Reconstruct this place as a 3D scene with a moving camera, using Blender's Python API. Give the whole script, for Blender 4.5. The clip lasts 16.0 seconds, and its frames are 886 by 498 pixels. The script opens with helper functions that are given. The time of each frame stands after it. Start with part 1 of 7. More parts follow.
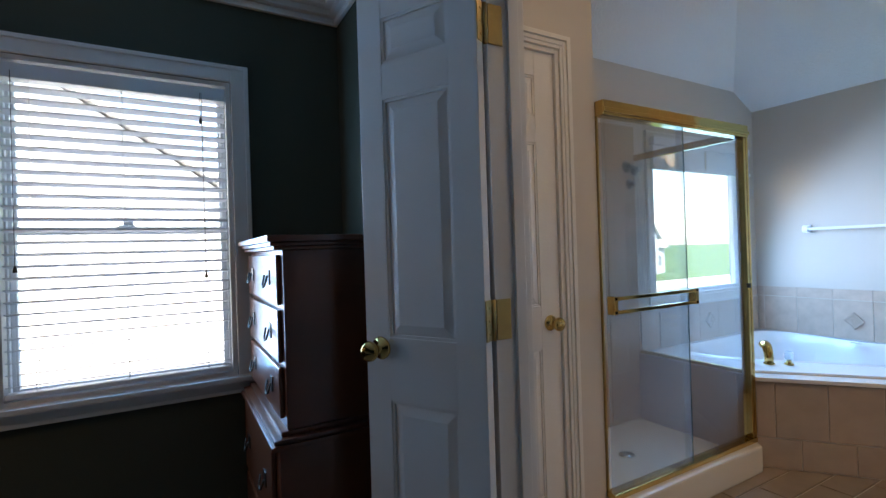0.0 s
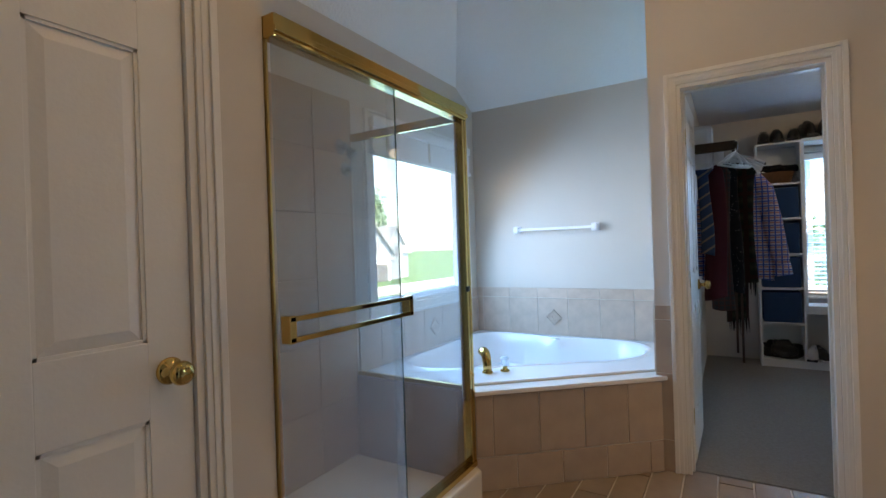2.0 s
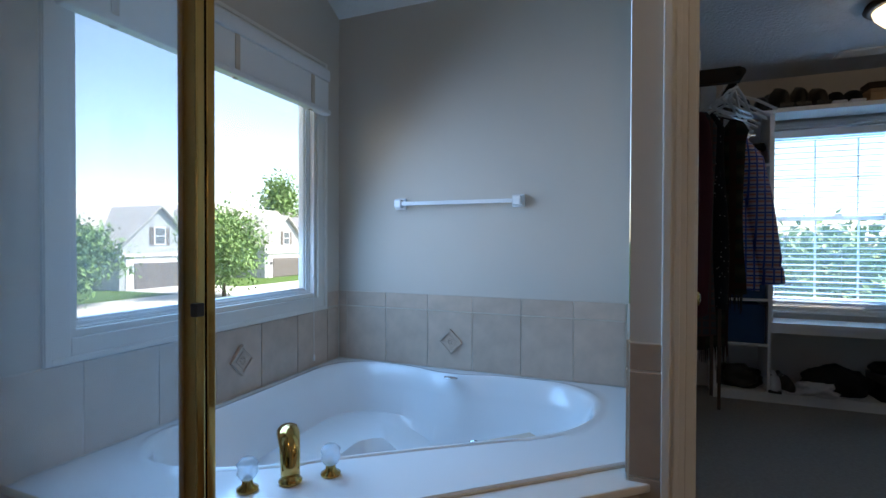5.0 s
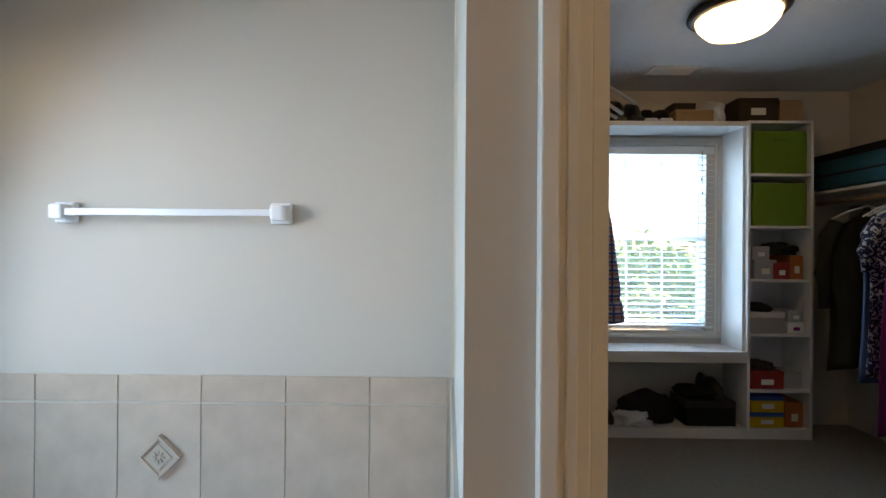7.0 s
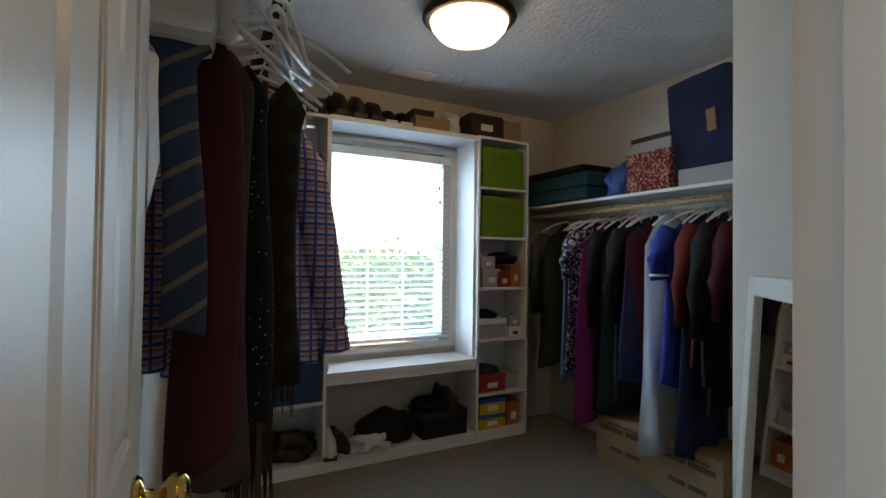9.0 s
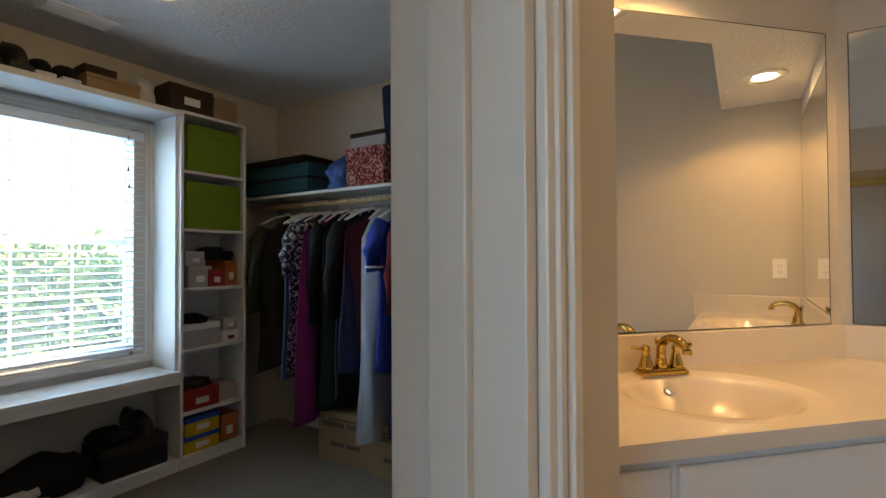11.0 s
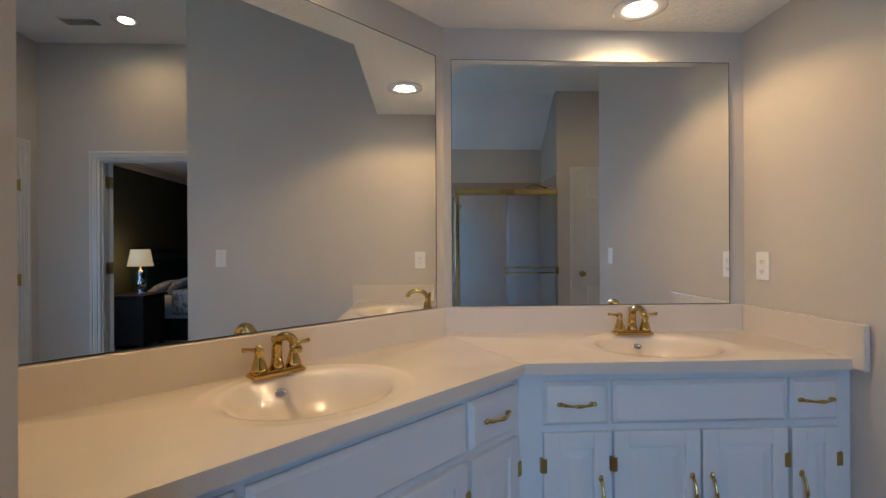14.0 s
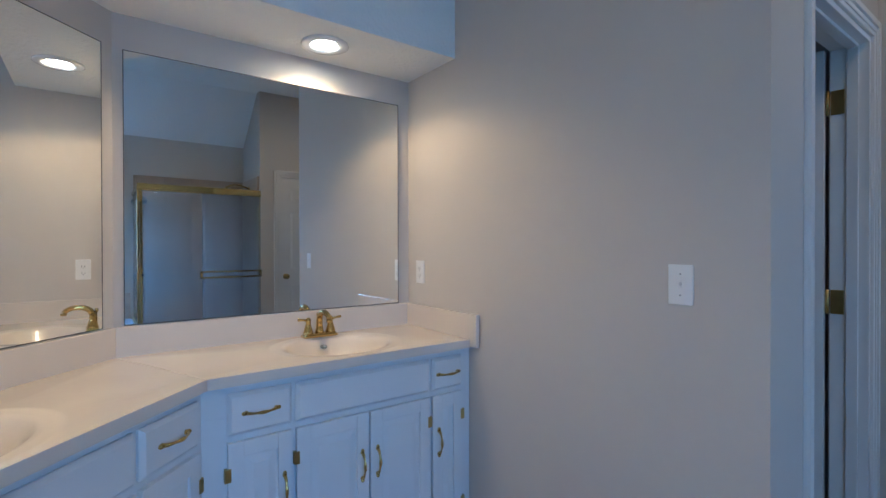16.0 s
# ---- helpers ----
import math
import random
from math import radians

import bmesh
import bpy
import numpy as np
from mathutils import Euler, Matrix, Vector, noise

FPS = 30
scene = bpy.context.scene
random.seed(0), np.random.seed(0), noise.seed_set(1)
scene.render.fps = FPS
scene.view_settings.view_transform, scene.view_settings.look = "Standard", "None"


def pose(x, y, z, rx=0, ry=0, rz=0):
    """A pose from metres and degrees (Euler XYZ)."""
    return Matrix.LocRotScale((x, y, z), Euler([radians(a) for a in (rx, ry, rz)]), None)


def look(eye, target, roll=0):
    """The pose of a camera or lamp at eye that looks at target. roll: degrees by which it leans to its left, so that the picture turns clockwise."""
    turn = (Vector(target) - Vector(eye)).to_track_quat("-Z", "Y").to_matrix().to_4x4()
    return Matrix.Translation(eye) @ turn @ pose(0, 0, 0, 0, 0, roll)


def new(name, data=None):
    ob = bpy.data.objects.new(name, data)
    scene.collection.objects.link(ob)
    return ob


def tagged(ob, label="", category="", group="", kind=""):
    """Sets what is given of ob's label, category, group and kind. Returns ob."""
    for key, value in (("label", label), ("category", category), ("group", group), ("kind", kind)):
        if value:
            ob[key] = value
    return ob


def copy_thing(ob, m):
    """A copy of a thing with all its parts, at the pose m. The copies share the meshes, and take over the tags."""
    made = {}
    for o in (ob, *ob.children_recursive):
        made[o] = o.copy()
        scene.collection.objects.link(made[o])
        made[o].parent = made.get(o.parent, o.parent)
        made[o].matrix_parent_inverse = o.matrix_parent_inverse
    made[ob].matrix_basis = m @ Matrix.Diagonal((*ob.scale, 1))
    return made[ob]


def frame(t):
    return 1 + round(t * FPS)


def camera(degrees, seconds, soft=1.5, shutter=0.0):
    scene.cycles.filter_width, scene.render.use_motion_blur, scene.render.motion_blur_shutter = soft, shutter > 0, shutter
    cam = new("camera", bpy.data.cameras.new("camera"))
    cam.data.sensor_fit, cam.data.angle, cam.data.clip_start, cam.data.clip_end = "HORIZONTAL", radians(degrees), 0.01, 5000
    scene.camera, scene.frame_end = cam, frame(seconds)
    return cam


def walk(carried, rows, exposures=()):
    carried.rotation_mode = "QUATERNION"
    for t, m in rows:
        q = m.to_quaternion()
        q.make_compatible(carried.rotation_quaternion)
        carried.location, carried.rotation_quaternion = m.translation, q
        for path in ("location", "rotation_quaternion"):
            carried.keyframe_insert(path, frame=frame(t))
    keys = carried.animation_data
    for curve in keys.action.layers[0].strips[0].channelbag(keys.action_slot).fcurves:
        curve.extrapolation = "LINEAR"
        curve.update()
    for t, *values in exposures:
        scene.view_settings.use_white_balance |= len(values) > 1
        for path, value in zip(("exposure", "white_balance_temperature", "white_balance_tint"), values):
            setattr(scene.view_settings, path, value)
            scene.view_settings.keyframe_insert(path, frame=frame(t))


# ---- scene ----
cam = camera(86.1, 16.0)
PATH = [
    (0, (2.086, 0.554, 1.282), (3.076, 2.292, 1.288), -1.8),
    (0.5, (2.245, 0.656, 1.285), (3.454, 2.249, 1.288), -1.8),
    (1, (2.426, 0.739, 1.263), (3.851, 2.143, 1.273), -2.2),
    (1.5, (2.627, 0.807, 1.247), (4.226, 2.008, 1.251), -2.1),
    (2, (2.829, 0.912, 1.235), (4.541, 1.947, 1.232), -1.9),
    (2.5, (3.039, 1.015, 1.201), (4.823, 1.919, 1.204), -1.6),
    (2.6, (3.11, 1.036, 1.2), (4.906, 1.915, 1.193), -1.3),
    (3, (3.295, 1.046, 1.183), (5.096, 1.915, 1.189), -1.0),
    (3.2, (3.396, 1.054, 1.16), (5.194, 1.929, 1.171), -0.7),
    (5.5, (4.431, 1.332, 1.155), (6.327, 1.968, 1.137), 0.5),
    (6, (4.64, 1.367, 1.153), (6.581, 1.848, 1.171), 0.3),
    (6.5, (4.87, 1.33, 1.2), (6.85, 1.613, 1.21), 0.3),
    (7, (5.098, 1.288, 1.259), (7.098, 1.311, 1.264), 0.4),
    (7.5, (5.247, 1.203, 1.294), (7.235, 0.983, 1.298), 0.3),
    (8, (5.432, 1.14, 1.29), (7.372, 0.657, 1.309), 0.5),
    (10.5, (5.507, 0.865, 1.282), (6.822, -0.642, 1.315), 0.1),
    (11, (5.49, 0.826, 1.259), (6.557, -0.865, 1.292), -0.3),
    (11.5, (5.46, 0.772, 1.247), (6.289, -1.048, 1.279), -0.5),
    (12, (5.421, 0.713, 1.242), (6.031, -1.192, 1.262), -0.6),
    (12.5, (5.359, 0.691, 1.242), (5.793, -1.262, 1.249), -0.7),
    (13, (5.317, 0.664, 1.236), (5.592, -1.317, 1.239), -0.5),
    (13.5, (5.3, 0.632, 1.223), (5.397, -1.366, 1.246), -0.3),
    (14, (5.291, 0.621, 1.255), (5.202, -1.377, 1.255), -0.3),
    (14.5, (5.299, 0.628, 1.259), (4.991, -1.348, 1.267), -0.3),
    (15, (5.292, 0.651, 1.277), (4.743, -1.272, 1.281), -0.1),
    (15.5, (5.277, 0.704, 1.306), (4.434, -1.109, 1.286), 0.2),
    (16, (5.258, 0.779, 1.31), (4.071, -0.83, 1.298), -0.1),
]
walk(cam, [(t, look(eye, target, roll)) for t, eye, target, roll in PATH],
     exposures=[(0.0, 2.55, 6700, 12), (0.5, 2.55, 7000, 13), (1.0, 2.9, 7500, 13), (2.0, 2.55, 7300, 12), (3.2, 2.1, 5850, 9), (5.5, 1.42, 7200, 11), (6.5, 2.0, 8700, 14), (7.5, 2.35, 10400, 17), (8.2, 2.6, 10300, 15),
                (10.5, 2.35, 10000, 13), (12.0, 2.5, 10200, 16), (13.0, 2.4, 7800, 10), (14.0, 2.2, 6300, 9), (15.0, 2.1, 5500, 7), (16.0, 2.3, 5100, 6)])

# ---- world and light ----
world = bpy.data.worlds.new("sky")
scene.world = world
world.use_nodes = True
wn = world.node_tree.nodes
sky = wn.new("ShaderNodeTexSky")
sky.sky_type = "NISHITA"
sky.sun_disc = False
sky.sun_elevation, sky.sun_rotation = radians(52), radians(200)
wn["Background"].inputs[1].default_value = 0.15
world.node_tree.links.new(sky.outputs[0], wn["Background"].inputs[0])


def lamp(name, kind, energy, colour, m, size=0.0, size_y=0.0, spot=0.0):
    d = bpy.data.lights.new(name, kind)
    d.energy, d.color = energy, colour
    if kind == "AREA":
        d.spread = radians(spot) if spot else math.pi
        d.shape = "RECTANGLE" if size_y else "DISK"
        d.size = size
        if size_y:
            d.size_y = size_y
    elif kind == "SPOT":
        d.shadow_soft_size, d.spot_size, d.spot_blend = size, radians(spot), 0.35
    elif kind == "POINT":
        d.shadow_soft_size = size
    ob = new(name, d)
    ob.matrix_world = m
    return ob


sun = bpy.data.lights.new("sun", "SUN")
sun.energy, sun.angle, sun.color = 5.0, radians(0.5), (1.0, 0.95, 0.88)
new("sun", sun).matrix_world = pose(0, 0, 30, 38, 0, 20)
WARM = (1.0, 0.63, 0.29)
DAY = (0.22, 0.52, 1.0)
# daylight standing in the window openings
lamp("bath_window_daylight", "AREA", 5.8, DAY, pose(5.60, 2.80, 1.42, -60, 0, 0), 0.95, 0.95, 155)
lamp("bedroom_window_daylight", "AREA", 3.4, DAY, pose(1.94, 2.735, 1.4, -90, 0, 0), 0.72, 1.2)
lamp("closet_window_daylight", "AREA", 8.5, DAY, pose(8.72, -0.19, 1.35, 0, 90, 0), 1.25, 0.8)
# recessed cans, closet dome and bedside lamp
lamp("can_light_south", "SPOT", 4.2, WARM, pose(4.46, -1.146, 2.160), 0.014, 0, 146)
lamp("can_light_diagonal", "SPOT", 4.2, WARM, pose(5.58, -0.62, 2.160), 0.014, 0, 146)
lamp("can_light_ceiling", "AREA", 0.55, WARM, pose(3.36, 1.05, 3.036), 0.09, 0, 150)
lamp("can_light_tub_side", "AREA", 0.62, WARM, pose(4.81, 1.20, 3.036), 0.09, 0, 150)
lamp("closet_dome_bulb", "POINT", 0.28, (1.0, 0.74, 0.45), pose(7.40, -0.10, 2.30), 0.08)
lamp("bedside_bulb", "POINT", 0.8, WARM, pose(0.76, 2.45, 1.17), 0.05)

# ---- materials ----
def node_mat(name, colour, rough=0.5, metal=0.0, vary=0.08, scale=6.0, bump=0.0, bump_scale=60.0, spec=0.5, coat=0.0, rnd=0.0, detail=4.0):
    m = bpy.data.materials.new(name)
    m.use_nodes = True
    nt = m.node_tree
    b = nt.nodes["Principled BSDF"]
    b.inputs["Roughness"].default_value = rough
    b.inputs["Metallic"].default_value = metal
    b.inputs["Specular IOR Level"].default_value = spec
    b.inputs["Coat Weight"].default_value = coat
    b.inputs["Coat Roughness"].default_value = 0.08
    tc = nt.nodes.new("ShaderNodeTexCoord")
    n1 = nt.nodes.new("ShaderNodeTexNoise")
    n1.inputs["Scale"].default_value, n1.inputs["Detail"].default_value = scale, detail
    nt.links.new(tc.outputs["Object"], n1.inputs["Vector"])
    ramp = nt.nodes.new("ShaderNodeMix")
    ramp.data_type = "RGBA"
    lo = [max(0.0, c * (1 - vary)) for c in colour]
    hi = [min(1.0, c * (1 + vary)) for c in colour]
    ramp.inputs[6].default_value, ramp.inputs[7].default_value = (*lo, 1), (*hi, 1)
    nt.links.new(n1.outputs["Fac"], ramp.inputs[0])
    col = ramp.outputs[2]
    if rnd:
        oi = nt.nodes.new("ShaderNodeObjectInfo")
        hs = nt.nodes.new("ShaderNodeHueSaturation")
        mr = nt.nodes.new("ShaderNodeMapRange")
        mr.inputs["To Min"].default_value, mr.inputs["To Max"].default_value = 1 - rnd, 1 + rnd
        nt.links.new(oi.outputs["Random"], mr.inputs["Value"])
        nt.links.new(mr.outputs[0], hs.inputs["Value"])
        nt.links.new(col, hs.inputs["Color"])
        col = hs.outputs[0]
    nt.links.new(col, b.inputs["Base Color"])
    if rough > 0.05:
        rr = nt.nodes.new("ShaderNodeMapRange")
        rr.inputs["To Min"].default_value, rr.inputs["To Max"].default_value = rough * 0.85, min(1.0, rough * 1.15)
        nt.links.new(n1.outputs["Fac"], rr.inputs["Value"])
        nt.links.new(rr.outputs[0], b.inputs["Roughness"])
    if bump:
        n2 = nt.nodes.new("ShaderNodeTexNoise")
        n2.inputs["Scale"].default_value, n2.inputs["Detail"].default_value = bump_scale, 5.0
        nt.links.new(tc.outputs["Object"], n2.inputs["Vector"])
        bp = nt.nodes.new("ShaderNodeBump")
        bp.inputs["Strength"].default_value, bp.inputs["Distance"].default_value = bump, 0.01
        nt.links.new(n2.outputs["Fac"], bp.inputs["Height"])
        nt.links.new(bp.outputs[0], b.inputs["Normal"])
    return m


def glass_mat(name, tint=(1, 1, 1), rough=0.0, clear=0.88):
    m = bpy.data.materials.new(name)
    m.use_nodes = True
    nt = m.node_tree
    b = nt.nodes["Principled BSDF"]
    b.inputs["Base Color"].default_value = (*tint, 1)
    b.inputs["Roughness"].default_value = rough
    b.inputs["Transmission Weight"].default_value = 0.0
    tr = nt.nodes.new("ShaderNodeBsdfTransparent")
    tr.inputs[0].default_value = (*tint, 1)
    gl = nt.nodes.new("ShaderNodeBsdfGlossy")
    gl.inputs["Roughness"].default_value = max(rough, 0.01)
    lw = nt.nodes.new("ShaderNodeLayerWeight")
    lw.inputs[0].default_value = 0.5
    pw = nt.nodes.new("ShaderNodeMath")
    pw.operation = "POWER"
    pw.inputs[1].default_value = 4.0
    nt.links.new(lw.outputs["Facing"], pw.inputs[0])
    fr = nt.nodes.new("ShaderNodeMapRange")
    fr.inputs["To Min"].default_value, fr.inputs["To Max"].default_value = 0.035, 0.75
    nt.links.new(pw.outputs[0], fr.inputs["Value"])
    mx = nt.nodes.new("ShaderNodeMixShader")
    nt.links.new(fr.outputs[0], mx.inputs[0])
    nt.links.new(tr.outputs[0], mx.inputs[1])
    nt.links.new(gl.outputs[0], mx.inputs[2])
    out = nt.nodes["Material Output"]
    if clear < 1.0:
        df = nt.nodes.new("ShaderNodeBsdfTranslucent")
        df.inputs[0].default_value = (0.80, 0.82, 0.83, 1)
        m2 = nt.nodes.new("ShaderNodeMixShader")
        m2.inputs[0].default_value = 1 - clear
        nt.links.new(mx.outputs[0], m2.inputs[1])
        nt.links.new(df.outputs[0], m2.inputs[2])
        nt.links.new(m2.outputs[0], out.inputs[0])
    else:
        nt.links.new(mx.outputs[0], out.inputs[0])
    return m


def glow_mat(name, colour, strength):
    m = bpy.data.materials.new(name)
    m.use_nodes = True
    b = m.node_tree.nodes["Principled BSDF"]
    b.inputs["Base Color"].default_value = (*colour, 1)
    b.inputs["Emission Color"].default_value = (*colour, 1)
    b.inputs["Emission Strength"].default_value = strength
    return m


M_WALL = node_mat("greige_wall_paint", (0.585, 0.535, 0.475), 0.75, 0, 0.03, 3, 0.045, 260, 0.3)
M_CEIL = node_mat("ceiling_paint", (0.82, 0.82, 0.80), 0.8, 0, 0.03, 3, 0.6, 55, 0.2)
M_TEXCEIL = node_mat("knockdown_ceiling", (0.66, 0.68, 0.70), 0.85, 0, 0.05, 12, 1.0, 45, 0.2)
M_GREEN = node_mat("dark_green_wall_paint", (0.066, 0.067, 0.043), 0.7, 0, 0.06, 3, 0.12, 260, 0.3)
M_TRIM = node_mat("white_trim_paint", (0.74, 0.71, 0.66), 0.32, 0, 0.02, 4, 0.03, 120)
M_DOOR = node_mat("white_door_paint", (0.74, 0.71, 0.66), 0.38, 0, 0.02, 4, 0.06, 90)
M_CAB = node_mat("white_cabinet_paint", (0.72, 0.72, 0.72), 0.35, 0, 0.02, 4, 0.05, 90)
M_BRASS = node_mat("polished_brass", (0.60, 0.41, 0.14), 0.08, 1.0, 0.08, 20)
M_BRASSD = node_mat("aged_brass", (0.50, 0.36, 0.14), 0.32, 1.0, 0.15, 30)
M_BRONZE = node_mat("dark_bronze", (0.05, 0.035, 0.025), 0.4, 0.7, 0.15, 30)
M_CHROME = node_mat("chrome", (0.75, 0.76, 0.78), 0.12, 1.0, 0.03, 20)
M_MIRROR = node_mat("mirror_silver", (0.86, 0.88, 0.88), 0.0, 1.0, 0.0, 2)
M_MARBLE = node_mat("cultured_marble", (0.68, 0.605, 0.52), 0.23, 0, 0.04, 5, 0, 0, 0.5, 0.2)
M_ACRYL = node_mat("white_acrylic", (0.80, 0.82, 0.84), 0.14, 0, 0.015, 3, 0, 0, 0.5, 0.4)
M_TILE = node_mat("beige_wall_tile", (0.54, 0.42, 0.335), 0.38, 0, 0.26, 11, 0.05, 40, 0.5, 0, 0.05)
M_TILE2 = node_mat("tan_surround_tile", (0.40, 0.31, 0.24), 0.42, 0, 0.16, 9, 0.06, 40, 0.5, 0, 0.06)
M_GROUT = node_mat("light_grout", (0.62, 0.56, 0.48), 0.9, 0, 0.08, 40, 0.2, 200)
M_PLANK = node_mat("wood_look_plank_tile", (0.26, 0.20, 0.15), 0.45, 0, 0.35, 7, 0.08, 60, 0.5, 0, 0.14)
M_CARPET = node_mat("grey_beige_carpet", (0.34, 0.315, 0.28), 1.0, 0, 0.22, 60, 1.0, 500, 0.1)
M_SHOWER = node_mat("shower_wall_panel", (0.36, 0.265, 0.19), 0.35, 0, 0.08, 4, 0.04, 30)
M_CHERRY = node_mat("dark_cherry_wood", (0.15, 0.042, 0.017), 0.3, 0, 0.35, 5, 0.05, 80, 0.5, 0.3)
M_BLIND = node_mat("white_blind_slat", (0.78, 0.79, 0.80), 0.5, 0, 0.02, 8)
M_VINYL = node_mat("white_vinyl", (0.80, 0.81, 0.82), 0.4, 0, 0.02, 8)
# closet glass: a faint translucent haze stands in for window glare
M_GLAREPANE = glass_mat("glare_hazed_pane", (1, 1, 1), 0.0, 0.975)
M_PANE = glass_mat("window_pane", (1, 1, 1), 0.0, 1.0)
M_SHGLASS = glass_mat("shower_glass", (0.97, 0.985, 0.99), 0.0, 0.94)
M_SHHAZE = glass_mat("soap_hazed_glass", (0.92, 0.94, 0.94), 0.0, 0.83)
M_PLATE = node_mat("white_plastic_plate", (0.82, 0.81, 0.78), 0.35, 0, 0.01, 5)
M_DARK = node_mat("dark_slot", (0.02, 0.02, 0.02), 0.6, 0, 0.1, 20)
M_CANGLOW = glow_mat("lit_bulb_face", (1.0, 0.86, 0.62), 12.0)
M_DOMEGLOW = glow_mat("lit_frosted_dome", (1.0, 0.80, 0.52), 0.9)
M_MELAM = node_mat("white_melamine", (0.72, 0.72, 0.71), 0.45, 0, 0.02, 6)

# ---- mesh helpers ----
def box(bm, x0, x1, y0, y1, z0, z1, bev=0.0):
    t = bmesh.new()
    vs = [t.verts.new((x, y, z)) for x in (x0, x1) for y in (y0, y1) for z in (z0, z1)]
    for f in ((0, 1, 3, 2), (4, 6, 7, 5), (0, 4, 5, 1), (2, 3, 7, 6), (0, 2, 6, 4), (1, 5, 7, 3)):
        t.faces.new([vs[i] for i in f])
    bmesh.ops.recalc_face_normals(t, faces=t.faces)
    if bev:
        bmesh.ops.bevel(t, geom=t.edges[:], offset=bev, segments=2, affect="EDGES", profile=0.6)
    put(bm, t)


def put(bm, t, m=None):
    """Adds the little mesh t to bm, moved by m."""
    if m is not None:
        bmesh.ops.transform(t, matrix=m, verts=t.verts)
    me = bpy.data.meshes.new("bit")
    t.to_mesh(me)
    bm.from_mesh(me)
    t.free()
    bpy.data.meshes.remove(me)


def prism(bm, pts, z0, z1, bev=0.0):
    """An upright prism over the outline pts."""
    t = bmesh.new()
    lo = [t.verts.new((x, y, z0)) for x, y in pts]
    hi = [t.verts.new((x, y, z1)) for x, y in pts]
    t.faces.new(lo[::-1])
    t.faces.new(hi)
    for i in range(len(pts)):
        j = (i + 1) % len(pts)
        t.faces.new((lo[i], lo[j], hi[j], hi[i]))
    bmesh.ops.recalc_face_normals(t, faces=t.faces)
    if bev:
        bmesh.ops.bevel(t, geom=t.edges[:], offset=bev, segments=2, affect="EDGES", profile=0.6)
    put(bm, t)


def lathe(bm, profile, m=None, n=28):
    """Turns (radius, height) rows round the z axis."""
    t = bmesh.new()
    rings = []
    for r, z in profile:
        if r < 1e-5:
            rings.append([t.verts.new((0, 0, z))])
        else:
            rings.append([t.verts.new((r * math.cos(2 * math.pi * i / n), r * math.sin(2 * math.pi * i / n), z)) for i in range(n)])
    for a, b in zip(rings, rings[1:]):
        for i in range(n):
            j = (i + 1) % n
            if len(a) == 1 and len(b) > 1:
                t.faces.new((a[0], b[j], b[i]))
            elif len(b) == 1 and len(a) > 1:
                t.faces.new((a[i], a[j], b[0]))
            elif len(a) > 1:
                t.faces.new((a[i], a[j], b[j], b[i]))
    for ring in (rings[0], rings[-1]):
        if len(ring) > 1:
            t.faces.new(ring)
    bmesh.ops.recalc_face_normals(t, faces=t.faces)
    for f in t.faces:
        f.smooth = True
    put(bm, t, m)


def tube(bm, pts, radii, n=12):
    """A round bar along pts; radii is one number or one a point."""
    pts = [Vector(p) for p in pts]
    rs = radii if isinstance(radii, (list, tuple)) else [radii] * len(pts)
    t = bmesh.new()
    rings = []
    for i, p in enumerate(pts):
        d = (pts[min(i + 1, len(pts) - 1)] - pts[max(i - 1, 0)]).normalized()
        q = d.to_track_quat("Z", "Y")
        rings.append([t.verts.new(p + q @ Vector((rs[i] * math.cos(2 * math.pi * k / n), rs[i] * math.sin(2 * math.pi * k / n), 0))) for k in range(n)])
    for a, b in zip(rings, rings[1:]):
        for k in range(n):
            t.faces.new((a[k], a[(k + 1) % n], b[(k + 1) % n], b[k]))
    t.faces.new(rings[0][::-1])
    t.faces.new(rings[-1])
    bmesh.ops.recalc_face_normals(t, faces=t.faces)
    for f in t.faces:
        f.smooth = True
    put(bm, t)


def mesh_of(bm, mats):
    me = bpy.data.meshes.new("mesh")
    bm.to_mesh(me)
    bm.free()
    for m in mats if isinstance(mats, (list, tuple)) else [mats]:
        me.materials.append(m)
    return me


def part(name, bm, material, parent=None, label="", m=None):
    """Links bm as one mesh object under a thing or part."""
    ob = new(name, mesh_of(bm, material))
    if m is not None:
        ob.matrix_basis = m
    if parent is not None:
        ob.parent = parent
    if label:
        tagged(ob, label)
    return ob


def boxpart(name, dims, material, parent=None, label="", bev=0.003, m=None):
    bm = bmesh.new()
    box(bm, *dims, bev)
    return part(name, bm, material, parent, label, m)


def thing(name, label, category, m=None, group="", kind=""):
    ob = tagged(new(name), label, category, group, kind)
    if m is not None:
        ob.matrix_basis = m
    return ob


def smooth(ob):
    for p in ob.data.polygons:
        p.use_smooth = True
    return ob


def setting(name, bm, material, label):
    return tagged(part(name, bm, material), label, name.split("_")[0], "", "structure")


def wall_pieces(bm, axis, a0, a1, b0, b1, z0, z1, holes=()):
    """A wall along axis ('x' or 'y') from a0 to a1, b0 to b1 thick, with holes (a, b, z, z)."""
    cuts = sorted(set([a0, a1] + [c for h in holes for c in h[:2]]))
    for u, v in zip(cuts, cuts[1:]):
        zs = [(z0, z1)]
        for h in holes:
            if h[0] <= u + 1e-6 and h[1] >= v - 1e-6:
                zs = [(z0, h[2]), (h[3], z1)]
        for p, q in zs:
            if q - p > 1e-4:
                if axis == "x":
                    box(bm, u, v, b0, b1, p, q)
                else:
                    box(bm, b0, b1, u, v, p, q)


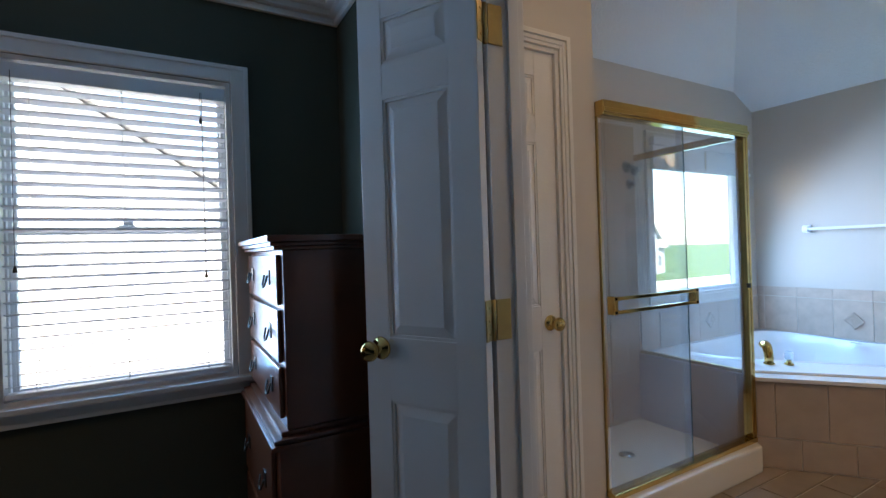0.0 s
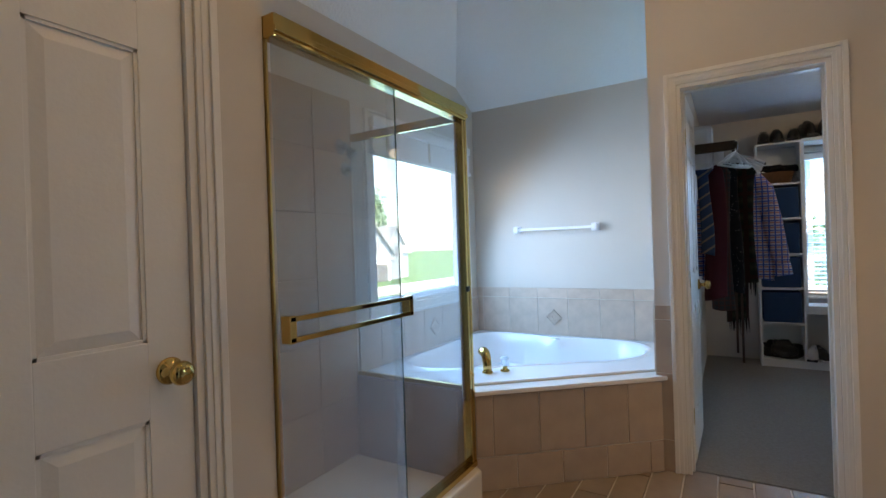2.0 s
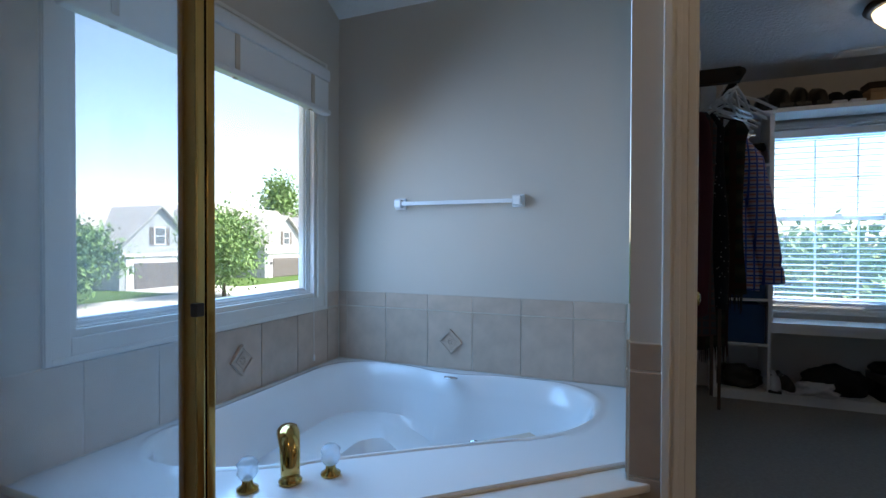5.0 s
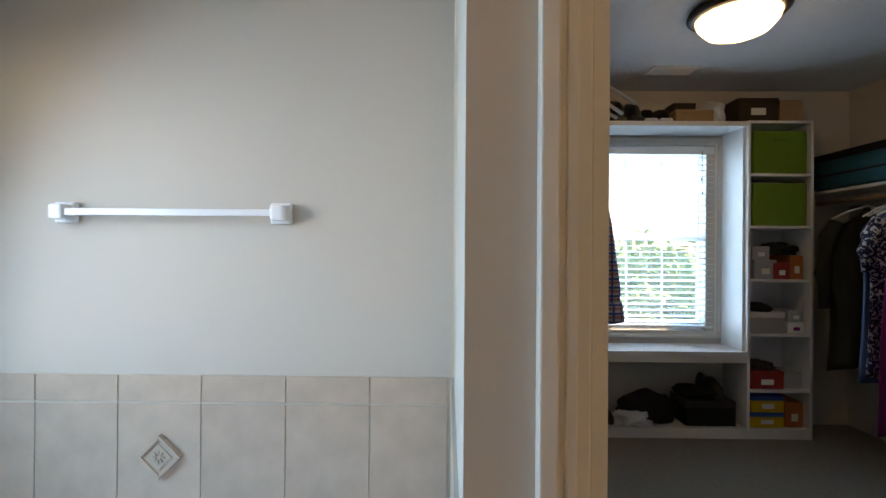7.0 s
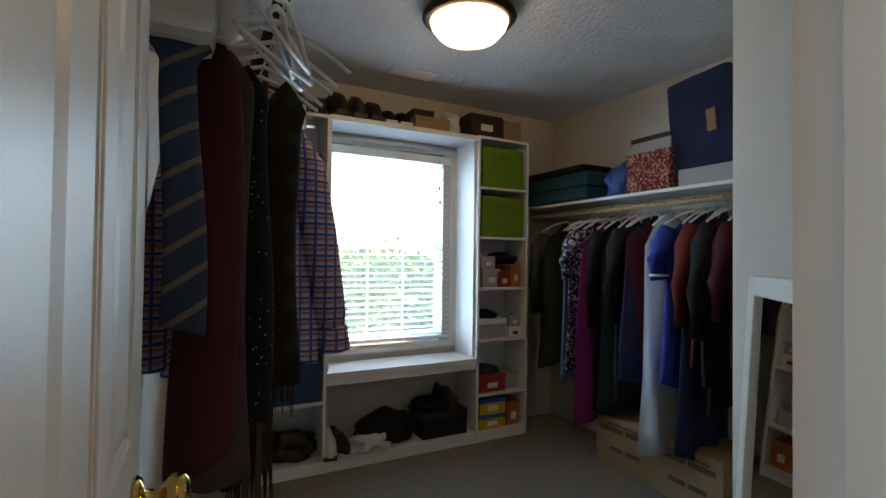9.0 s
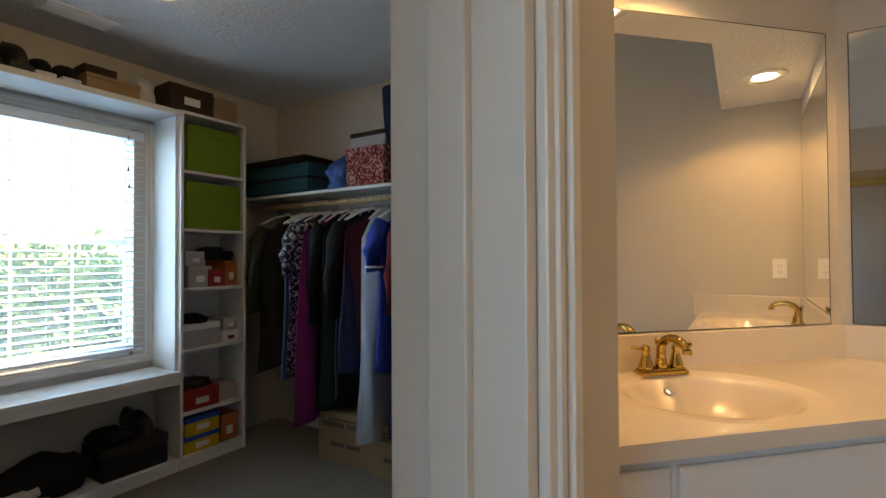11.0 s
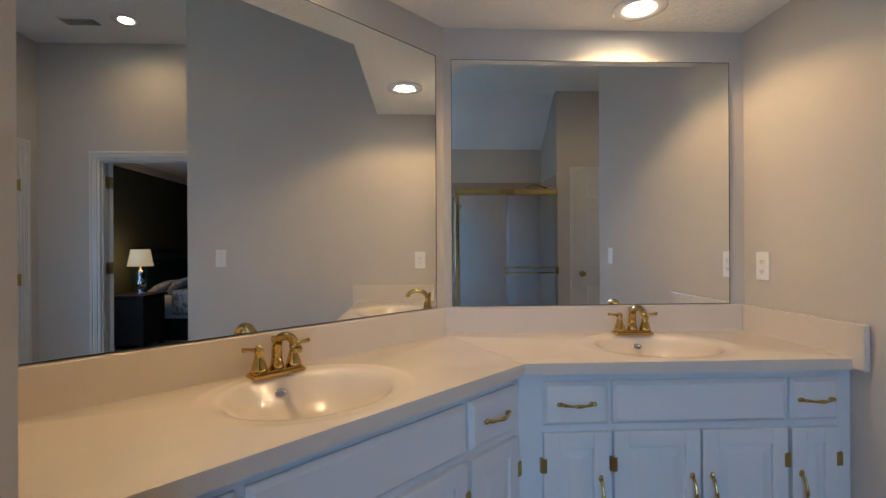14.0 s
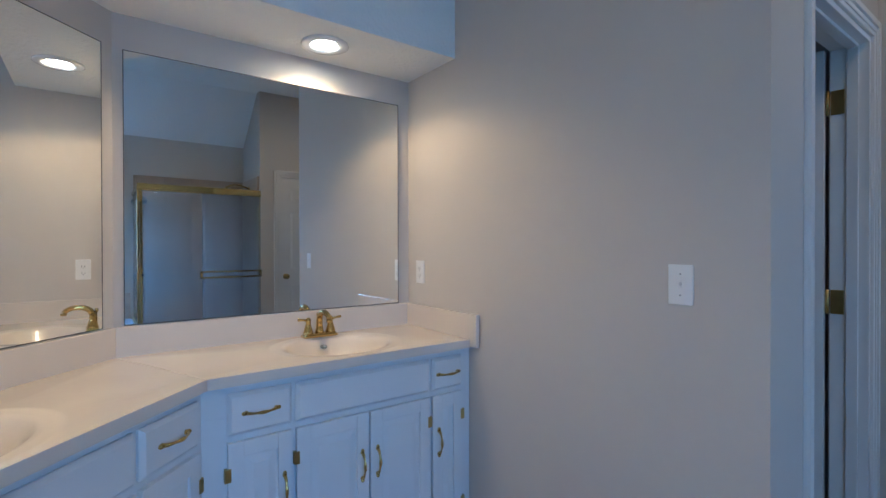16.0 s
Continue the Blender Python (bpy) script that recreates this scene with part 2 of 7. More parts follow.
# ---- plan ----
YN, XE, XC, YA = 2.775, 6.46, 5.62, 1.27      # north wall, tub wall, closet wall, alcove side
XB0, XB1 = 2.80, 2.92                          # wall between bedroom and bath
YL = 2.06                                      # linen wall and shower front
XS, YC = 3.92, 0.32                            # switch wall, its north corner
YV, DX, DY = -1.34, 5.20, -1.34                # vanity wall and where the diagonal begins
DIAG = pose(DX, DY, 0, 0, 0, 45)               # x along the diagonal wall, y out of it
DLEN = 1.385
H, HB, HC, HS = 3.05, 2.46, 2.44, 2.17         # ceilings: bath, bedroom, closet, soffit
GAP = 0.004

bm = bmesh.new()
wall_pieces(bm, "x", XB1, 6.60, YN, YN + 0.09, -0.1, 3.4, [(5.10, 6.25, 0.885, 2.02)])
wall_pieces(bm, "x", XB1, 6.60, YN + 0.09, YN + 0.16, -0.1, 3.4, [(5.03, 6.34, 0.80, 2.08)])
setting("wall_north", bm, M_WALL, "greige painted outer wall with a picture window over the tub")
bm = bmesh.new()
wall_pieces(bm, "x", -3.0, XB1, YN, YN + 0.16, -0.1, 2.7, [(1.54, 2.33, 0.77, 2.03)])
setting("wall_bedroom_north", bm, M_GREEN, "very dark green painted bedroom wall with a window")
bm = bmesh.new()
wall_pieces(bm, "y", YA + GAP, YN, XE, XE + 0.12, -0.1, 3.4)
setting("wall_tub_east", bm, M_WALL, "greige painted wall behind the corner tub")
bm = bmesh.new()
box(bm, XC + 0.12, XE + 0.12, YA - 0.12, YA, -0.1, 3.4)
setting("wall_alcove", bm, M_WALL, "greige painted side wall of the tub alcove")
bm = bmesh.new()
wall_pieces(bm, "y", 0.22, YA, XC, XC + 0.12, -0.1, 3.4, [(0.495, 1.128, -0.1, 2.05)])
setting("wall_closet_west", bm, M_WALL, "greige painted wall with the closet doorway")
# diagonal vanity nook
bm = bmesh.new()
box(bm, -0.15, DLEN + 0.1, -0.1, 0, -0.1, 3.4)
w = setting("wall_vanity_diagonal", bm, M_WALL, "greige painted diagonal wall behind the vanity")
w.matrix_basis = DIAG
bm = bmesh.new()
prism(bm, [(5.62, 0.22), (5.62 + 0.60, 0.22 - 0.60), (5.62 + 0.67, 0.22 - 0.53), (5.74, 0.24)], -0.1, 3.4)
setting("wall_vanity_end", bm, M_WALL, "greige painted end wall of the vanity nook")
bm = bmesh.new()
box(bm, XS - 0.1, 5.6, YV - 0.1, YV, -0.1, 3.4)
setting("wall_south", bm, M_WALL, "greige painted wall behind the second sink")
bm = bmesh.new()
box(bm, XS - 0.1, XS, YV, YC, -0.1, 3.4)
setting("wall_switch", bm, M_WALL, "greige painted wall with a switch and an outlet")
bm = bmesh.new()
wall_pieces(bm, "x", XB1, XS - 0.1, YC - 0.11, YC, -0.1, 3.4, [(3.02, 3.63, -0.1, 2.05)])
setting("wall_water_closet", bm, M_WALL, "greige painted wall with a narrow doorway")
bm = bmesh.new()
box(bm, XB1, XS - 0.1, -1.5, -1.4, -0.1, 2.6)
setting("wall_water_closet_south", bm, M_WALL, "greige painted far wall of the water closet")
bm = bmesh.new()
wall_pieces(bm, "y", -3.2, YN, XB0 + 0.06, XB1, -0.1, 3.4, [(0.58, 1.56, -0.1, 2.05)])
setting("wall_bedroom_bath_side", bm, M_WALL, "greige painted wall round the bedroom doorway")
bm = bmesh.new()
wall_pieces(bm, "y", -3.2, YN, XB0, XB0 + 0.058, -0.1, 2.7, [(0.58, 1.56, -0.1, 2.05)])
setting("wall_bedroom_east", bm, M_GREEN, "very dark green painted bedroom wall round the doorway")
bm = bmesh.new()
wall_pieces(bm, "x", XB1, 3.75, YL, YL + 0.1, -0.1, 3.4, [(3.075, 3.535, -0.1, 2.12)])
box(bm, 3.65, 3.75, YL + 0.1, YN, -0.1, 3.4)
setting("wall_linen", bm, M_WALL, "greige painted wall with the linen closet door")
bm = bmesh.new()
box(bm, -3.1, -3.0, -3.2, YN, -0.1, 2.7)
box(bm, -3.0, XB0, -3.3, -3.2, -0.1, 2.7)
setting("wall_bedroom_far", bm, M_GREEN, "very dark green painted far bedroom walls")
# closet walls
bm = bmesh.new()
wall_pieces(bm, "y", -1.74, 1.27, 8.60, 8.74, -0.1, 2.6, [(-0.60, 0.32, 0.68, 2.06)])
setting("wall_closet_east", bm, M_WALL, "beige closet wall with a window between shelves")
bm = bmesh.new()
box(bm, 5.0, 8.60, -1.74, -1.64, -0.1, 2.6)
setting("wall_closet_south", bm, M_WALL, "beige closet wall behind hanging clothes")
bm = bmesh.new()
box(bm, XE + 0.12, 8.60, YA - 0.12, YA, -0.1, 2.6)
setting("wall_closet_north", bm, M_WALL, "beige closet wall beside the doorway")
# floors and ceilings
bm = bmesh.new()
box(bm, XB0 + 0.06, XC + 0.06, -1.5, YN, -0.12, -0.008)
box(bm, XC + 0.06, 6.7, YA - 0.05, YN, -0.12, -0.008)
box(bm, XC + 0.06, 6.3, -1.5, 0.2, -0.12, -0.03)
FLOOR = setting("floor_bath", bm, M_GROUT, "light grout bed of the bathroom floor")
bm = bmesh.new()
box(bm, XC + 0.06, 8.60, -1.64, YA - 0.12, -0.1, 0.004)
setting("floor_closet", bm, M_CARPET, "worn grey beige closet carpet")
bm = bmesh.new()
box(bm, -3.0, XB0 + 0.06, -3.2, YN, -0.1, 0.004)
setting("floor_bedroom", bm, M_CARPET, "grey beige bedroom carpet")


def slab(name, corners, material, label, thick=0.06):
    """A ceiling piece: a flat polygon with thickness upwards."""
    b = bmesh.new()
    lo = [b.verts.new(c) for c in corners]
    hi = [b.verts.new((c[0], c[1], c[2] + thick)) for c in corners]
    b.faces.new(lo)
    b.faces.new(hi)
    for i in range(len(lo)):
        j = (i + 1) % len(lo)
        b.faces.new((lo[i], lo[j], hi[j], hi[i]))
    bmesh.ops.recalc_face_normals(b, faces=b.faces)
    return setting(name, b, material, label)


ZE, ZN, KE, KN = 2.39, 2.53, 0.52, 0.86   # plate heights and slopes of the tub vault
xh = XE - (H - ZE) / KE                    # where the east slope meets the flat
yh = YN - (H - ZN) / KN
xk = XE - (ZN - ZE) / KE                   # hip foot on the north wall
slab("ceiling_bath", [(XB1, -1.6, H), (XC + 0.2, -1.6, H), (XC + 0.2, YA - 0.05, H), (xh, YA - 0.05, H), (xh, yh, H), (XB1, yh, H)], M_CEIL, "flat white bathroom ceiling")
slab("ceiling_north_slope", [(XB1, yh, H), (xh, yh, H), (xk, YN, ZN), (XB1, YN, ZN)], M_CEIL, "white sloped ceiling over the shower")
slab("ceiling_east_slope", [(xh, YA - 0.05, H), (XE, YA - 0.05, ZE), (XE, YN, ZE), (xk, YN, ZN), (xh, yh, H)], M_CEIL, "white sloped ceiling over the tub")
slab("ceiling_closet", [(XC + 0.1, -1.64, HC), (8.6, -1.64, HC), (8.6, YA - 0.1, HC), (XC + 0.1, YA - 0.1, HC)], M_TEXCEIL, "white textured closet ceiling")
slab("ceiling_bedroom", [(-3, -3.2, HB), (XB0, -3.2, HB), (XB0, YN, HB), (-3, YN, HB)], M_CEIL, "white bedroom ceiling")
slab("ceiling_water_closet", [(XB1, -1.40, 2.44), (XS - 0.1, -1.40, 2.44), (XS - 0.1, YC - 0.11, 2.44), (XB1, YC - 0.11, 2.44)], M_CEIL, "white water closet ceiling")
bm = bmesh.new()
prism(bm, [(XS, YV), (5.20, YV), (6.15, -0.39), (5.86, -0.10), (5.02, -0.94), (XS, -0.94)], HS, H + 0.05)
setting("ceiling_soffit", bm, M_CEIL, "white dropped soffit over the vanity")

# ---- doors, casings, windows ----
def frustum(bm, x0, x1, z0, z1, y, rise, inset):
    """A raised field: rectangle on the plane y that slopes in to a smaller one at y + rise."""
    t = bmesh.new()
    a = [t.verts.new(p) for p in ((x0, y, z0), (x1, y, z0), (x1, y, z1), (x0, y, z1))]
    b = [t.verts.new(p) for p in ((x0 + inset, y + rise, z0 + inset), (x1 - inset, y + rise, z0 + inset), (x1 - inset, y + rise, z1 - inset), (x0 + inset, y + rise, z1 - inset))]
    t.faces.new(b)
    t.faces.new(a[::-1])
    for i in range(4):
        t.faces.new((a[i], a[(i + 1) % 4], b[(i + 1) % 4], b[i]))
    bmesh.ops.recalc_face_normals(t, faces=t.faces)
    put(bm, t)


def panelled(bm, w, h, t, cols, rows, depth=0.008):
    """A panelled slab, 0..w by 0..t by 0..h: stiles and rails proud of the raised fields."""
    box(bm, 0.002, w - 0.002, depth, t - depth, 0.002, h - 0.002)
    xs = sorted([0, w] + [c for p in cols for c in p])
    zs = sorted([0, h] + [r for p in rows for r in p])
    for a, b in zip(xs[::2], xs[1::2]):
        box(bm, a, b, 0, t, 0, h, 0.002)
    for a, b in zip(zs[::2], zs[1::2]):
        for c in cols:
            box(bm, c[0] - 0.001, c[1] + 0.001, 0.0003, t - 0.0003, a, b, 0.002)
    for c in cols:
        for r in rows:
            for side in (0, 1):
                g = bmesh.new()
                frustum(g, c[0] + 0.008, c[1] - 0.008, r[0] + 0.008, r[1] - 0.008, 0, depth - 0.001, 0.028)
                m = Matrix.Translation((0, t - depth, 0)) if side else Matrix.Translation((0, depth, 0)) @ Matrix.Diagonal((1, -1, 1, 1))
                put(bm, g, m)
                for e0, e1, f0, f1 in ((c[0], c[0] + 0.008, r[0], r[1]), (c[1] - 0.008, c[1], r[0], r[1]), (c[0], c[1], r[0], r[0] + 0.008), (c[0], c[1], r[1] - 0.008, r[1])):
                    box(bm, e0, e1, 0.003 if not side else t - depth, depth if not side else t - 0.003, f0, f1)
    bmesh.ops.recalc_face_normals(bm, faces=bm.faces)


ROWS6 = [(0.23, 0.85), (1.03, 1.70), (1.80, 1.93)]


def knob(parent, m, material=M_BRASS):
    bm = bmesh.new()
    lathe(bm, [(0.0, 0), (0.032, 0), (0.033, 0.004), (0.028, 0.010), (0.013, 0.014), (0.011, 0.030), (0.016, 0.036), (0.026, 0.044), (0.029, 0.054), (0.026, 0.064), (0.014, 0.070), (0.0, 0.071)], m)
    return part("knob", bm, material, parent, "round polished brass knob")


def hinge(parent, m, material=M_BRASSD, leaf=0.042):
    """Barrel along z at the origin, one leaf along +x, one along -x."""
    bm = bmesh.new()
    tube(bm, [(0, -0.006, -0.05), (0, -0.006, 0.05)], 0.0065, 10)
    box(bm, 0.003, leaf, -0.003, 0.0, -0.045, 0.045, 0.001)
    box(bm, -leaf, -0.003, -0.003, 0.0, -0.045, 0.045, 0.001)
    for s in (-1, 1):
        for z in (-0.03, 0, 0.03):
            lathe(bm, [(0, 0), (0.004, 0), (0.003, 0.0015), (0, 0.002)], pose(s * leaf * 0.62, -0.003, z, 90), 8)
    bmesh.ops.transform(bm, matrix=m, verts=bm.verts)
    return part("hinge", bm, material, parent, "aged brass butt hinge")


def casing_side(bm, w, h, a, b, face=0.0, d=1):
    """A moulded casing round an opening a..b wide and h high, on the plane y=face, standing out towards -y*d."""
    def bars(o, i, y):
        for x0, x1, z0, z1 in ((a - o, a - i, 0, h + o), (b + i, b + o, 0, h + o), (a - i, b + i, h + i, h + o)):
            box(bm, x0, x1, min(face, face - d * y), max(face, face - d * y), z0, z1, 0.0025)
    bars(w, 0.005, 0.010)
    bars(w - 0.001, w - 0.022, 0.018)
    bars(w - 0.030, 0.020, 0.014)


def doorway(name, label, m, a, b, h, depth, sides=(1, 1), stop=0.5, w=0.0635):
    """Jamb, stop and casings of an opening a..b along x through a wall from y=0 to y=depth."""
    ob = thing(name, label, "door", m, kind="structure")
    bm = bmesh.new()
    for x0, x1, z0, z1 in ((a - 0.003, a + 0.016, 0, h), (b - 0.016, b + 0.003, 0, h), (a + 0.016, b - 0.016, h - 0.016, h + 0.003)):
        box(bm, x0, x1, -0.001, depth + 0.001, z0, z1, 0.0015)
    part("jamb", bm, M_TRIM, ob)
    bm = bmesh.new()
    y = depth * stop
    for x0, x1, z0, z1 in ((a + 0.016, a + 0.027, 0, h - 0.016), (b - 0.027, b - 0.016, 0, h - 0.016), (a + 0.027, b - 0.027, h - 0.027, h - 0.016)):
        box(bm, x0, x1, y, y + 0.034, z0, z1, 0.002)
    part("door_stop", bm, M_TRIM, ob)
    if sides[0]:
        bm = bmesh.new()
        casing_side(bm, w, h, a, b, 0.0, 1)
        part("casing", bm, M_TRIM, ob)
    if sides[1]:
        bm = bmesh.new()
        casing_side(bm, w, h, a, b, depth, -1)
        part("casing", bm, M_TRIM, ob)
    return ob


# bedroom door: frame seen from the bath side along -y of its own axes; leaf folded back against the bedroom wall
RY = pose(0, 0, 0, 0, 0, -90)     # own x runs along -y, own y along +x
d1 = doorway("door_1", "pair of narrow white panelled bedroom doors standing open", pose(XB0, 0, 0, 0, 0, 90) @ Matrix.Diagonal((1, -1, 1, 1)), 0.58, 1.56, 2.05, 0.12)
leaf_w = 0.387
bm = bmesh.new()
panelled(bm, leaf_w, 2.03, 0.035, [(0.085, 0.302)], ROWS6)
lf = part("leaf", bm, M_DOOR, d1, m=d1.matrix_basis.inverted() @ pose(XB0 - 0.012, 1.548, 0.012, 0, 0, 119))
for s, z in ((-1, 1.01), (1, 1.01)):
    knob(lf, pose(leaf_w - 0.055, 0.035 if s > 0 else 0.0, z - 0.012, -90 if s > 0 else 90))
for z in (0.27, 1.10, 1.86):
    bm = bmesh.new()
    box(bm, -0.0035, -0.0005, 0.001, 0.034, z - 0.064, z + 0.040, 0.001)
    tube(bm, [(-0.004, -0.004, z - 0.064), (-0.004, -0.004, z + 0.040)], 0.0075, 10)
    for dz in (-0.045, -0.012, 0.021):
        lathe(bm, [(0, 0), (0.0045, 0), (0.003, 0.0012), (0, 0.0014)], pose(-0.0035, 0.016, z + dz, 0, -90), 10)
    part("hinge", bm, M_BRASSD, lf, "aged brass hinge leaf on the door edge")
    bm = bmesh.new()
    box(bm, XB0 + 0.001, XB0 + 0.046, 1.5405, 1.5435, z - 0.052, z + 0.052, 0.001)
    bmesh.ops.transform(bm, matrix=d1.matrix_basis.inverted(), verts=bm.verts)
    part("hinge", bm, M_BRASSD, d1, "aged brass hinge leaf on the jamb")

bm = bmesh.new()
panelled(bm, 0.55, 2.03, 0.035, [(0.095, 0.455)], ROWS6)
lf = part("leaf", bm, M_DOOR, d1, m=d1.matrix_basis.inverted() @ pose(XB0 - 0.047, 0.592, 0.012, 0, 0, -93))
knob(lf, pose(0.495, 0.0, 0.998, 90))

# linen door, closed
d2 = doorway("door_2", "closed narrow white panelled linen closet door", pose(0, YL, 0), 3.075, 3.535, 2.12, 0.10, (1, 0), 0.5)
bm = bmesh.new()
panelled(bm, 0.422, 2.095, 0.035, [(0.105, 0.317)], [(0.23, 0.85), (1.03, 1.71), (1.82, 1.99)])
lf = part("leaf", bm, M_DOOR, d2, m=pose(3.094, 0.012, 0.008))
knob(lf, pose(0.365, 0, 0.955, 90))
boxpart("latch_plate", (0.4185, 0.4235, 0.004, 0.03, 0.92, 0.99), M_BRONZE, lf, "dark strike plate", 0.001)
for z in (0.27, 1.02, 1.80):
    hinge(d2, pose(3.093, 0.012, z))

# closet door, swung into the closet
d3 = doorway("door_3", "white closet door swung open into the closet", pose(XC, 0, 0, 0, 0, 90) @ Matrix.Diagonal((1, -1, 1, 1)), 0.495, 1.128, 2.05, 0.12, (1, 1), 0.35)
bm = bmesh.new()
panelled(bm, 0.575, 2.025, 0.035, [(0.095, 0.255), (0.32, 0.48)], ROWS6)
lf = part("leaf", bm, M_DOOR, d3, m=d3.matrix_basis.inverted() @ pose(XC + 0.135, 1.100, 0.01, 0, 0, -1))
for s in (-1, 1):
    knob(lf, pose(0.505, 0.035 if s > 0 else 0.0, 0.94, -90 if s > 0 else 90))
for z in (0.27, 1.02, 1.80):
    bm = bmesh.new()
    box(bm, XC + 0.080, XC + 0.118, 1.1085, 1.1115, z - 0.045, z + 0.045, 0.001)
    tube(bm, [(XC + 0.127, 1.106, z - 0.045), (XC + 0.127, 1.106, z + 0.045)], 0.006, 10)
    bmesh.ops.transform(bm, matrix=d3.matrix_basis.inverted(), verts=bm.verts)
    part("hinge", bm, M_BRASSD, d3, "aged brass hinge")

# water closet door frame
d4 = doorway("door_4", "white doorway of the water closet, door swung inside", pose(0, YC, 0) @ Matrix.Diagonal((1, -1, 1, 1)), 3.02, 3.63, 2.05, 0.11, (1, 1), 0.25)
bm = bmesh.new()
panelled(bm, 0.575, 2.025, 0.035, [(0.095, 0.255), (0.32, 0.48)], ROWS6)
lf = part("leaf", bm, M_DOOR, d4, m=d4.matrix_basis.inverted() @ pose(3.035, YC - 0.125, 0.01, 0, 0, -84))
for z in (0.27, 1.10, 1.84):
    bm = bmesh.new()
    box(bm, 3.0365, 3.0395, YC - 0.108, YC - 0.068, z - 0.045, z + 0.045, 0.001)
    tube(bm, [(3.046, YC - 0.116, z - 0.045), (3.046, YC - 0.116, z + 0.045)], 0.006, 10)
    bmesh.ops.transform(bm, matrix=d4.matrix_basis.inverted(), verts=bm.verts)
    part("hinge", bm, M_BRASSD, d4, "aged brass hinge")


def frame_bars(bm, x0, x1, z0, z1, w, y0, y1, bev=0.002):
    box(bm, x0, x0 + w, y0, y1, z0, z1, bev)
    box(bm, x1 - w, x1, y0, y1, z0, z1, bev)
    box(bm, x0 + w, x1 - w, y0, y1, z0, z0 + w, bev)
    box(bm, x0 + w, x1 - w, y0, y1, z1 - w, z1, bev)


def window(name, label, m, x0, x1, z0, z1, sashes, casing=0.07, sill=False, depth=0.16, muntins=False, slim=0.0, glass=M_PANE):
    """A window in an opening through a wall from y=0 (room face) to y=depth."""
    ob = thing(name, label, "window", m, kind="structure")
    bm = bmesh.new()
    frame_bars(bm, x0 - 0.002, x1 + 0.002, z0 - 0.002, z1 + 0.002, 0.018, -0.001, depth + 0.002, 0)
    part("reveal", bm, M_TRIM, ob)
    bm = bmesh.new()
    frame_bars(bm, x0 - casing, x1 + casing, z0 - casing, z1 + casing, casing - 0.004, -0.014, 0, 0.003)
    frame_bars(bm, x0 - casing + 0.001, x1 + casing - 0.001, z0 - casing + 0.001, z1 + casing - 0.001, 0.018, -0.021, -0.013, 0.003)
    part("casing", bm, M_TRIM, ob)
    if sill:
        boxpart("sill", (x0 - casing - 0.03, x1 + casing + 0.03, -0.05, -0.001, z0 - 0.022, z0 + 0.002), M_TRIM, ob, "", 0.005)
    bm = bmesh.new()
    frame_bars(bm, x0 + 0.016, x1 - 0.016, z0 + 0.016, z1 - 0.016, 0.03 - slim * 0.5, 0.055 if sashes == 2 else 0.025, 0.15 if sashes == 2 else 0.085, 0.002)
    x0, x1, z0, z1 = x0 - slim * 0.5, x1 + slim * 0.5, z0 - slim * 0.5, z1 + slim * 0.5
    frame_bars(bm, x0 + 0.046, x1 - 0.046, z0 + 0.046, z1 - 0.046, 0.012, 0.075 if sashes == 2 else 0.032, 0.145 if sashes == 2 else 0.08, 0.002)
    part("window_frame", bm, M_VINYL, ob)
    if sashes == 1:
        rows = [(z0 + 0.056, z1 - 0.056, 0.055)]
    else:
        mid = 0.5 * (z0 + z1)
        rows = [(z0 + 0.056, mid + 0.015, 0.09), (mid - 0.015, z1 - 0.056, 0.115)]
    for a, b, y in rows:
        bm = bmesh.new()
        frame_bars(bm, x0 + 0.056, x1 - 0.056, a, b, 0.032 - slim * 0.5, y - 0.014, y + 0.012, 0.003)
        if muntins:
            w = (x1 - x0 - 0.176) / 3
            for k in (1, 2):
                box(bm, x0 + 0.088 + k * w - 0.006, x0 + 0.088 + k * w + 0.006, y + 0.003, y + 0.010, a + 0.03, b - 0.03)
            box(bm, x0 + 0.088, x1 - 0.088, y + 0.003, y + 0.010, 0.5 * (a + b) - 0.006, 0.5 * (a + b) + 0.006)
        sash = part("sash", bm, M_VINYL, ob)
        p = boxpart("pane", (x0 + 0.086 - slim * 0.5, x1 - 0.086 + slim * 0.5, y - 0.002, y + 0.002, a + 0.03 - slim * 0.5, b - 0.03 + slim * 0.5), glass, sash, "clear glass pane", 0)
        p.visible_shadow = False
    if sashes == 2:
        bm = bmesh.new()
        xm, zm = 0.5 * (x0 + x1), 0.5 * (z0 + z1) + 0.015
        box(bm, xm - 0.03, xm + 0.03, 0.07, 0.10, zm, zm + 0.008, 0.002)
        tube(bm, [(xm - 0.012, 0.085, zm + 0.014), (xm + 0.022, 0.079, zm + 0.014)], 0.007, 8)
        part("sash_lock", bm, M_VINYL, ob)
    return ob


WN = pose(0, YN, 0)
window("window_1", "wide fixed picture window with white casing over the tub", WN, 5.10, 6.25, 0.885, 2.02, 1, 0.075, depth=0.088, slim=0.044)
window("window_2", "white double hung bedroom window with broad casing", WN, 1.54, 2.315, 0.775, 2.03, 2, 0.075, True, slim=0.044)
WEAST = pose(8.60, 0, 0, 0, 0, -90)     # own x along -y, own y along +x
window("window_3", "white double hung closet window with grilles", WEAST, -0.30, 0.68, 0.66, 2.06, 2, 0.03, False, 0.14, True, 0.0, M_GLAREPANE)


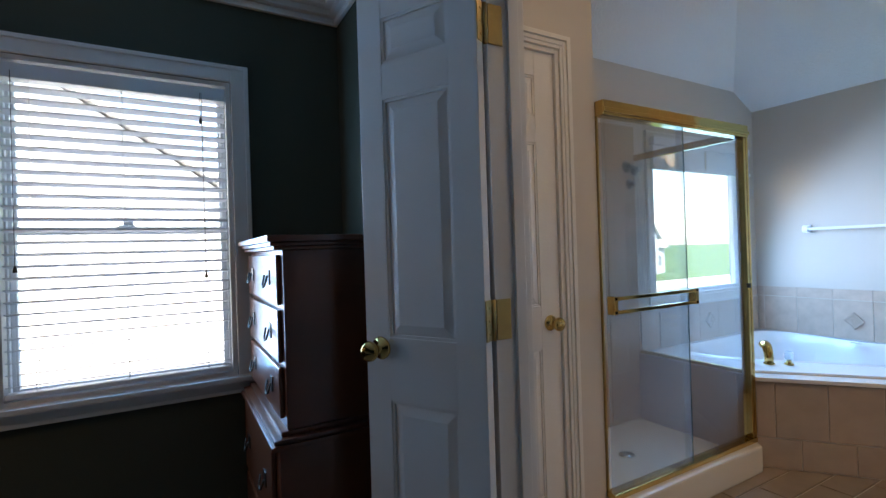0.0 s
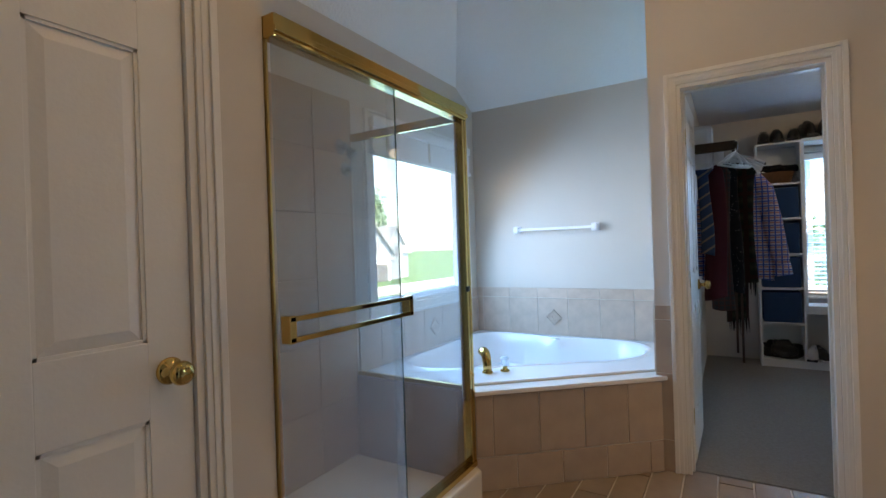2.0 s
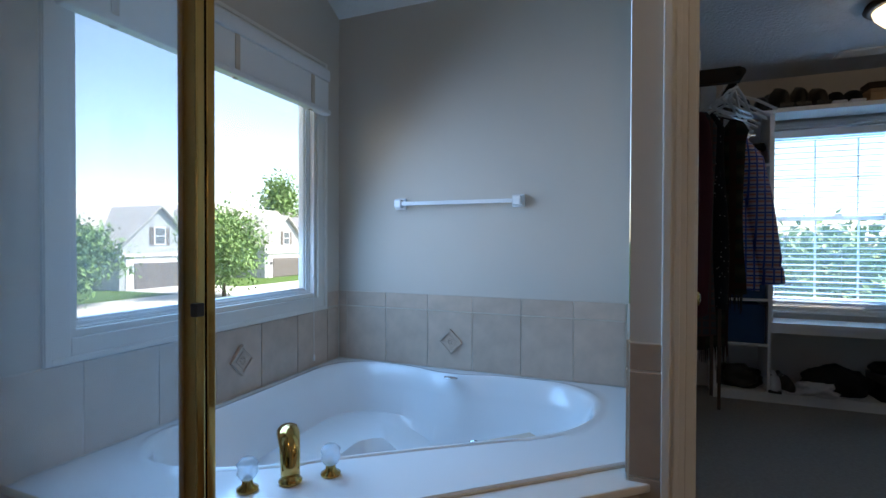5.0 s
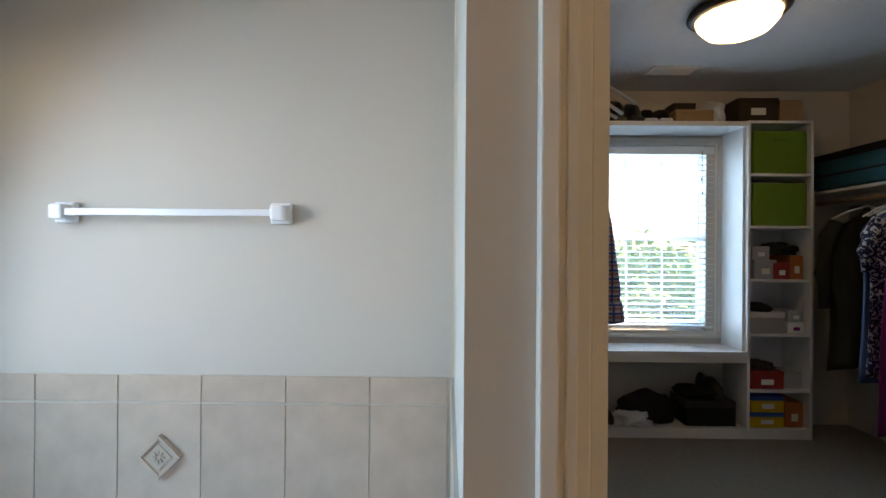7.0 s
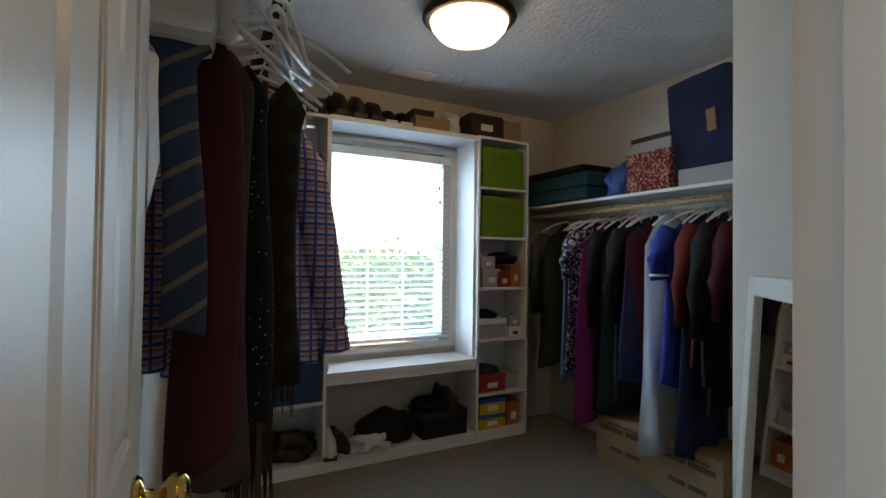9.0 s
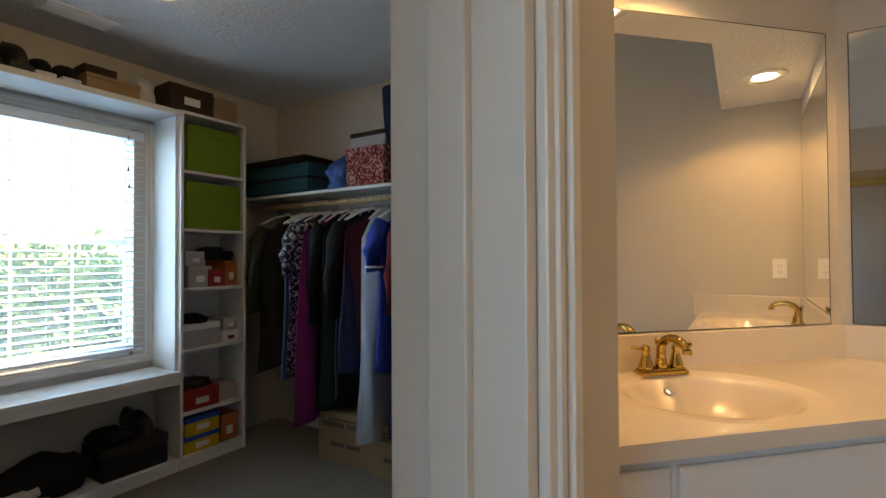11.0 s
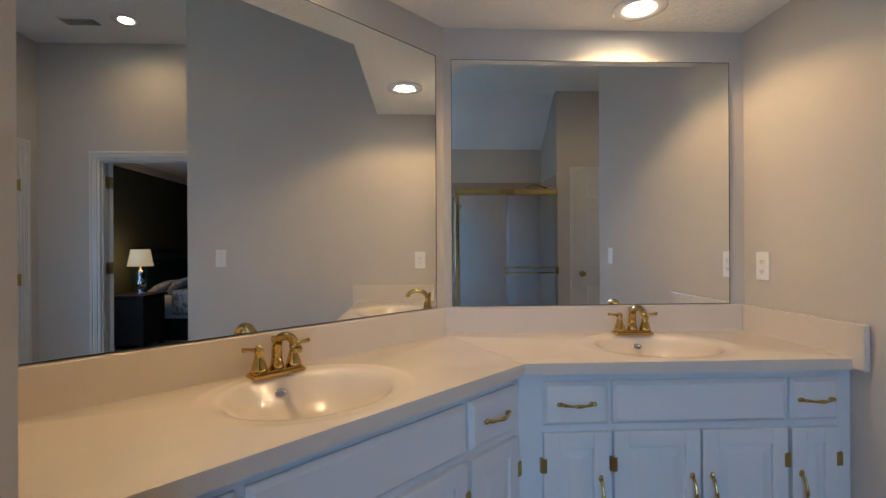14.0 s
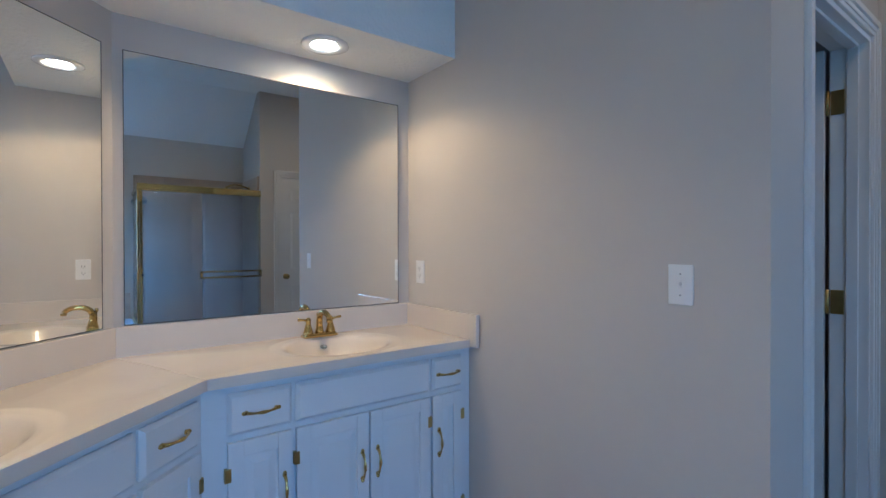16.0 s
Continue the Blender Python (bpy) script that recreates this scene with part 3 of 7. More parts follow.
def blind(name, label, m, x0, x1, z0, z1, y, pitch, tilt, slat=0.05, tassels=()):
    """Horizontal blind with real slats between z0 and z1."""
    ob = thing(name, label, "blind", m, "window blinds")
    boxpart("headrail", (x0, x1, y - 0.03, y + 0.03, z1 - 0.055, z1), M_BLIND, ob, "", 0.004)
    boxpart("bottom_rail", (x0, x1, y - 0.026, y + 0.026, z0, z0 + 0.018), M_BLIND, ob, "", 0.004)
    g = bmesh.new()
    box(g, x0 + 0.002, x1 - 0.002, -slat / 2, slat / 2, -0.002, 0.002)
    me = mesh_of(g, M_BLIND)
    z = z1 - 0.085
    while z > z0 + 0.04:
        s = new("slat", me)
        s.parent = ob
        s.matrix_basis = pose(0, y, z, tilt)
        z -= pitch
    n = 3 if x1 - x0 > 0.7 else 2
    for k in range(n):
        xx = x0 + (x1 - x0) * (0.12 + 0.76 * k / (n - 1))
        g = bmesh.new()
        for dy in (-slat / 2, slat / 2):
            tube(g, [(xx, y + dy, z0 + 0.01), (xx, y + dy, z1 - 0.03)], 0.0009, 5)
        part("ladder_cord", g, M_BLIND, ob)
    for xx, zz in tassels:
        g = bmesh.new()
        tube(g, [(xx, y - 0.036, zz), (xx, y - 0.034, z1 - 0.03)], 0.0011, 5)
        lathe(g, [(0, 0), (0.007, 0), (0.006, 0.012), (0.002, 0.026), (0, 0.027)], pose(xx, y - 0.036, zz - 0.02), 10)
        part("pull_cord", g, M_BRONZE, ob, "thin cord with dark tassel")
    return ob


blind("window_blind", "white horizontal blind, slats open, in the bedroom window", WN, 1.560, 2.295, 0.80, 2.00, 0.02, 0.043, -10, 0.048, [(2.20, 1.86), (2.205, 1.22), (1.60, 1.27)])
blind("window_blind", "white horizontal blind, slats open, in the closet window", WEAST, -0.275, 0.655, 0.70, 2.03, 0.02, 0.043, 7, 0.048, [(0.56, 1.80), (0.565, 1.70)])
# raised blind in the bath window
M_LADDER = node_mat("beige_ladder_tape", (0.55, 0.48, 0.40), 0.8, 0, 0.05, 30)
rb = thing("raised_blind", "white blind pulled up into a stack above the tub", "blind", WN)
boxpart("headrail", (5.055, 6.295, -0.062, -0.016, 1.985, 2.045), M_BLIND, rb, "", 0.012)
boxpart("folded_shade", (5.060, 6.292, -0.050, -0.017, 1.842, 1.984), M_BLIND, rb, "", 0.004)
boxpart("bottom_rail", (5.055, 6.295, -0.064, -0.016, 1.815, 1.841), M_BLIND, rb, "", 0.007)
for x in (5.20, 5.68, 6.16):
    boxpart("ladder_tape", (x - 0.012, x + 0.012, -0.054, -0.0502, 1.842, 1.984), M_LADDER, rb, "beige ladder tape", 0.001)
    boxpart("tape_clip", (x - 0.010, x + 0.010, -0.045, -0.030, 1.809, 1.8148), M_LADDER, rb, "", 0.001)
g = bmesh.new()
tube(g, [(6.17, -0.04, 1.86), (6.172, -0.045, 1.2), (6.17, -0.05, 0.60)], 0.0013, 5)
lathe(g, [(0, 0), (0.006, 0), (0.005, 0.012), (0.002, 0.03), (0, 0.031)], pose(6.17, -0.05, 0.575), 10)
lathe(g, [(0, 0), (0.005, 0), (0.005, 0.012), (0.002, 0.02), (0, 0.021)], pose(6.171, -0.043, 0.98), 10)
part("pull_cord", g, M_BLIND, rb, "white cord with small tassel")

# ---- tub ----
M_DARKRING = node_mat("dark_rubber_ring", (0.03, 0.03, 0.03), 0.5, 0, 0.05, 20)
DECK = 0.525
FRONT = [(4.925, YN - 0.004), (XE - 0.004, YN - 0.004), (XE - 0.004, YA + 0.004), (5.695, YA + 0.004), (4.925, 2.176)]


def inside_ray(c, th, pts):
    """Distance from c to the outline pts along the angle th."""
    d = Vector((math.cos(th), math.sin(th)))
    best = 9.0
    for i in range(len(pts)):
        a, b = Vector(pts[i]), Vector(pts[(i + 1) % len(pts)])
        e = b - a
        den = d.x * e.y - d.y * e.x
        if abs(den) < 1e-9:
            continue
        q = a - c
        t, s = (q.x * e.y - q.y * e.x) / den, (q.x * d.y - q.y * d.x) / den
        if t > 0 and -1e-6 <= s <= 1 + 1e-6:
            best = min(best, t)
    return best


TC = Vector((5.78, 2.08))


RIM = [(5.20, 2.34), (5.14, 2.70), (6.41, 2.71), (6.39, 1.40), (5.90, 1.385)]


def basin_radius(th):
    """The basin's rim: it follows the platform, and dips in beside the tub wall where the corner seat begins."""
    dent = (th - math.atan2(0.0, 1.0) + math.pi) % (2 * math.pi) - math.pi
    return inside_ray(TC, th, RIM) - 0.105 * math.exp(-(dent / 0.14) ** 2)


tub = thing("corner_bathtub", "white acrylic corner whirlpool tub in a tiled platform", "bathtub")
bm = bmesh.new()
N = 144
ths = [2 * math.pi * i / N for i in range(N)]
corners = sorted(math.atan2(p[1] - TC.y, p[0] - TC.x) % (2 * math.pi) for p in FRONT)
for c in corners:
    k = min(range(N), key=lambda i: abs(ths[i] - c))
    ths[k] = c
rad = [basin_radius(t) for t in ths]
rad = [sum(rad[(i + j) % N] for j in range(-5, 6)) / 11 for i in range(N)]
outer = [inside_ray(TC, t, FRONT) for t in ths]
rad = [min(r, o - 0.045) for r, o in zip(rad, outer)]
prof = [("o", 1.0, DECK - 0.0125), ("o", 1.0, DECK - 0.005), ("o", 0.993, DECK), ("m", 0.25, DECK), ("r", 1.035, DECK), ("r", 1.02, DECK + 0.005), ("r", 0.997, DECK + 0.006), ("r", 0.972, DECK - 0.006), ("r", 0.93, DECK - 0.09), ("r", 0.88, DECK - 0.22), ("r", 0.82, DECK - 0.33), ("r", 0.72, DECK - 0.385), ("r", 0.60, DECK - 0.39), ("r", 0.50, DECK - 0.395), ("r", 0.44, DECK - 0.40), ("r", 0.40, DECK - 0.40), ("r", 0.36, DECK - 0.402), ("r", 0.33, DECK - 0.402), ("r", 0.02, DECK - 0.405)]
rings = []
for kind, f, z in prof:
    ring = []
    for t, r, o in zip(ths, rad, outer):
        d = o * f if kind == "o" else (r * 1.035 + (o - r * 1.035) * f if kind == "m" else min(r * f, o - 0.01))
        lift = 0.0
        if kind == "r" and z < DECK - 0.2:
            turn_to = (t - radians(62) + math.pi) % (2 * math.pi) - math.pi
            lift = max(0.0, min(1.0, 1.6 - abs(turn_to) / radians(45))) * max(0.0, min(1.0, (f - 0.34) / 0.10))
        ring.append(bm.verts.new((TC.x + d * math.cos(t), TC.y + d * math.sin(t), z + lift * (DECK - 0.225 - z))))
    rings.append(ring)
for a, b in zip(rings, rings[1:]):
    for i in range(N):
        j = (i + 1) % N
        bm.faces.new((a[i], a[j], b[j], b[i]))
bm.faces.new(rings[-1])
for f in bm.faces:
    f.smooth = True
bmesh.ops.recalc_face_normals(bm, faces=bm.faces)
shell = part("tub_shell", bm, M_ACRYL, tub)
shell.data.set_sharp_from_angle(angle=radians(38))
for x, y, z, n in ((6.20, 1.90, 0.26, (-1.0, 0.1, 0.3)), (6.06, 1.50, 0.34, (-0.75, 0.65, 0.25)), (5.72, 1.62, 0.33, (0.3, 1.0, 0.25)), (5.35, 2.2, 0.33, (1, 0.2, 0.2))):
    bm = bmesh.new()
    q = Vector(n).to_track_quat("Z", "Y").to_matrix().to_4x4()
    lathe(bm, [(0.0, 0.0), (0.034, 0.0), (0.034, 0.008), (0.026, 0.012), (0.022, 0.008), (0.016, 0.008), (0.014, 0.018), (0.006, 0.020), (0.0, 0.014)], Matrix.Translation((x, y, z)) @ q, 24)
    part("jet", bm, M_CHROME, tub, "chrome whirlpool jet")
    bm = bmesh.new()
    lathe(bm, [(0.0, 0.0), (0.026, 0.0), (0.026, 0.0135), (0.0235, 0.0135), (0.0235, 0.009), (0.0, 0.009)], Matrix.Translation((x, y, z)) @ q, 24)
    part("jet_ring", bm, M_DARKRING, tub, "dark ring inside the jet")
bm = bmesh.new()
lathe(bm, [(0, 0), (0.036, 0), (0.033, 0.004), (0, 0.005)], pose(6.30, 2.05, DECK + 0.001) @ Matrix.Diagonal((0.5, 1, 1, 1)), 24)
part("badge", bm, M_CHROME, tub, "small grey oval badge")

# spout and handles on the deck
sp = thing("tub_filler", "brass tub spout with two clear handles", "faucet", pose(5.235, 2.10, DECK + 0.001, 0, 0, 45))
bm = bmesh.new()
lathe(bm, [(0, 0), (0.030, 0), (0.031, 0.006), (0.024, 0.012), (0.020, 0.02), (0, 0.02)])
t = bmesh.new()
tube(t, [(0, 0, 0.01), (0.002, 0, 0.04), (0.008, 0, 0.070), (0.022, 0, 0.092), (0.044, 0, 0.106), (0.066, 0, 0.108), (0.078, 0, 0.100)], [0.020, 0.020, 0.021, 0.022, 0.024, 0.025, 0.023], 18)
put(bm, t, Matrix.Diagonal((1, 1.25, 1, 1)))
part("spout", bm, M_BRASS, sp, "curved polished brass spout")
for s in (-1, 1):
    bm = bmesh.new()
    lathe(bm, [(0, 0), (0.027, 0), (0.027, 0.006), (0.014, 0.014), (0.012, 0.03), (0, 0.03)], pose(0, s * 0.105, 0), 20)
    part("handle_base", bm, M_BRASS, sp)
    bm = bmesh.new()
    lathe(bm, [(0, 0.03), (0.018, 0.03), (0.026, 0.042), (0.024, 0.058), (0.028, 0.068), (0.018, 0.080), (0, 0.081)], pose(0, s * 0.105, 0), 8)
    part("handle", bm, glass_mat("clear_acrylic", (0.92, 0.95, 1.0), 0.02, 0.7), sp, "clear faceted acrylic handle")

# platform behind the front tiles
bm = bmesh.new()
nx, ny = -0.76, -0.65
prism(bm, [(4.945, 2.033), (5.60, 1.245), (5.60, YA), (5.62, YA), (5.9, 1.6), (5.1, 2.4)], 0, DECK - 0.039)
PLAT = tagged(part("tub_platform", bm, M_GROUT), "tan tiled tub platform front with light grout", "platform")

M_LEDGE = node_mat("white_solid_ledge", (0.74, 0.72, 0.69), 0.2, 0, 0.04, 7, 0, 0, 0.5, 0.3)
bm = bmesh.new()
prism(bm, [(4.921, 2.022), (5.612, 1.212), (5.612, YA + 0.004), (5.74, YA + 0.004), (4.921, 2.215)], DECK - 0.037, DECK - 0.013, 0.006)
tagged(part("tub_ledge", bm, M_LEDGE), "white solid slab ledge in front of the corner tub", "ledge")
bm = bmesh.new()
tube(bm, [(4.928, 2.171, DECK - 0.011), (5.693, YA + 0.006, DECK - 0.011)], 0.004, 8)
tagged(part("trim_caulk", bm, M_GROUT), "thin caulk line between tub and ledge", "trim", "", "structure")

# ---- shower ----
M_PAN = node_mat("shower_pan_acrylic", (0.66, 0.62, 0.55), 0.25, 0, 0.04, 4, 0, 0, 0.5, 0.3)
pan = thing("shower_pan", "cream shower pan with raised curb", "shower pan")
bm = bmesh.new()
box(bm, 3.755, 4.880, 2.08, YN - 0.004, 0.0, 0.075, 0.004)
part("base", bm, M_PAN, pan)
bm = bmesh.new()
prism(bm, [(3.755, 1.975), (4.885, 1.975), (4.918, 2.022), (4.918, 2.09), (3.755, 2.09)], 0.0, 0.15, 0.012)
part("curb", bm, M_PAN, pan)
bm = bmesh.new()
lathe(bm, [(0, 0), (0.045, 0), (0.045, 0.003), (0, 0.004)], pose(4.32, 2.42, 0.0752))
part("drain", bm, M_CHROME, pan)
# tiled inside walls and the low wall towards the tub
bm = bmesh.new()
box(bm, 3.752, 4.90, YN - 0.014, YN - 0.002, 0.07, 2.10)
box(bm, 3.752, 3.764, 2.09, YN - 0.014, 0.07, 2.10)
setting("trim_shower_panels", bm, M_SHOWER, "tan panelled shower walls")
bm = bmesh.new()
box(bm, 4.885, 4.925, 2.03, YN - 0.016, 0.0, DECK - 0.002)
setting("wall_shower_knee", bm, M_SHOWER, "low tan wall between shower and tub")
enc = thing("shower_enclosure", "polished brass framed glass shower enclosure with sliding doors", "shower door")
bm = bmesh.new()
box(bm, 3.752, 4.915, 2.012, 2.068, 1.862, 1.93, 0.004)
box(bm, 3.752, 4.915, 2.004, 2.014, 1.875, 1.895, 0.002)
part("header", bm, M_BRASS, enc)
boxpart("sill_track", (3.752, 4.915, 2.012, 2.068, 0.151, 0.178), M_BRASS, enc, "", 0.003)
boxpart("wall_jamb", (3.752, 3.760, 2.050, 2.078, 0.178, 1.862), M_BRASSD, enc, "", 0.003)
bm = bmesh.new()
box(bm, 4.872, 4.892, 2.016, 2.064, 0.178, 1.862, 0.003)
box(bm, 4.896, 4.916, 2.016, 2.070, 0.178, 1.862, 0.003)
part("corner_post", bm, M_BRASS, enc)
boxpart("bumper", (4.862, 4.880, 2.004, 2.020, 1.02, 1.045), M_DARK, enc, "small black bumper", 0.002)
boxpart("return_header", (4.893, 4.918, 2.070, YN - 0.018, 1.862, 1.905), M_BRASS, enc, "", 0.003)
boxpart("return_sill", (4.893, 4.918, 2.070, YN - 0.018, DECK, DECK + 0.022), M_BRASSD, enc, "", 0.003)
for nm, dims in (("door_glass", (3.7525, 4.34, 2.026, 2.031, 0.18, 1.862)), ("door_glass", (4.31, 4.872, 2.044, 2.049, 0.18, 1.862)), ("return_glass", (4.903, 4.908, 2.070, YN - 0.018, DECK + 0.02, 1.862))):
    p = boxpart(nm, dims, M_SHHAZE if dims[0] < 4 else M_SHGLASS, enc, "soap hazed clear glass", 0)
    p.visible_shadow = False
bm = bmesh.new()
for z in (1.045, 0.985):
    box(bm, 3.752, 4.366, 1.985, 1.997, z - 0.008, z + 0.008, 0.002)
for x in (3.765, 4.354):
    box(bm, x - 0.012, x + 0.012, 1.985, 2.026, 0.975, 1.055, 0.003)
part("towel_handle", bm, M_BRASS, enc, "double brass towel bar handle")
M_GEDGE = node_mat("green_glass_edge", (0.05, 0.10, 0.095), 0.15, 0, 0.1, 20)
for x, y in ((4.3410, 2.0285),):
    boxpart("glass_edge", (x - 0.0008, x + 0.0008, y - 0.0027, y + 0.0027, 0.18, 1.862), M_GEDGE, enc, "dark green glass edge", 0)
hd = thing("wall_shower", "brass shower rose on a bent wall arm", "shower head")
bm = bmesh.new()
tube(bm, [(3.765, 2.45, 1.99), (3.86, 2.45, 2.025), (3.95, 2.45, 2.03), (4.02, 2.45, 1.99)], 0.010, 10)
lathe(bm, [(0, 0), (0.03, 0), (0.03, 0.006), (0.012, 0.010), (0, 0.010)], pose(3.764, 2.45, 1.99, 0, 90))
part("arm", bm, M_BRASS, hd)
bm = bmesh.new()
lathe(bm, [(0, 0), (0.012, 0), (0.016, 0.02), (0.038, 0.05), (0.038, 0.06), (0.03, 0.062), (0, 0.062)], pose(4.012, 2.45, 2.002, 0, 160))
part("rose", bm, M_BRASS, hd, "bell shaped brass shower rose")
hk = thing("suction_holder", "clear suction cup holder stuck on the shower wall", "bath holder", pose(4.87, YN - 0.014, 0.1))
bm = bmesh.new()
for x, z, r in ((-0.06, 1.72, 0.045), (0.02, 1.70, 0.035), (-0.03, 1.60, 0.04)):
    lathe(bm, [(0, 0), (r, 0), (r * 0.9, 0.006), (r * 0.4, 0.016), (r * 0.35, 0.035), (r * 0.5, 0.04), (0, 0.042)], pose(x, 0, z, 90), 20)
tube(bm, [(-0.06, -0.03, 1.72), (0.0, -0.05, 1.68), (-0.03, -0.03, 1.60)], 0.006, 8)
part("cups", bm, glass_mat("clear_vinyl", (0.8, 0.85, 0.9), 0.1, 0.6), hk)

# towel bar on the tub wall
tb = thing("towel_bar", "white plastic square towel bar on the tub wall", "towel bar")
M_WHITE = node_mat("white_gloss_plastic", (0.82, 0.82, 0.83), 0.2, 0, 0.01, 5)
for y in (2.385, 1.765):
    bm = bmesh.new()
    box(bm, XE - 0.022, XE - 0.001, y - 0.030, y + 0.030, 1.330, 1.390, 0.006)
    box(bm, XE - 0.058, XE - 0.020, y - 0.020, y + 0.020, 1.338, 1.382, 0.008)
    part("bracket", bm, M_WHITE, tb)
bm = bmesh.new()
box(bm, XE - 0.050, XE - 0.032, 1.785, 2.365, 1.350, 1.370, 0.003)
part("bar", bm, M_WHITE, tb)

# ---- vanity ----
FACE = 0.50           # cabinet face from the wall
FRONT_D = 0.465
S45 = math.tan(radians(22.5))
van = thing("vanity_cabinet", "white painted L shaped vanity cabinet with raised panels", "cabinet")
KX = DX - FACE * S45
bm = bmesh.new()
prism(bm, [(XS + 0.002, YV + 0.002), (DX, YV + 0.002), (DX + 0.97, DY + 0.97), (DX + 0.97 - FACE * 0.7071, DY + 0.97 + FACE * 0.7071), (DX - FACE * S45, YV + FACE), (XS + 0.002, YV + FACE)], 0.09, 0.765)
part("body", bm, M_CAB, van)
IN = FACE - 0.02
bm = bmesh.new()
prism(bm, [(DX + 0.97 - FACE * 0.7071, DY + 0.97 + FACE * 0.7071), (DX - FACE * S45, YV + FACE), (XS + 0.002, YV + FACE), (XS + 0.002, YV + IN), (DX - IN * S45, YV + IN), (DX + 0.97 - IN * 0.7071, DY + 0.97 + IN * 0.7071)], 0.7655, 0.868)
part("face_frame", bm, M_CAB, van)
bm = bmesh.new()
prism(bm, [(XS + 0.01, YV + 0.01), (DX, YV + 0.01), (DX + 0.95, DY + 0.95), (DX + 0.95 - 0.27, DY + 0.95 + 0.27), (DX - 0.38 * S45, YV + 0.38), (XS + 0.01, YV + 0.38)], 0.0, 0.0895)
part("toe_kick", bm, M_CAB, van)


def handle(parent, m, length=0.095):
    """Bow shaped cabinet pull along x, standing out of +y."""
    bm = bmesh.new()
    n = 12
    pts = [(length * (i / n - 0.5), 0.006 + 0.020 * math.sin(math.pi * i / n) ** 0.7, 0) for i in range(n + 1)]
    rs = [0.0035 + 0.0025 * math.cos(2 * math.pi * (i / n - 0.5)) ** 2 for i in range(n + 1)]
    tube(bm, pts, rs, 10)
    for s in (-1, 1):
        lathe(bm, [(0, -0.002), (0.008, -0.002), (0.007, 0.006), (0.004, 0.010), (0, 0.010)], pose(s * length / 2, 0, 0, -90), 12)
        lathe(bm, [(0, 0), (0.006, 0.002), (0.007, 0.008), (0.004, 0.013), (0, 0.014)], pose(s * (length / 2 + 0.001), 0.004, 0, 0, s * 90), 10)
    return part("handle", bm, M_BRASS, parent, "bow shaped brass pull", m)


def front(nm, m, x0, x1, z0, z1, raised=True, pull=None, hinges=()):
    """A drawer or door front on the cabinet face; x right along the wall, y out."""
    w, h = x1 - x0, z1 - z0
    bm = bmesh.new()
    if raised:
        r = 0.048
        for q in ((0, r, 0, 0.019, 0, h), (w - r, w, 0, 0.019, 0, h), (r, w - r, 0, 0.0188, 0, r), (r, w - r, 0, 0.0188, h - r, h)):
            box(bm, *q, 0.002)
    else:
        g = bmesh.new()
        frustum(g, 0, w, 0, h, 0.008, 0.011, 0.012)
        put(bm, g)
        box(bm, 0, w, 0, 0.0085, 0, h, 0.002)
    ob = part(nm, bm, M_CAB, van, "", m @ pose(x0, FACE + 0.001, z0))
    if raised:
        g = bmesh.new()
        box(g, r - 0.001, w - r + 0.001, 0.002, 0.011, r - 0.001, h - r + 0.001)
        frustum(g, r + 0.006, w - r - 0.006, r + 0.006, h - r - 0.006, 0.0108, 0.006, 0.026)
        part("panel", g, M_CAB, ob)
    if pull == "h":
        handle(ob, pose(w / 2, 0.019, h / 2))
    elif pull:
        handle(ob, pose(0.028 if pull == "l" else w - 0.028, 0.019, h * 0.66, 0, 90, 0))
    for s in hinges:
        for z in (0.09, h - 0.10):
            g = bmesh.new()
            x = 0.0 if s == "l" else w
            box(g, x - 0.010, x + 0.010, 0.004, 0.021, z - 0.022, z + 0.022, 0.002)
            part("hinge", g, M_BRASSD, ob, "aged brass cabinet hinge")
    return ob


MS = pose(0, YV, 0)
for x0, x1, pull in ((3.975, 4.13, "h"), (4.145, 4.70, None), (4.715, 4.92, "h")):
    front("drawer_front", MS, x0, x1, 0.708, 0.842, False, pull)
for x0, x1, pull, hs in ((3.975, 4.13, "r", "l"), (4.145, 4.418, "r", "l"), (4.426, 4.70, "l", "r"), (4.715, 4.92, "l", "r")):
    front("door", MS, x0, x1, 0.12, 0.686, True, pull, hs)
for x0, x1, pull in ((0.235, 0.462, "h"), (0.480, 1.075, None), (1.093, 1.35, "h")):
    front("drawer_front", DIAG, x0, x1, 0.708, 0.842, False, pull)
for x0, x1, pull, hs in ((0.235, 0.462, "r", "l"), (0.480, 0.774, "r", "l"), (0.782, 1.075, "l", "r"), (1.093, 1.35, "l", "r")):
    front("door", DIAG, x0, x1, 0.12, 0.686, True, pull, hs)

top = thing("bathroom_counter", "cream cultured marble vanity top with two moulded oval basins", "countertop")
CT, CE = 0.905, 0.53          # top height, edge from the wall
OUT = [(XS + 0.003, YV + 0.003), (DX - 0.001, YV + 0.003), (DX + 0.965, DY + 0.969), (DX + 0.965 - CE * 0.7071, DY + 0.969 + CE * 0.7071), (DX - CE * S45, YV + CE), (XS + 0.003, YV + CE)]
SINKS = [(4.44, YV + 0.275, 0.0), (*(DIAG @ Vector((0.795, 0.275, 0)))[:2], 45.0)]


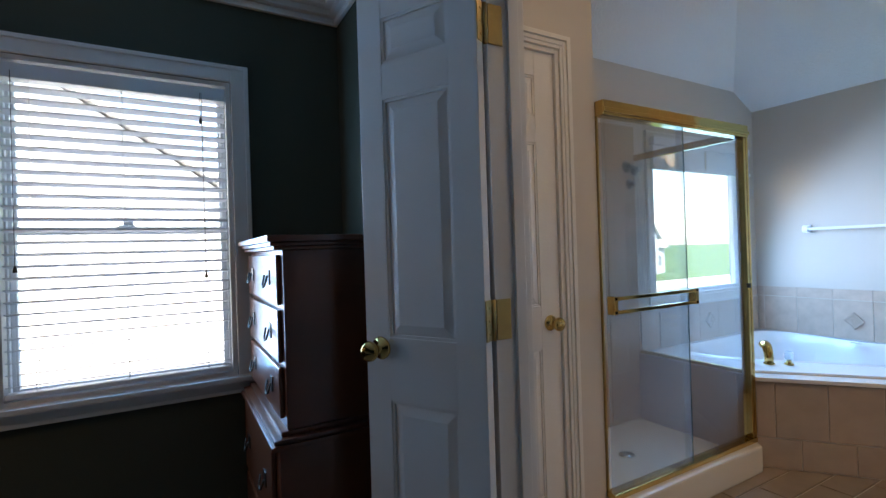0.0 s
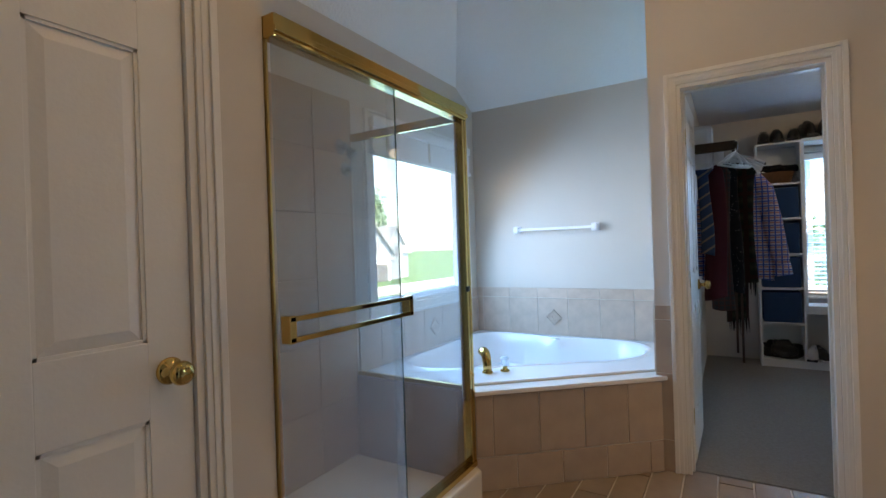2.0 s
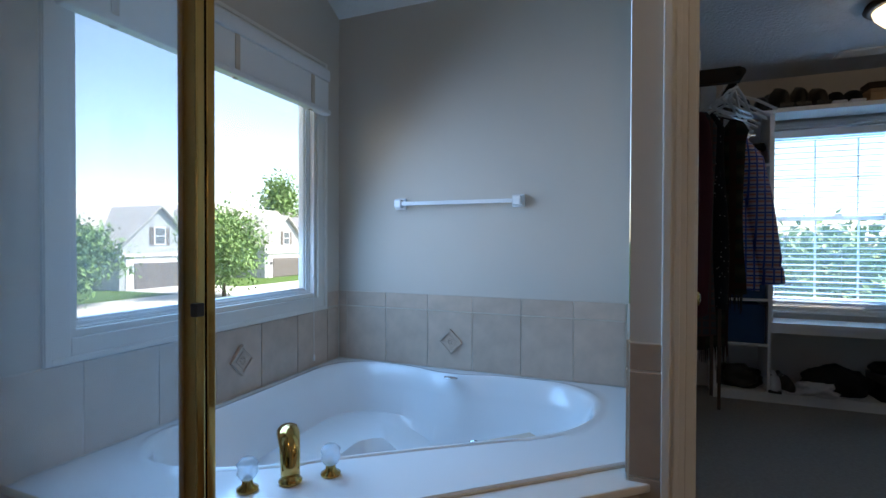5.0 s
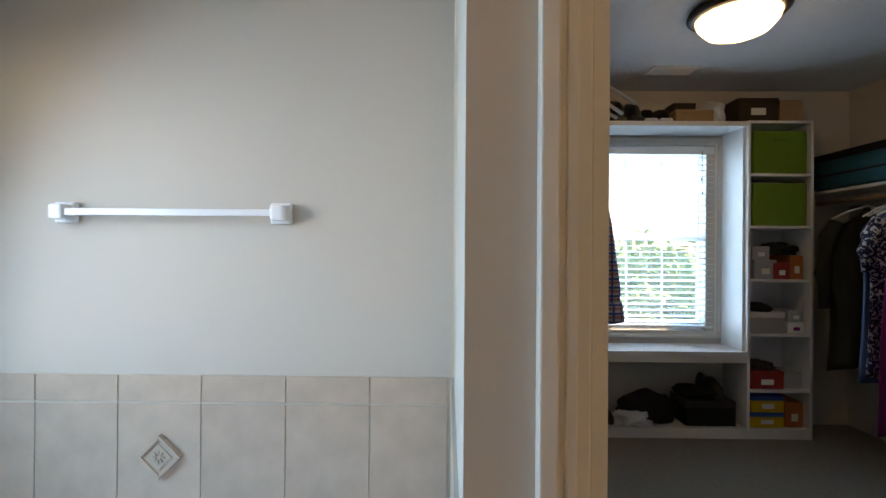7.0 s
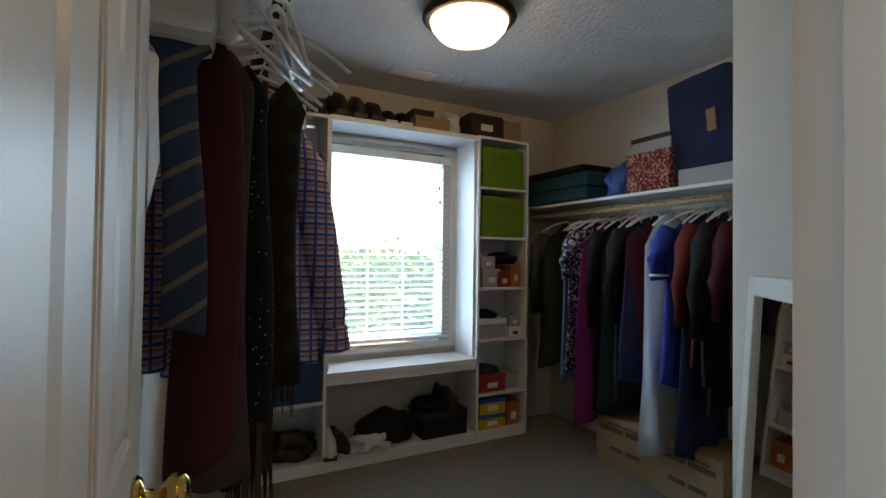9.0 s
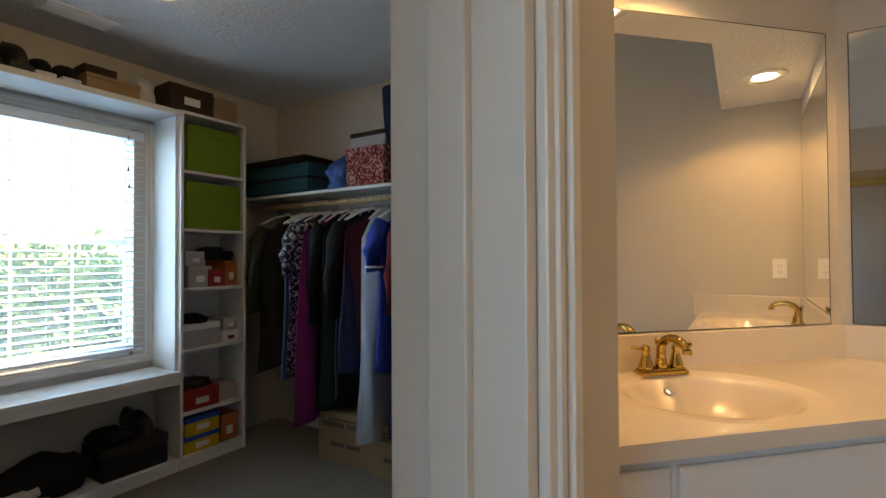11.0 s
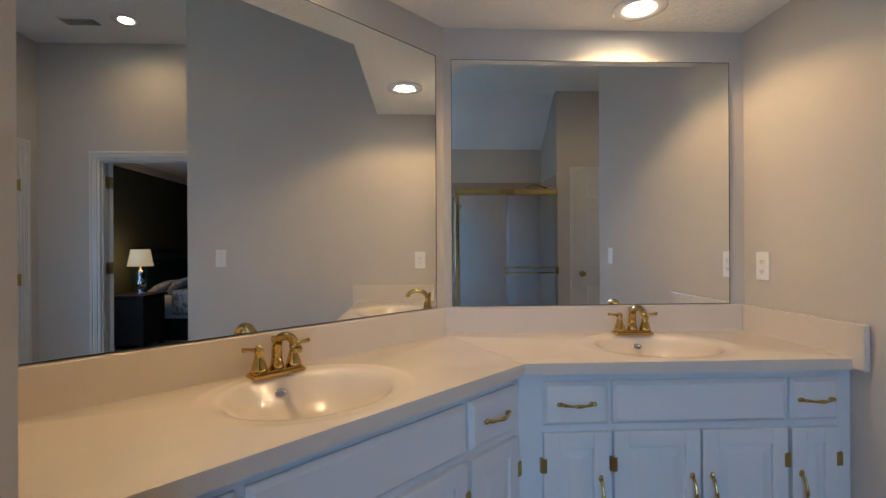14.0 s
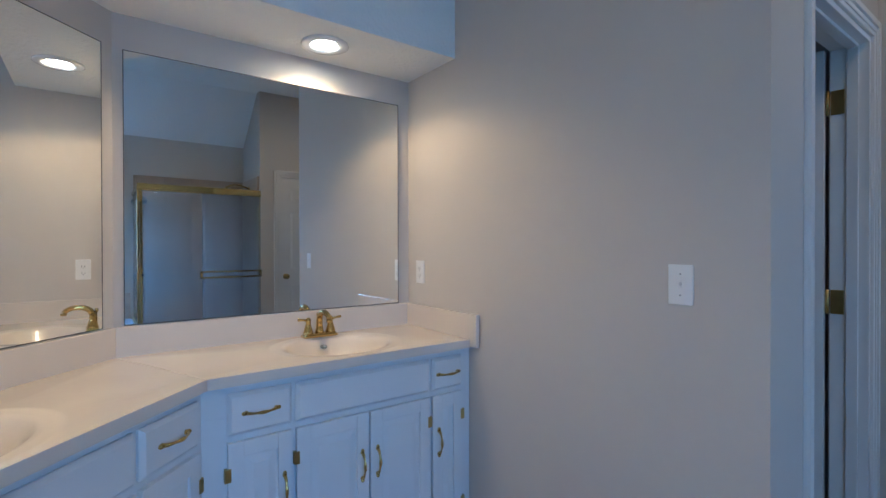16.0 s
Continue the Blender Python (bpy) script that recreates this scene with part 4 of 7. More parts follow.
def cell(cx, cy, turn, region, bm):
    """The part of the top round one basin: outline, rim step, bowl."""
    c = Vector((cx, cy))
    n = 96
    ang = [2 * math.pi * i / n for i in range(n)]
    for p in region:
        a = math.atan2(p[1] - cy, p[0] - cx) % (2 * math.pi)
        k = min(range(n), key=lambda i: abs(ang[i] - a))
        ang[k] = a
    rows = [("o", 1.0, CT - 0.036), ("o", 1.0, CT - 0.006), ("o", 0.997, CT - 0.001), ("o", 0.985, CT), ("e", 1.30, CT), ("e", 1.27, CT + 0.0016), ("e", 1.22, CT + 0.0004), ("e", 1.10, CT), ("e", 1.03, CT - 0.002), ("e", 0.99, CT - 0.006), ("e", 0.95, CT - 0.014), ("e", 0.90, CT - 0.026), ("e", 0.82, CT - 0.045), ("e", 0.70, CT - 0.070), ("e", 0.55, CT - 0.094), ("e", 0.38, CT - 0.111), ("e", 0.2, CT - 0.119), ("e", 0.08, CT - 0.121)]
    rings = []
    for kind, f, z in rows:
        ring = []
        for a in ang:
            u = a - radians(turn)
            r = 1 / math.sqrt((math.cos(u) / 0.218) ** 2 + (math.sin(u) / 0.188) ** 2)
            o = inside_ray(c, a, region)
            d = o * f if kind == "o" else min(r * f, o * 0.955)
            ring.append(bm.verts.new((cx + d * math.cos(a), cy + d * math.sin(a), z)))
        rings.append(ring)
    for a, b in zip(rings, rings[1:]):
        for i in range(n):
            j = (i + 1) % n
            bm.faces.new((a[i], a[j], b[j], b[i]))
    bm.faces.new(rings[-1])


CUT = DX - CE * S45            # both parts meet on the line through the inner corner
bm = bmesh.new()
cell(SINKS[0][0], SINKS[0][1], 0, [OUT[0], OUT[1], OUT[4], OUT[5]], bm)
cell(SINKS[1][0], SINKS[1][1], 45, [OUT[1], OUT[2], OUT[3], OUT[4]], bm)
for f in bm.faces:
    f.smooth = True
bmesh.ops.remove_doubles(bm, verts=bm.verts, dist=0.0015)
bmesh.ops.recalc_face_normals(bm, faces=bm.faces)
ctop = part("top", bm, M_MARBLE, top)
ctop.data.set_sharp_from_angle(angle=radians(40))
bm = bmesh.new()
box(bm, XS + 0.022, DX - 0.006, YV + 0.003, YV + 0.022, CT - 0.005, 1.015, 0.004)
part("backsplash", bm, M_MARBLE, top)
bm = bmesh.new()
box(bm, 0.010, DLEN - 0.03, 0.003, 0.022, CT - 0.005, 1.015, 0.004)
part("backsplash", bm, M_MARBLE, top, m=DIAG)
boxpart("side_splash", (XS + 0.003, XS + 0.022, YV + 0.003, YV + 0.572, CT - 0.034, 1.015), M_MARBLE, top, "", 0.004)
for cx, cy, turn in SINKS:
    bm = bmesh.new()
    lathe(bm, [(0, 0), (0.018, 0), (0.018, 0.003), (0.012, 0.005), (0.011, 0.002), (0, 0.002)], pose(cx, cy, CT - 0.121))
    part("drain", bm, M_CHROME, top)
    bm = bmesh.new()
    lathe(bm, [(0.011, 0), (0.017, 0), (0.017, 0.002), (0.011, 0.002), (0.011, 0)], pose(cx, cy, 0, 0, 0, turn) @ pose(0, -0.155, CT - 0.0405, -47) @ Matrix.Diagonal((1.0, 0.7, 1, 1)))
    part("overflow_ring", bm, M_CHROME, top, "oval chrome overflow ring")


def faucet(m):
    ob = thing("bathroom_faucet", "polished brass two handle centerset faucet", "faucet", m, "sink faucets")
    bm = bmesh.new()
    box(bm, -0.078, 0.078, -0.026, 0.026, 0.0, 0.012, 0.005)
    box(bm, -0.072, 0.072, -0.021, 0.021, 0.010, 0.018, 0.004)
    part("base_plate", bm, M_BRASS, ob)
    bm = bmesh.new()
    lathe(bm, [(0, 0.016), (0.021, 0.016), (0.018, 0.03), (0.014, 0.05), (0, 0.05)])
    n = 12
    pts = [(0, 0, 0.03), (0, 0.0, 0.06)]
    for i in range(n + 1):
        a = math.pi * (1 - 0.86 * i / n)
        pts.append((0, 0.058 + 0.058 * math.cos(a), 0.072 + 0.042 * math.sin(a)))
    tube(bm, pts, [0.015, 0.0145] + [0.014 - 0.003 * i / n for i in range(n + 1)], 14)
    lathe(bm, [(0, 0), (0.013, 0), (0.013, 0.012), (0, 0.012)], pose(0, pts[-1][1], pts[-1][2] - 0.012), 14)
    tube(bm, [(0, -0.016, 0.018), (0, -0.016, 0.085)], 0.003, 8)
    lathe(bm, [(0, 0), (0.006, 0), (0.008, 0.012), (0.006, 0.02), (0, 0.021)], pose(0, -0.016, 0.085), 12)
    part("spout", bm, M_BRASS, ob)
    for s in (-1, 1):
        bm = bmesh.new()
        lathe(bm, [(0, 0.016), (0.023, 0.016), (0.021, 0.026), (0.014, 0.05), (0.010, 0.066), (0.013, 0.070), (0.012, 0.080), (0.007, 0.088), (0, 0.089)], pose(s * 0.052, 0, 0), 18)
        tube(bm, [(s * 0.052, 0, 0.075), (s * 0.075, 0.004, 0.080), (s * 0.100, 0.006, 0.083)], [0.006, 0.005, 0.0065], 10)
        part("handle", bm, M_BRASS, ob, "lever handle")
    return ob


f0 = faucet(pose(4.44, YV + 0.073, CT))
copy_thing(f0, DIAG @ pose(0.782, 0.073, CT))

# mirrors
bm = bmesh.new()
box(bm, 3.99, 5.165, YV + 0.003, YV + 0.008, 1.020, 2.035)
tagged(part("wall_mirror", bm, M_MIRROR), "large frameless plate mirror over the second sink", "mirror", "vanity mirrors")
bm = bmesh.new()
box(bm, 0.055, DLEN - 0.05, 0.003, 0.008, 1.020, 2.035)
tagged(part("wall_mirror", bm, M_MIRROR, m=DIAG), "large frameless plate mirror on the diagonal wall", "mirror", "vanity mirrors")
for nm, m, x0, x1 in (("mirror_edge", pose(0, YV, 0), 3.99, 5.165), ("mirror_edge", DIAG, 0.055, DLEN - 0.05)):
    bm = bmesh.new()
    frame_bars(bm, x0 - 0.0025, x1 + 0.0025, 1.0175, 2.0375, 0.0025, 0.002, 0.0085, 0)
    tagged(part("trim_mirror_edge", bm, M_DARK, m=m), "thin dark mirror edge", "trim", "", "structure")


def can_light(m, label="lit recessed can light with white trim ring"):
    ob = thing("recessed_light", label, "ceiling light", m, "recessed lights")
    bm = bmesh.new()
    lathe(bm, [(0.050, 0.0), (0.098, -0.002), (0.100, -0.006), (0.094, -0.010), (0.068, -0.012), (0.050, -0.003), (0.050, 0.0)])
    part("trim_ring", bm, M_WHITE, ob)
    bm = bmesh.new()
    lathe(bm, [(0, -0.007), (0.03, -0.0065), (0.046, -0.004), (0.048, -0.001), (0, -0.001)])
    part("bulb", bm, M_CANGLOW, ob, "glowing bulb face")
    return ob


can_light(pose(4.46, -1.146, HS))
can_light(pose(5.58, -0.62, HS))
can_light(pose(3.36, 1.05, H))
can_light(pose(4.81, 1.20, H))


def plate(nm, m, label, kind):
    """Wall plate in the x-z plane standing out of +y."""
    ob = thing(nm, label, "outlet" if kind == "outlet" else "light switch", m)
    boxpart("cover", (-0.035, 0.035, 0.0, 0.006, -0.057, 0.057), M_PLATE, ob, "", 0.002)
    if kind == "outlet":
        boxpart("insert", (-0.017, 0.017, 0.006, 0.008, -0.033, 0.033), M_PLATE, ob, "", 0.001)
        for z in (-0.019, 0.019):
            bm = bmesh.new()
            box(bm, -0.008, -0.0055, 0.0078, 0.0084, z - 0.005, z + 0.005)
            box(bm, 0.0055, 0.008, 0.0078, 0.0084, z - 0.004, z + 0.004)
            lathe(bm, [(0, 0), (0.0025, 0), (0, 0.0005)], pose(0, 0.0082, z - 0.010, -90), 8)
            part("slots", bm, M_DARK, ob)
        boxpart("reset_button", (-0.006, 0.006, 0.008, 0.010, -0.004, 0.004), M_PLATE, ob, "", 0.0005)
    else:
        bm = bmesh.new()
        box(bm, -0.005, 0.005, 0.005, 0.008, -0.012, 0.012, 0.001)
        tube(bm, [(0, 0.006, 0.0), (-0.004, 0.017, 0.006)], [0.004, 0.003], 8)
        part("toggle", bm, M_PLATE, ob)
        bm = bmesh.new()
        for z in (-0.03, 0.03):
            lathe(bm, [(0, 0), (0.003, 0), (0, 0.001)], pose(0, 0.006, z, -90), 8)
        part("screws", bm, M_CHROME, ob)
    return ob


SWM = pose(XS, 0, 0, 0, 0, -90)
plate("wall_outlet", SWM @ pose(1.225, 0, 1.18), "white wall outlet above the vanity end splash", "outlet")
plate("light_switch", SWM @ pose(-0.100, 0, 1.20), "white toggle light switch on greige wall", "switch")

# ---- closet: built-in shelving ----
def shade(name, c, r=0.8, v=0.12, s=8.0, bump=0.3, bs=160.0):
    return node_mat(name, c, r, 0, v, s, bump, bs, 0.2)


M_CARD = shade("brown_cardboard", (0.33, 0.22, 0.13), 0.9, 0.1, 6, 0.1, 80)
M_BLACKC = shade("black_cloth", (0.012, 0.012, 0.014))
M_NAVY = shade("navy_cloth", (0.015, 0.025, 0.075))
M_BLUEC = shade("royal_blue_cloth", (0.015, 0.05, 0.33))
M_WHITEC = shade("white_cloth", (0.62, 0.62, 0.63))
M_PURPLE = shade("magenta_cloth", (0.20, 0.016, 0.13))
M_REDC = shade("dark_red_cloth", (0.16, 0.02, 0.02))
M_WINE = shade("wine_cloth", (0.07, 0.012, 0.02))
M_TEALC = shade("dark_teal_cloth", (0.006, 0.026, 0.027))
M_OLIVE = shade("dark_olive_cloth", (0.03, 0.03, 0.022))
M_DENIM = shade("denim", (0.06, 0.12, 0.23))
M_GREENBIN = shade("lime_green_fabric", (0.13, 0.24, 0.03), 0.9)
M_BLUEBIN = shade("slate_blue_fabric", (0.025, 0.06, 0.13), 0.9)
M_WICKER = node_mat("brown_wicker", (0.20, 0.09, 0.035), 0.7, 0, 0.4, 60, 1.0, 90)
M_REDBOX = shade("red_shoe_box", (0.32, 0.035, 0.03), 0.6, 0.05)
M_ORANGE = shade("orange_box", (0.42, 0.13, 0.04), 0.6, 0.05)
M_YELLOW = shade("yellow_box", (0.62, 0.40, 0.02), 0.6, 0.05)
M_BLUEBOX = shade("blue_box_lid", (0.03, 0.10, 0.38), 0.6, 0.05)
M_GREYBOX = shade("grey_box", (0.36, 0.36, 0.37), 0.7, 0.05)
M_DKBOX = shade("dark_brown_box", (0.045, 0.028, 0.02), 0.7, 0.1)
M_LABEL = shade("white_paper_label", (0.75, 0.75, 0.73), 0.7, 0.03)
M_ROD = node_mat("light_wood_rod", (0.42, 0.27, 0.14), 0.5, 0, 0.2, 20)
M_HANG = node_mat("white_plastic_hanger", (0.70, 0.70, 0.70), 0.4, 0, 0.03, 5)
M_LEATHER = node_mat("black_leather", (0.015, 0.013, 0.012), 0.4, 0, 0.2, 12, 0.2, 120)
M_SUIT = shade("teal_luggage_fabric", (0.012, 0.075, 0.10), 0.8)
M_FILM = glass_mat("clear_garment_film", (0.90, 0.93, 0.97), 0.15, 0.62)


def pattern_mat(name, base, line, scale, kind, second=None):
    """Printed cloth: crossed bands (plaid), slanting stripes, small dots or blotches."""
    m = node_mat(name, base, 0.85, 0, 0.1, 10, 0.2, 200, 0.2)
    nt = m.node_tree
    b = nt.nodes["Principled BSDF"]
    tc = nt.nodes.new("ShaderNodeTexCoord")
    mix = nt.nodes.new("ShaderNodeMix")
    mix.data_type = "RGBA"
    mix.inputs[6].default_value, mix.inputs[7].default_value = (*base, 1), (*line, 1)
    if kind == "plaid":
        outs = []
        for axis in ("Y", "Z"):
            w = nt.nodes.new("ShaderNodeTexWave")
            w.bands_direction = axis
            w.inputs["Scale"].default_value = scale
            nt.links.new(tc.outputs["Object"], w.inputs["Vector"])
            g = nt.nodes.new("ShaderNodeMath")
            g.operation = "GREATER_THAN"
            g.inputs[1].default_value = 0.86
            nt.links.new(w.outputs["Fac"], g.inputs[0])
            outs.append(g)
        mx = nt.nodes.new("ShaderNodeMath")
        mx.operation = "MAXIMUM"
        nt.links.new(outs[0].outputs[0], mx.inputs[0])
        nt.links.new(outs[1].outputs[0], mx.inputs[1])
        fac = mx.outputs[0]
        if second:
            fine = nt.nodes.new("ShaderNodeTexWave")
            fine.bands_direction = "Z"
            fine.inputs["Scale"].default_value, fine.inputs["Phase Offset"].default_value = scale, 2.6
            nt.links.new(tc.outputs["Object"], fine.inputs["Vector"])
            under = nt.nodes.new("ShaderNodeMix")
            under.data_type = "RGBA"
            under.inputs[6].default_value, under.inputs[7].default_value = (*base, 1), (*second, 1)
            sq = nt.nodes.new("ShaderNodeMath")
            sq.operation = "POWER"
            sq.inputs[1].default_value = 3.0
            nt.links.new(fine.outputs["Fac"], sq.inputs[0])
            nt.links.new(sq.outputs[0], under.inputs[0])
            nt.links.new(under.outputs[2], mix.inputs[6])
    elif kind == "stripe":
        turned = nt.nodes.new("ShaderNodeMapping")
        turned.inputs["Rotation"].default_value = (radians(35), 0, 0)
        w = nt.nodes.new("ShaderNodeTexWave")
        w.bands_direction = "Z"
        w.inputs["Scale"].default_value = scale
        g = nt.nodes.new("ShaderNodeMath")
        g.operation = "GREATER_THAN"
        g.inputs[1].default_value = 0.90
        nt.links.new(tc.outputs["Object"], turned.inputs["Vector"])
        nt.links.new(turned.outputs[0], w.inputs["Vector"])
        nt.links.new(w.outputs["Fac"], g.inputs[0])
        fac = g.outputs[0]
    elif kind == "dots":
        v = nt.nodes.new("ShaderNodeTexVoronoi")
        v.inputs["Scale"].default_value, v.inputs["Randomness"].default_value = scale, 0.7
        g = nt.nodes.new("ShaderNodeMath")
        g.operation = "LESS_THAN"
        g.inputs[1].default_value = 0.14
        nt.links.new(tc.outputs["Object"], v.inputs["Vector"])
        nt.links.new(v.outputs["Distance"], g.inputs[0])
        fac = g.outputs[0]
    else:
        n = nt.nodes.new("ShaderNodeTexNoise")
        n.inputs["Scale"].default_value, n.inputs["Distortion"].default_value = scale, 2.5
        g = nt.nodes.new("ShaderNodeMath")
        g.operation = "GREATER_THAN"
        g.inputs[1].default_value = 0.54
        nt.links.new(tc.outputs["Object"], n.inputs["Vector"])
        nt.links.new(n.outputs["Fac"], g.inputs[0])
        fac = g.outputs[0]
    nt.links.new(fac, mix.inputs[0])
    nt.links.new(mix.outputs[2], b.inputs["Base Color"])
    return m


M_PLAID = pattern_mat("blue_red_plaid", (0.56, 0.52, 0.60), (0.06, 0.10, 0.36), 8.5, "plaid", (0.42, 0.17, 0.13))
M_PLAIDD = pattern_mat("dark_green_plaid", (0.016, 0.018, 0.013), (0.035, 0.014, 0.010), 2.6, "plaid", (0.040, 0.038, 0.022))
M_PAISLEY = pattern_mat("red_paisley_print", (0.20, 0.022, 0.022), (0.50, 0.28, 0.24), 28.0, "blot")
M_STRIPE = pattern_mat("blue_striped_cloth", (0.035, 0.06, 0.12), (0.20, 0.17, 0.15), 5.0, "stripe")
M_GREYPL = pattern_mat("grey_checked_cloth", (0.06, 0.055, 0.06), (0.10, 0.05, 0.045), 9.0, "plaid")
M_BELT = node_mat("brown_belt_leather", (0.06, 0.026, 0.012), 0.45, 0, 0.2, 14, 0.1, 120)
M_FLORAL = pattern_mat("navy_white_print", (0.02, 0.02, 0.05), (0.50, 0.48, 0.48), 22.0, "blot")
M_DOTS = pattern_mat("black_dotted_print", (0.008, 0.010, 0.014), (0.30, 0.31, 0.32), 52.0, "dots")

XF, XW = 8.305, 8.585
UZ = (0.015, 0.335, 0.712, 1.078, 1.438, 1.790, 2.146)


def shelf_unit(name, label, y0, y1, levels):
    ob = thing(name, label, "shelf")
    for y in (y0, y1 - 0.018):
        boxpart("side_panel", (XF, XW, y, y + 0.018, 0, levels[-1]), M_MELAM, ob, "", 0.001)
    boxpart("back_panel", (XW - 0.006, XW, y0 + 0.018, y1 - 0.018, 0.02, levels[-1] - 0.01), M_MELAM, ob, "", 0)
    for z in levels:
        boxpart("shelf", (XF + 0.002, XW - 0.007, y0 + 0.018, y1 - 0.018, z - 0.018 if z > 0.1 else 0.055, z if z > 0.1 else 0.073), M_MELAM, ob, "", 0.001)
    boxpart("kick_board", (XF + 0.006, XF + 0.022, y0 + 0.018, y1 - 0.018, 0, 0.055), M_MELAM, ob, "", 0.001)
    return ob


shelf_unit("shelf_unit", "tall white melamine shelves filled with bins and boxes", -1.158, -0.722, UZ)
shelf_unit("shelf_unit", "tall white melamine shelves with blue fabric bins", 0.318, 0.68, (0.015, 0.425, 0.757, 1.08, 1.415, 1.745, 2.13))
bench = thing("window_bench", "white boxed window surround with a seat and shoe cubby", "bench")
boxpart("seat", (XF - 0.004, XW, -0.722, 0.318, 0.560, 0.590), M_MELAM, bench, "", 0.002)
boxpart("head_panel", (XF, XW, -0.722, 0.318, 2.108, 2.140), M_MELAM, bench, "", 0.002)
boxpart("apron", (XF + 0.002, XF + 0.02, -0.720, 0.316, 0.515, 0.560), M_MELAM, bench, "", 0.001)
boxpart("cubby_floor", (XF + 0.002, XW, -0.720, 0.316, 0.055, 0.075), M_MELAM, bench, "", 0.001)
boxpart("kick_board", (XF + 0.006, XF + 0.022, -0.720, 0.316, 0, 0.055), M_MELAM, bench, "", 0.001)
for y in (-0.720, 0.300):
    boxpart("side_cheek", (XF + 0.03, XW, y, y + 0.016, 0.590, 2.108), M_MELAM, bench, "", 0.001)


def carton(name, label, dims, mat, cat="box", lid=None, tag=None, turn=0.0):
    """A lidded box; dims (x, y, z, w, d, h): centre of its base, width along y, depth along x, height."""
    x, y, z, w, d, h = dims
    ob = thing(name, label, cat, pose(x, y, z + 0.001, 0, 0, turn))
    hl = h * (0.72 if lid else 1.0)
    boxpart("body", (-d / 2 + 0.002, d / 2 - 0.002, -w / 2 + 0.002, w / 2 - 0.002, 0, hl), mat, ob, "", 0.003)
    if lid:
        boxpart("lid", (-d / 2, d / 2, -w / 2, w / 2, hl + 0.0005, h), lid, ob, "", 0.003)
    if tag:
        boxpart("label", (-d / 2 - 0.0035, -d / 2 - 0.0005, -w * 0.18, w * 0.18, h * 0.25, h * 0.55), tag, ob, "pale paper label", 0)
    return ob


def fabric_bin(label, x, y, z, w, d, h, mat):
    ob = thing("storage_bin", label, "bin", pose(x, y, z + 0.001), "fabric bins")
    bm = bmesh.new()
    t = bmesh.new()
    box(t, -d / 2, d / 2, -w / 2, w / 2, 0, h, 0.008)
    bmesh.ops.subdivide_edges(t, edges=t.edges[:], cuts=3, use_grid_fill=True)
    for v in t.verts:
        v.co.x += 0.004 * noise.noise(v.co * 9 + Vector((y, z, 0)) * 7)
        v.co.y += 0.004 * noise.noise(v.co * 8 + Vector((z, y, 3)) * 5)
    put(bm, t)
    smooth(part("body", bm, mat, ob))
    boxpart("handle", (-d / 2 - 0.014, -d / 2 - 0.006, -0.045, 0.045, h * 0.78, h * 0.84), mat, ob, "stitched pull", 0.003)
    return ob


for z in (1.790, 1.438):
    fabric_bin("lime green fabric storage bin on white shelf", XF + 0.15, -0.95, z, 0.36, 0.26, 0.29, M_GREENBIN)
for z in (1.415, 1.08, 0.757, 0.425):
    fabric_bin("slate blue fabric storage bin on white shelf", XF + 0.145, 0.50, z, 0.30, 0.26, 0.285, M_BLUEBIN)
bk = thing("wicker_basket", "brown wicker basket on the top shelf", "basket", pose(XF + 0.15, 0.50, 1.746))
bm = bmesh.new()
lathe(bm, [(0, 0), (0.10, 0), (0.135, 0.10), (0.14, 0.11), (0.13, 0.11), (0.10, 0.012), (0, 0.012)])
part("bowl", bm, M_WICKER, bk)
carton("shoe_box", "grey shoe box with pale label", (XF + 0.14, -0.86, 1.078, 0.15, 0.22, 0.13), M_GREYBOX, "box", M_GREYBOX, M_LABEL)
carton("shoe_box", "small red shoe boxes stacked on shelf", (XF + 0.13, -0.82, 1.209, 0.13, 0.2, 0.09), M_GREYBOX, "box", None, M_LABEL, 6)
carton("shoe_box", "red shoe box with white label", (XF + 0.13, -0.965, 1.078, 0.11, 0.22, 0.11), M_REDBOX, "box", None, M_LABEL)
carton("shoe_box", "orange shoe box standing on shelf", (XF + 0.14, -1.07, 1.078, 0.09, 0.22, 0.16), M_ORANGE, "box", None, M_LABEL)
carton("shoe_box", "light grey lidded shoe box", (XF + 0.14, -0.875, 0.712, 0.25, 0.2, 0.14), M_GREYBOX, "box", M_LABEL, None)
carton("shoe_box", "white printed shoe box", (XF + 0.13, -1.07, 0.712, 0.12, 0.2, 0.075), M_LABEL, "box", None, M_PURPLE)
carton("shoe_box", "white printed shoe box stacked on another", (XF + 0.13, -1.06, 0.789, 0.11, 0.2, 0.08), M_GREYBOX, "box", None, M_LABEL, 4)
carton("shoe_box", "open red shoe box with white emblem", (XF + 0.13, -0.87, 0.335, 0.23, 0.22, 0.12), M_REDBOX, "box", M_REDBOX, M_LABEL)
carton("shoe_box", "grey shoe box beside a red one", (XF + 0.15, -1.06, 0.335, 0.13, 0.2, 0.10), M_GREYBOX)
carton("shoe_box", "yellow box with blue lid", (XF + 0.13, -0.87, 0.075, 0.23, 0.22, 0.10), M_YELLOW, "box", M_BLUEBOX, M_LABEL)
carton("shoe_box", "yellow box with blue lid stacked on another", (XF + 0.13, -0.875, 0.177, 0.22, 0.22, 0.11), M_YELLOW, "box", M_BLUEBOX, M_LABEL)
carton("shoe_box", "orange shoe box on bottom shelf", (XF + 0.14, -1.06, 0.075, 0.12, 0.22, 0.17), M_ORANGE, "box", None, M_LABEL)
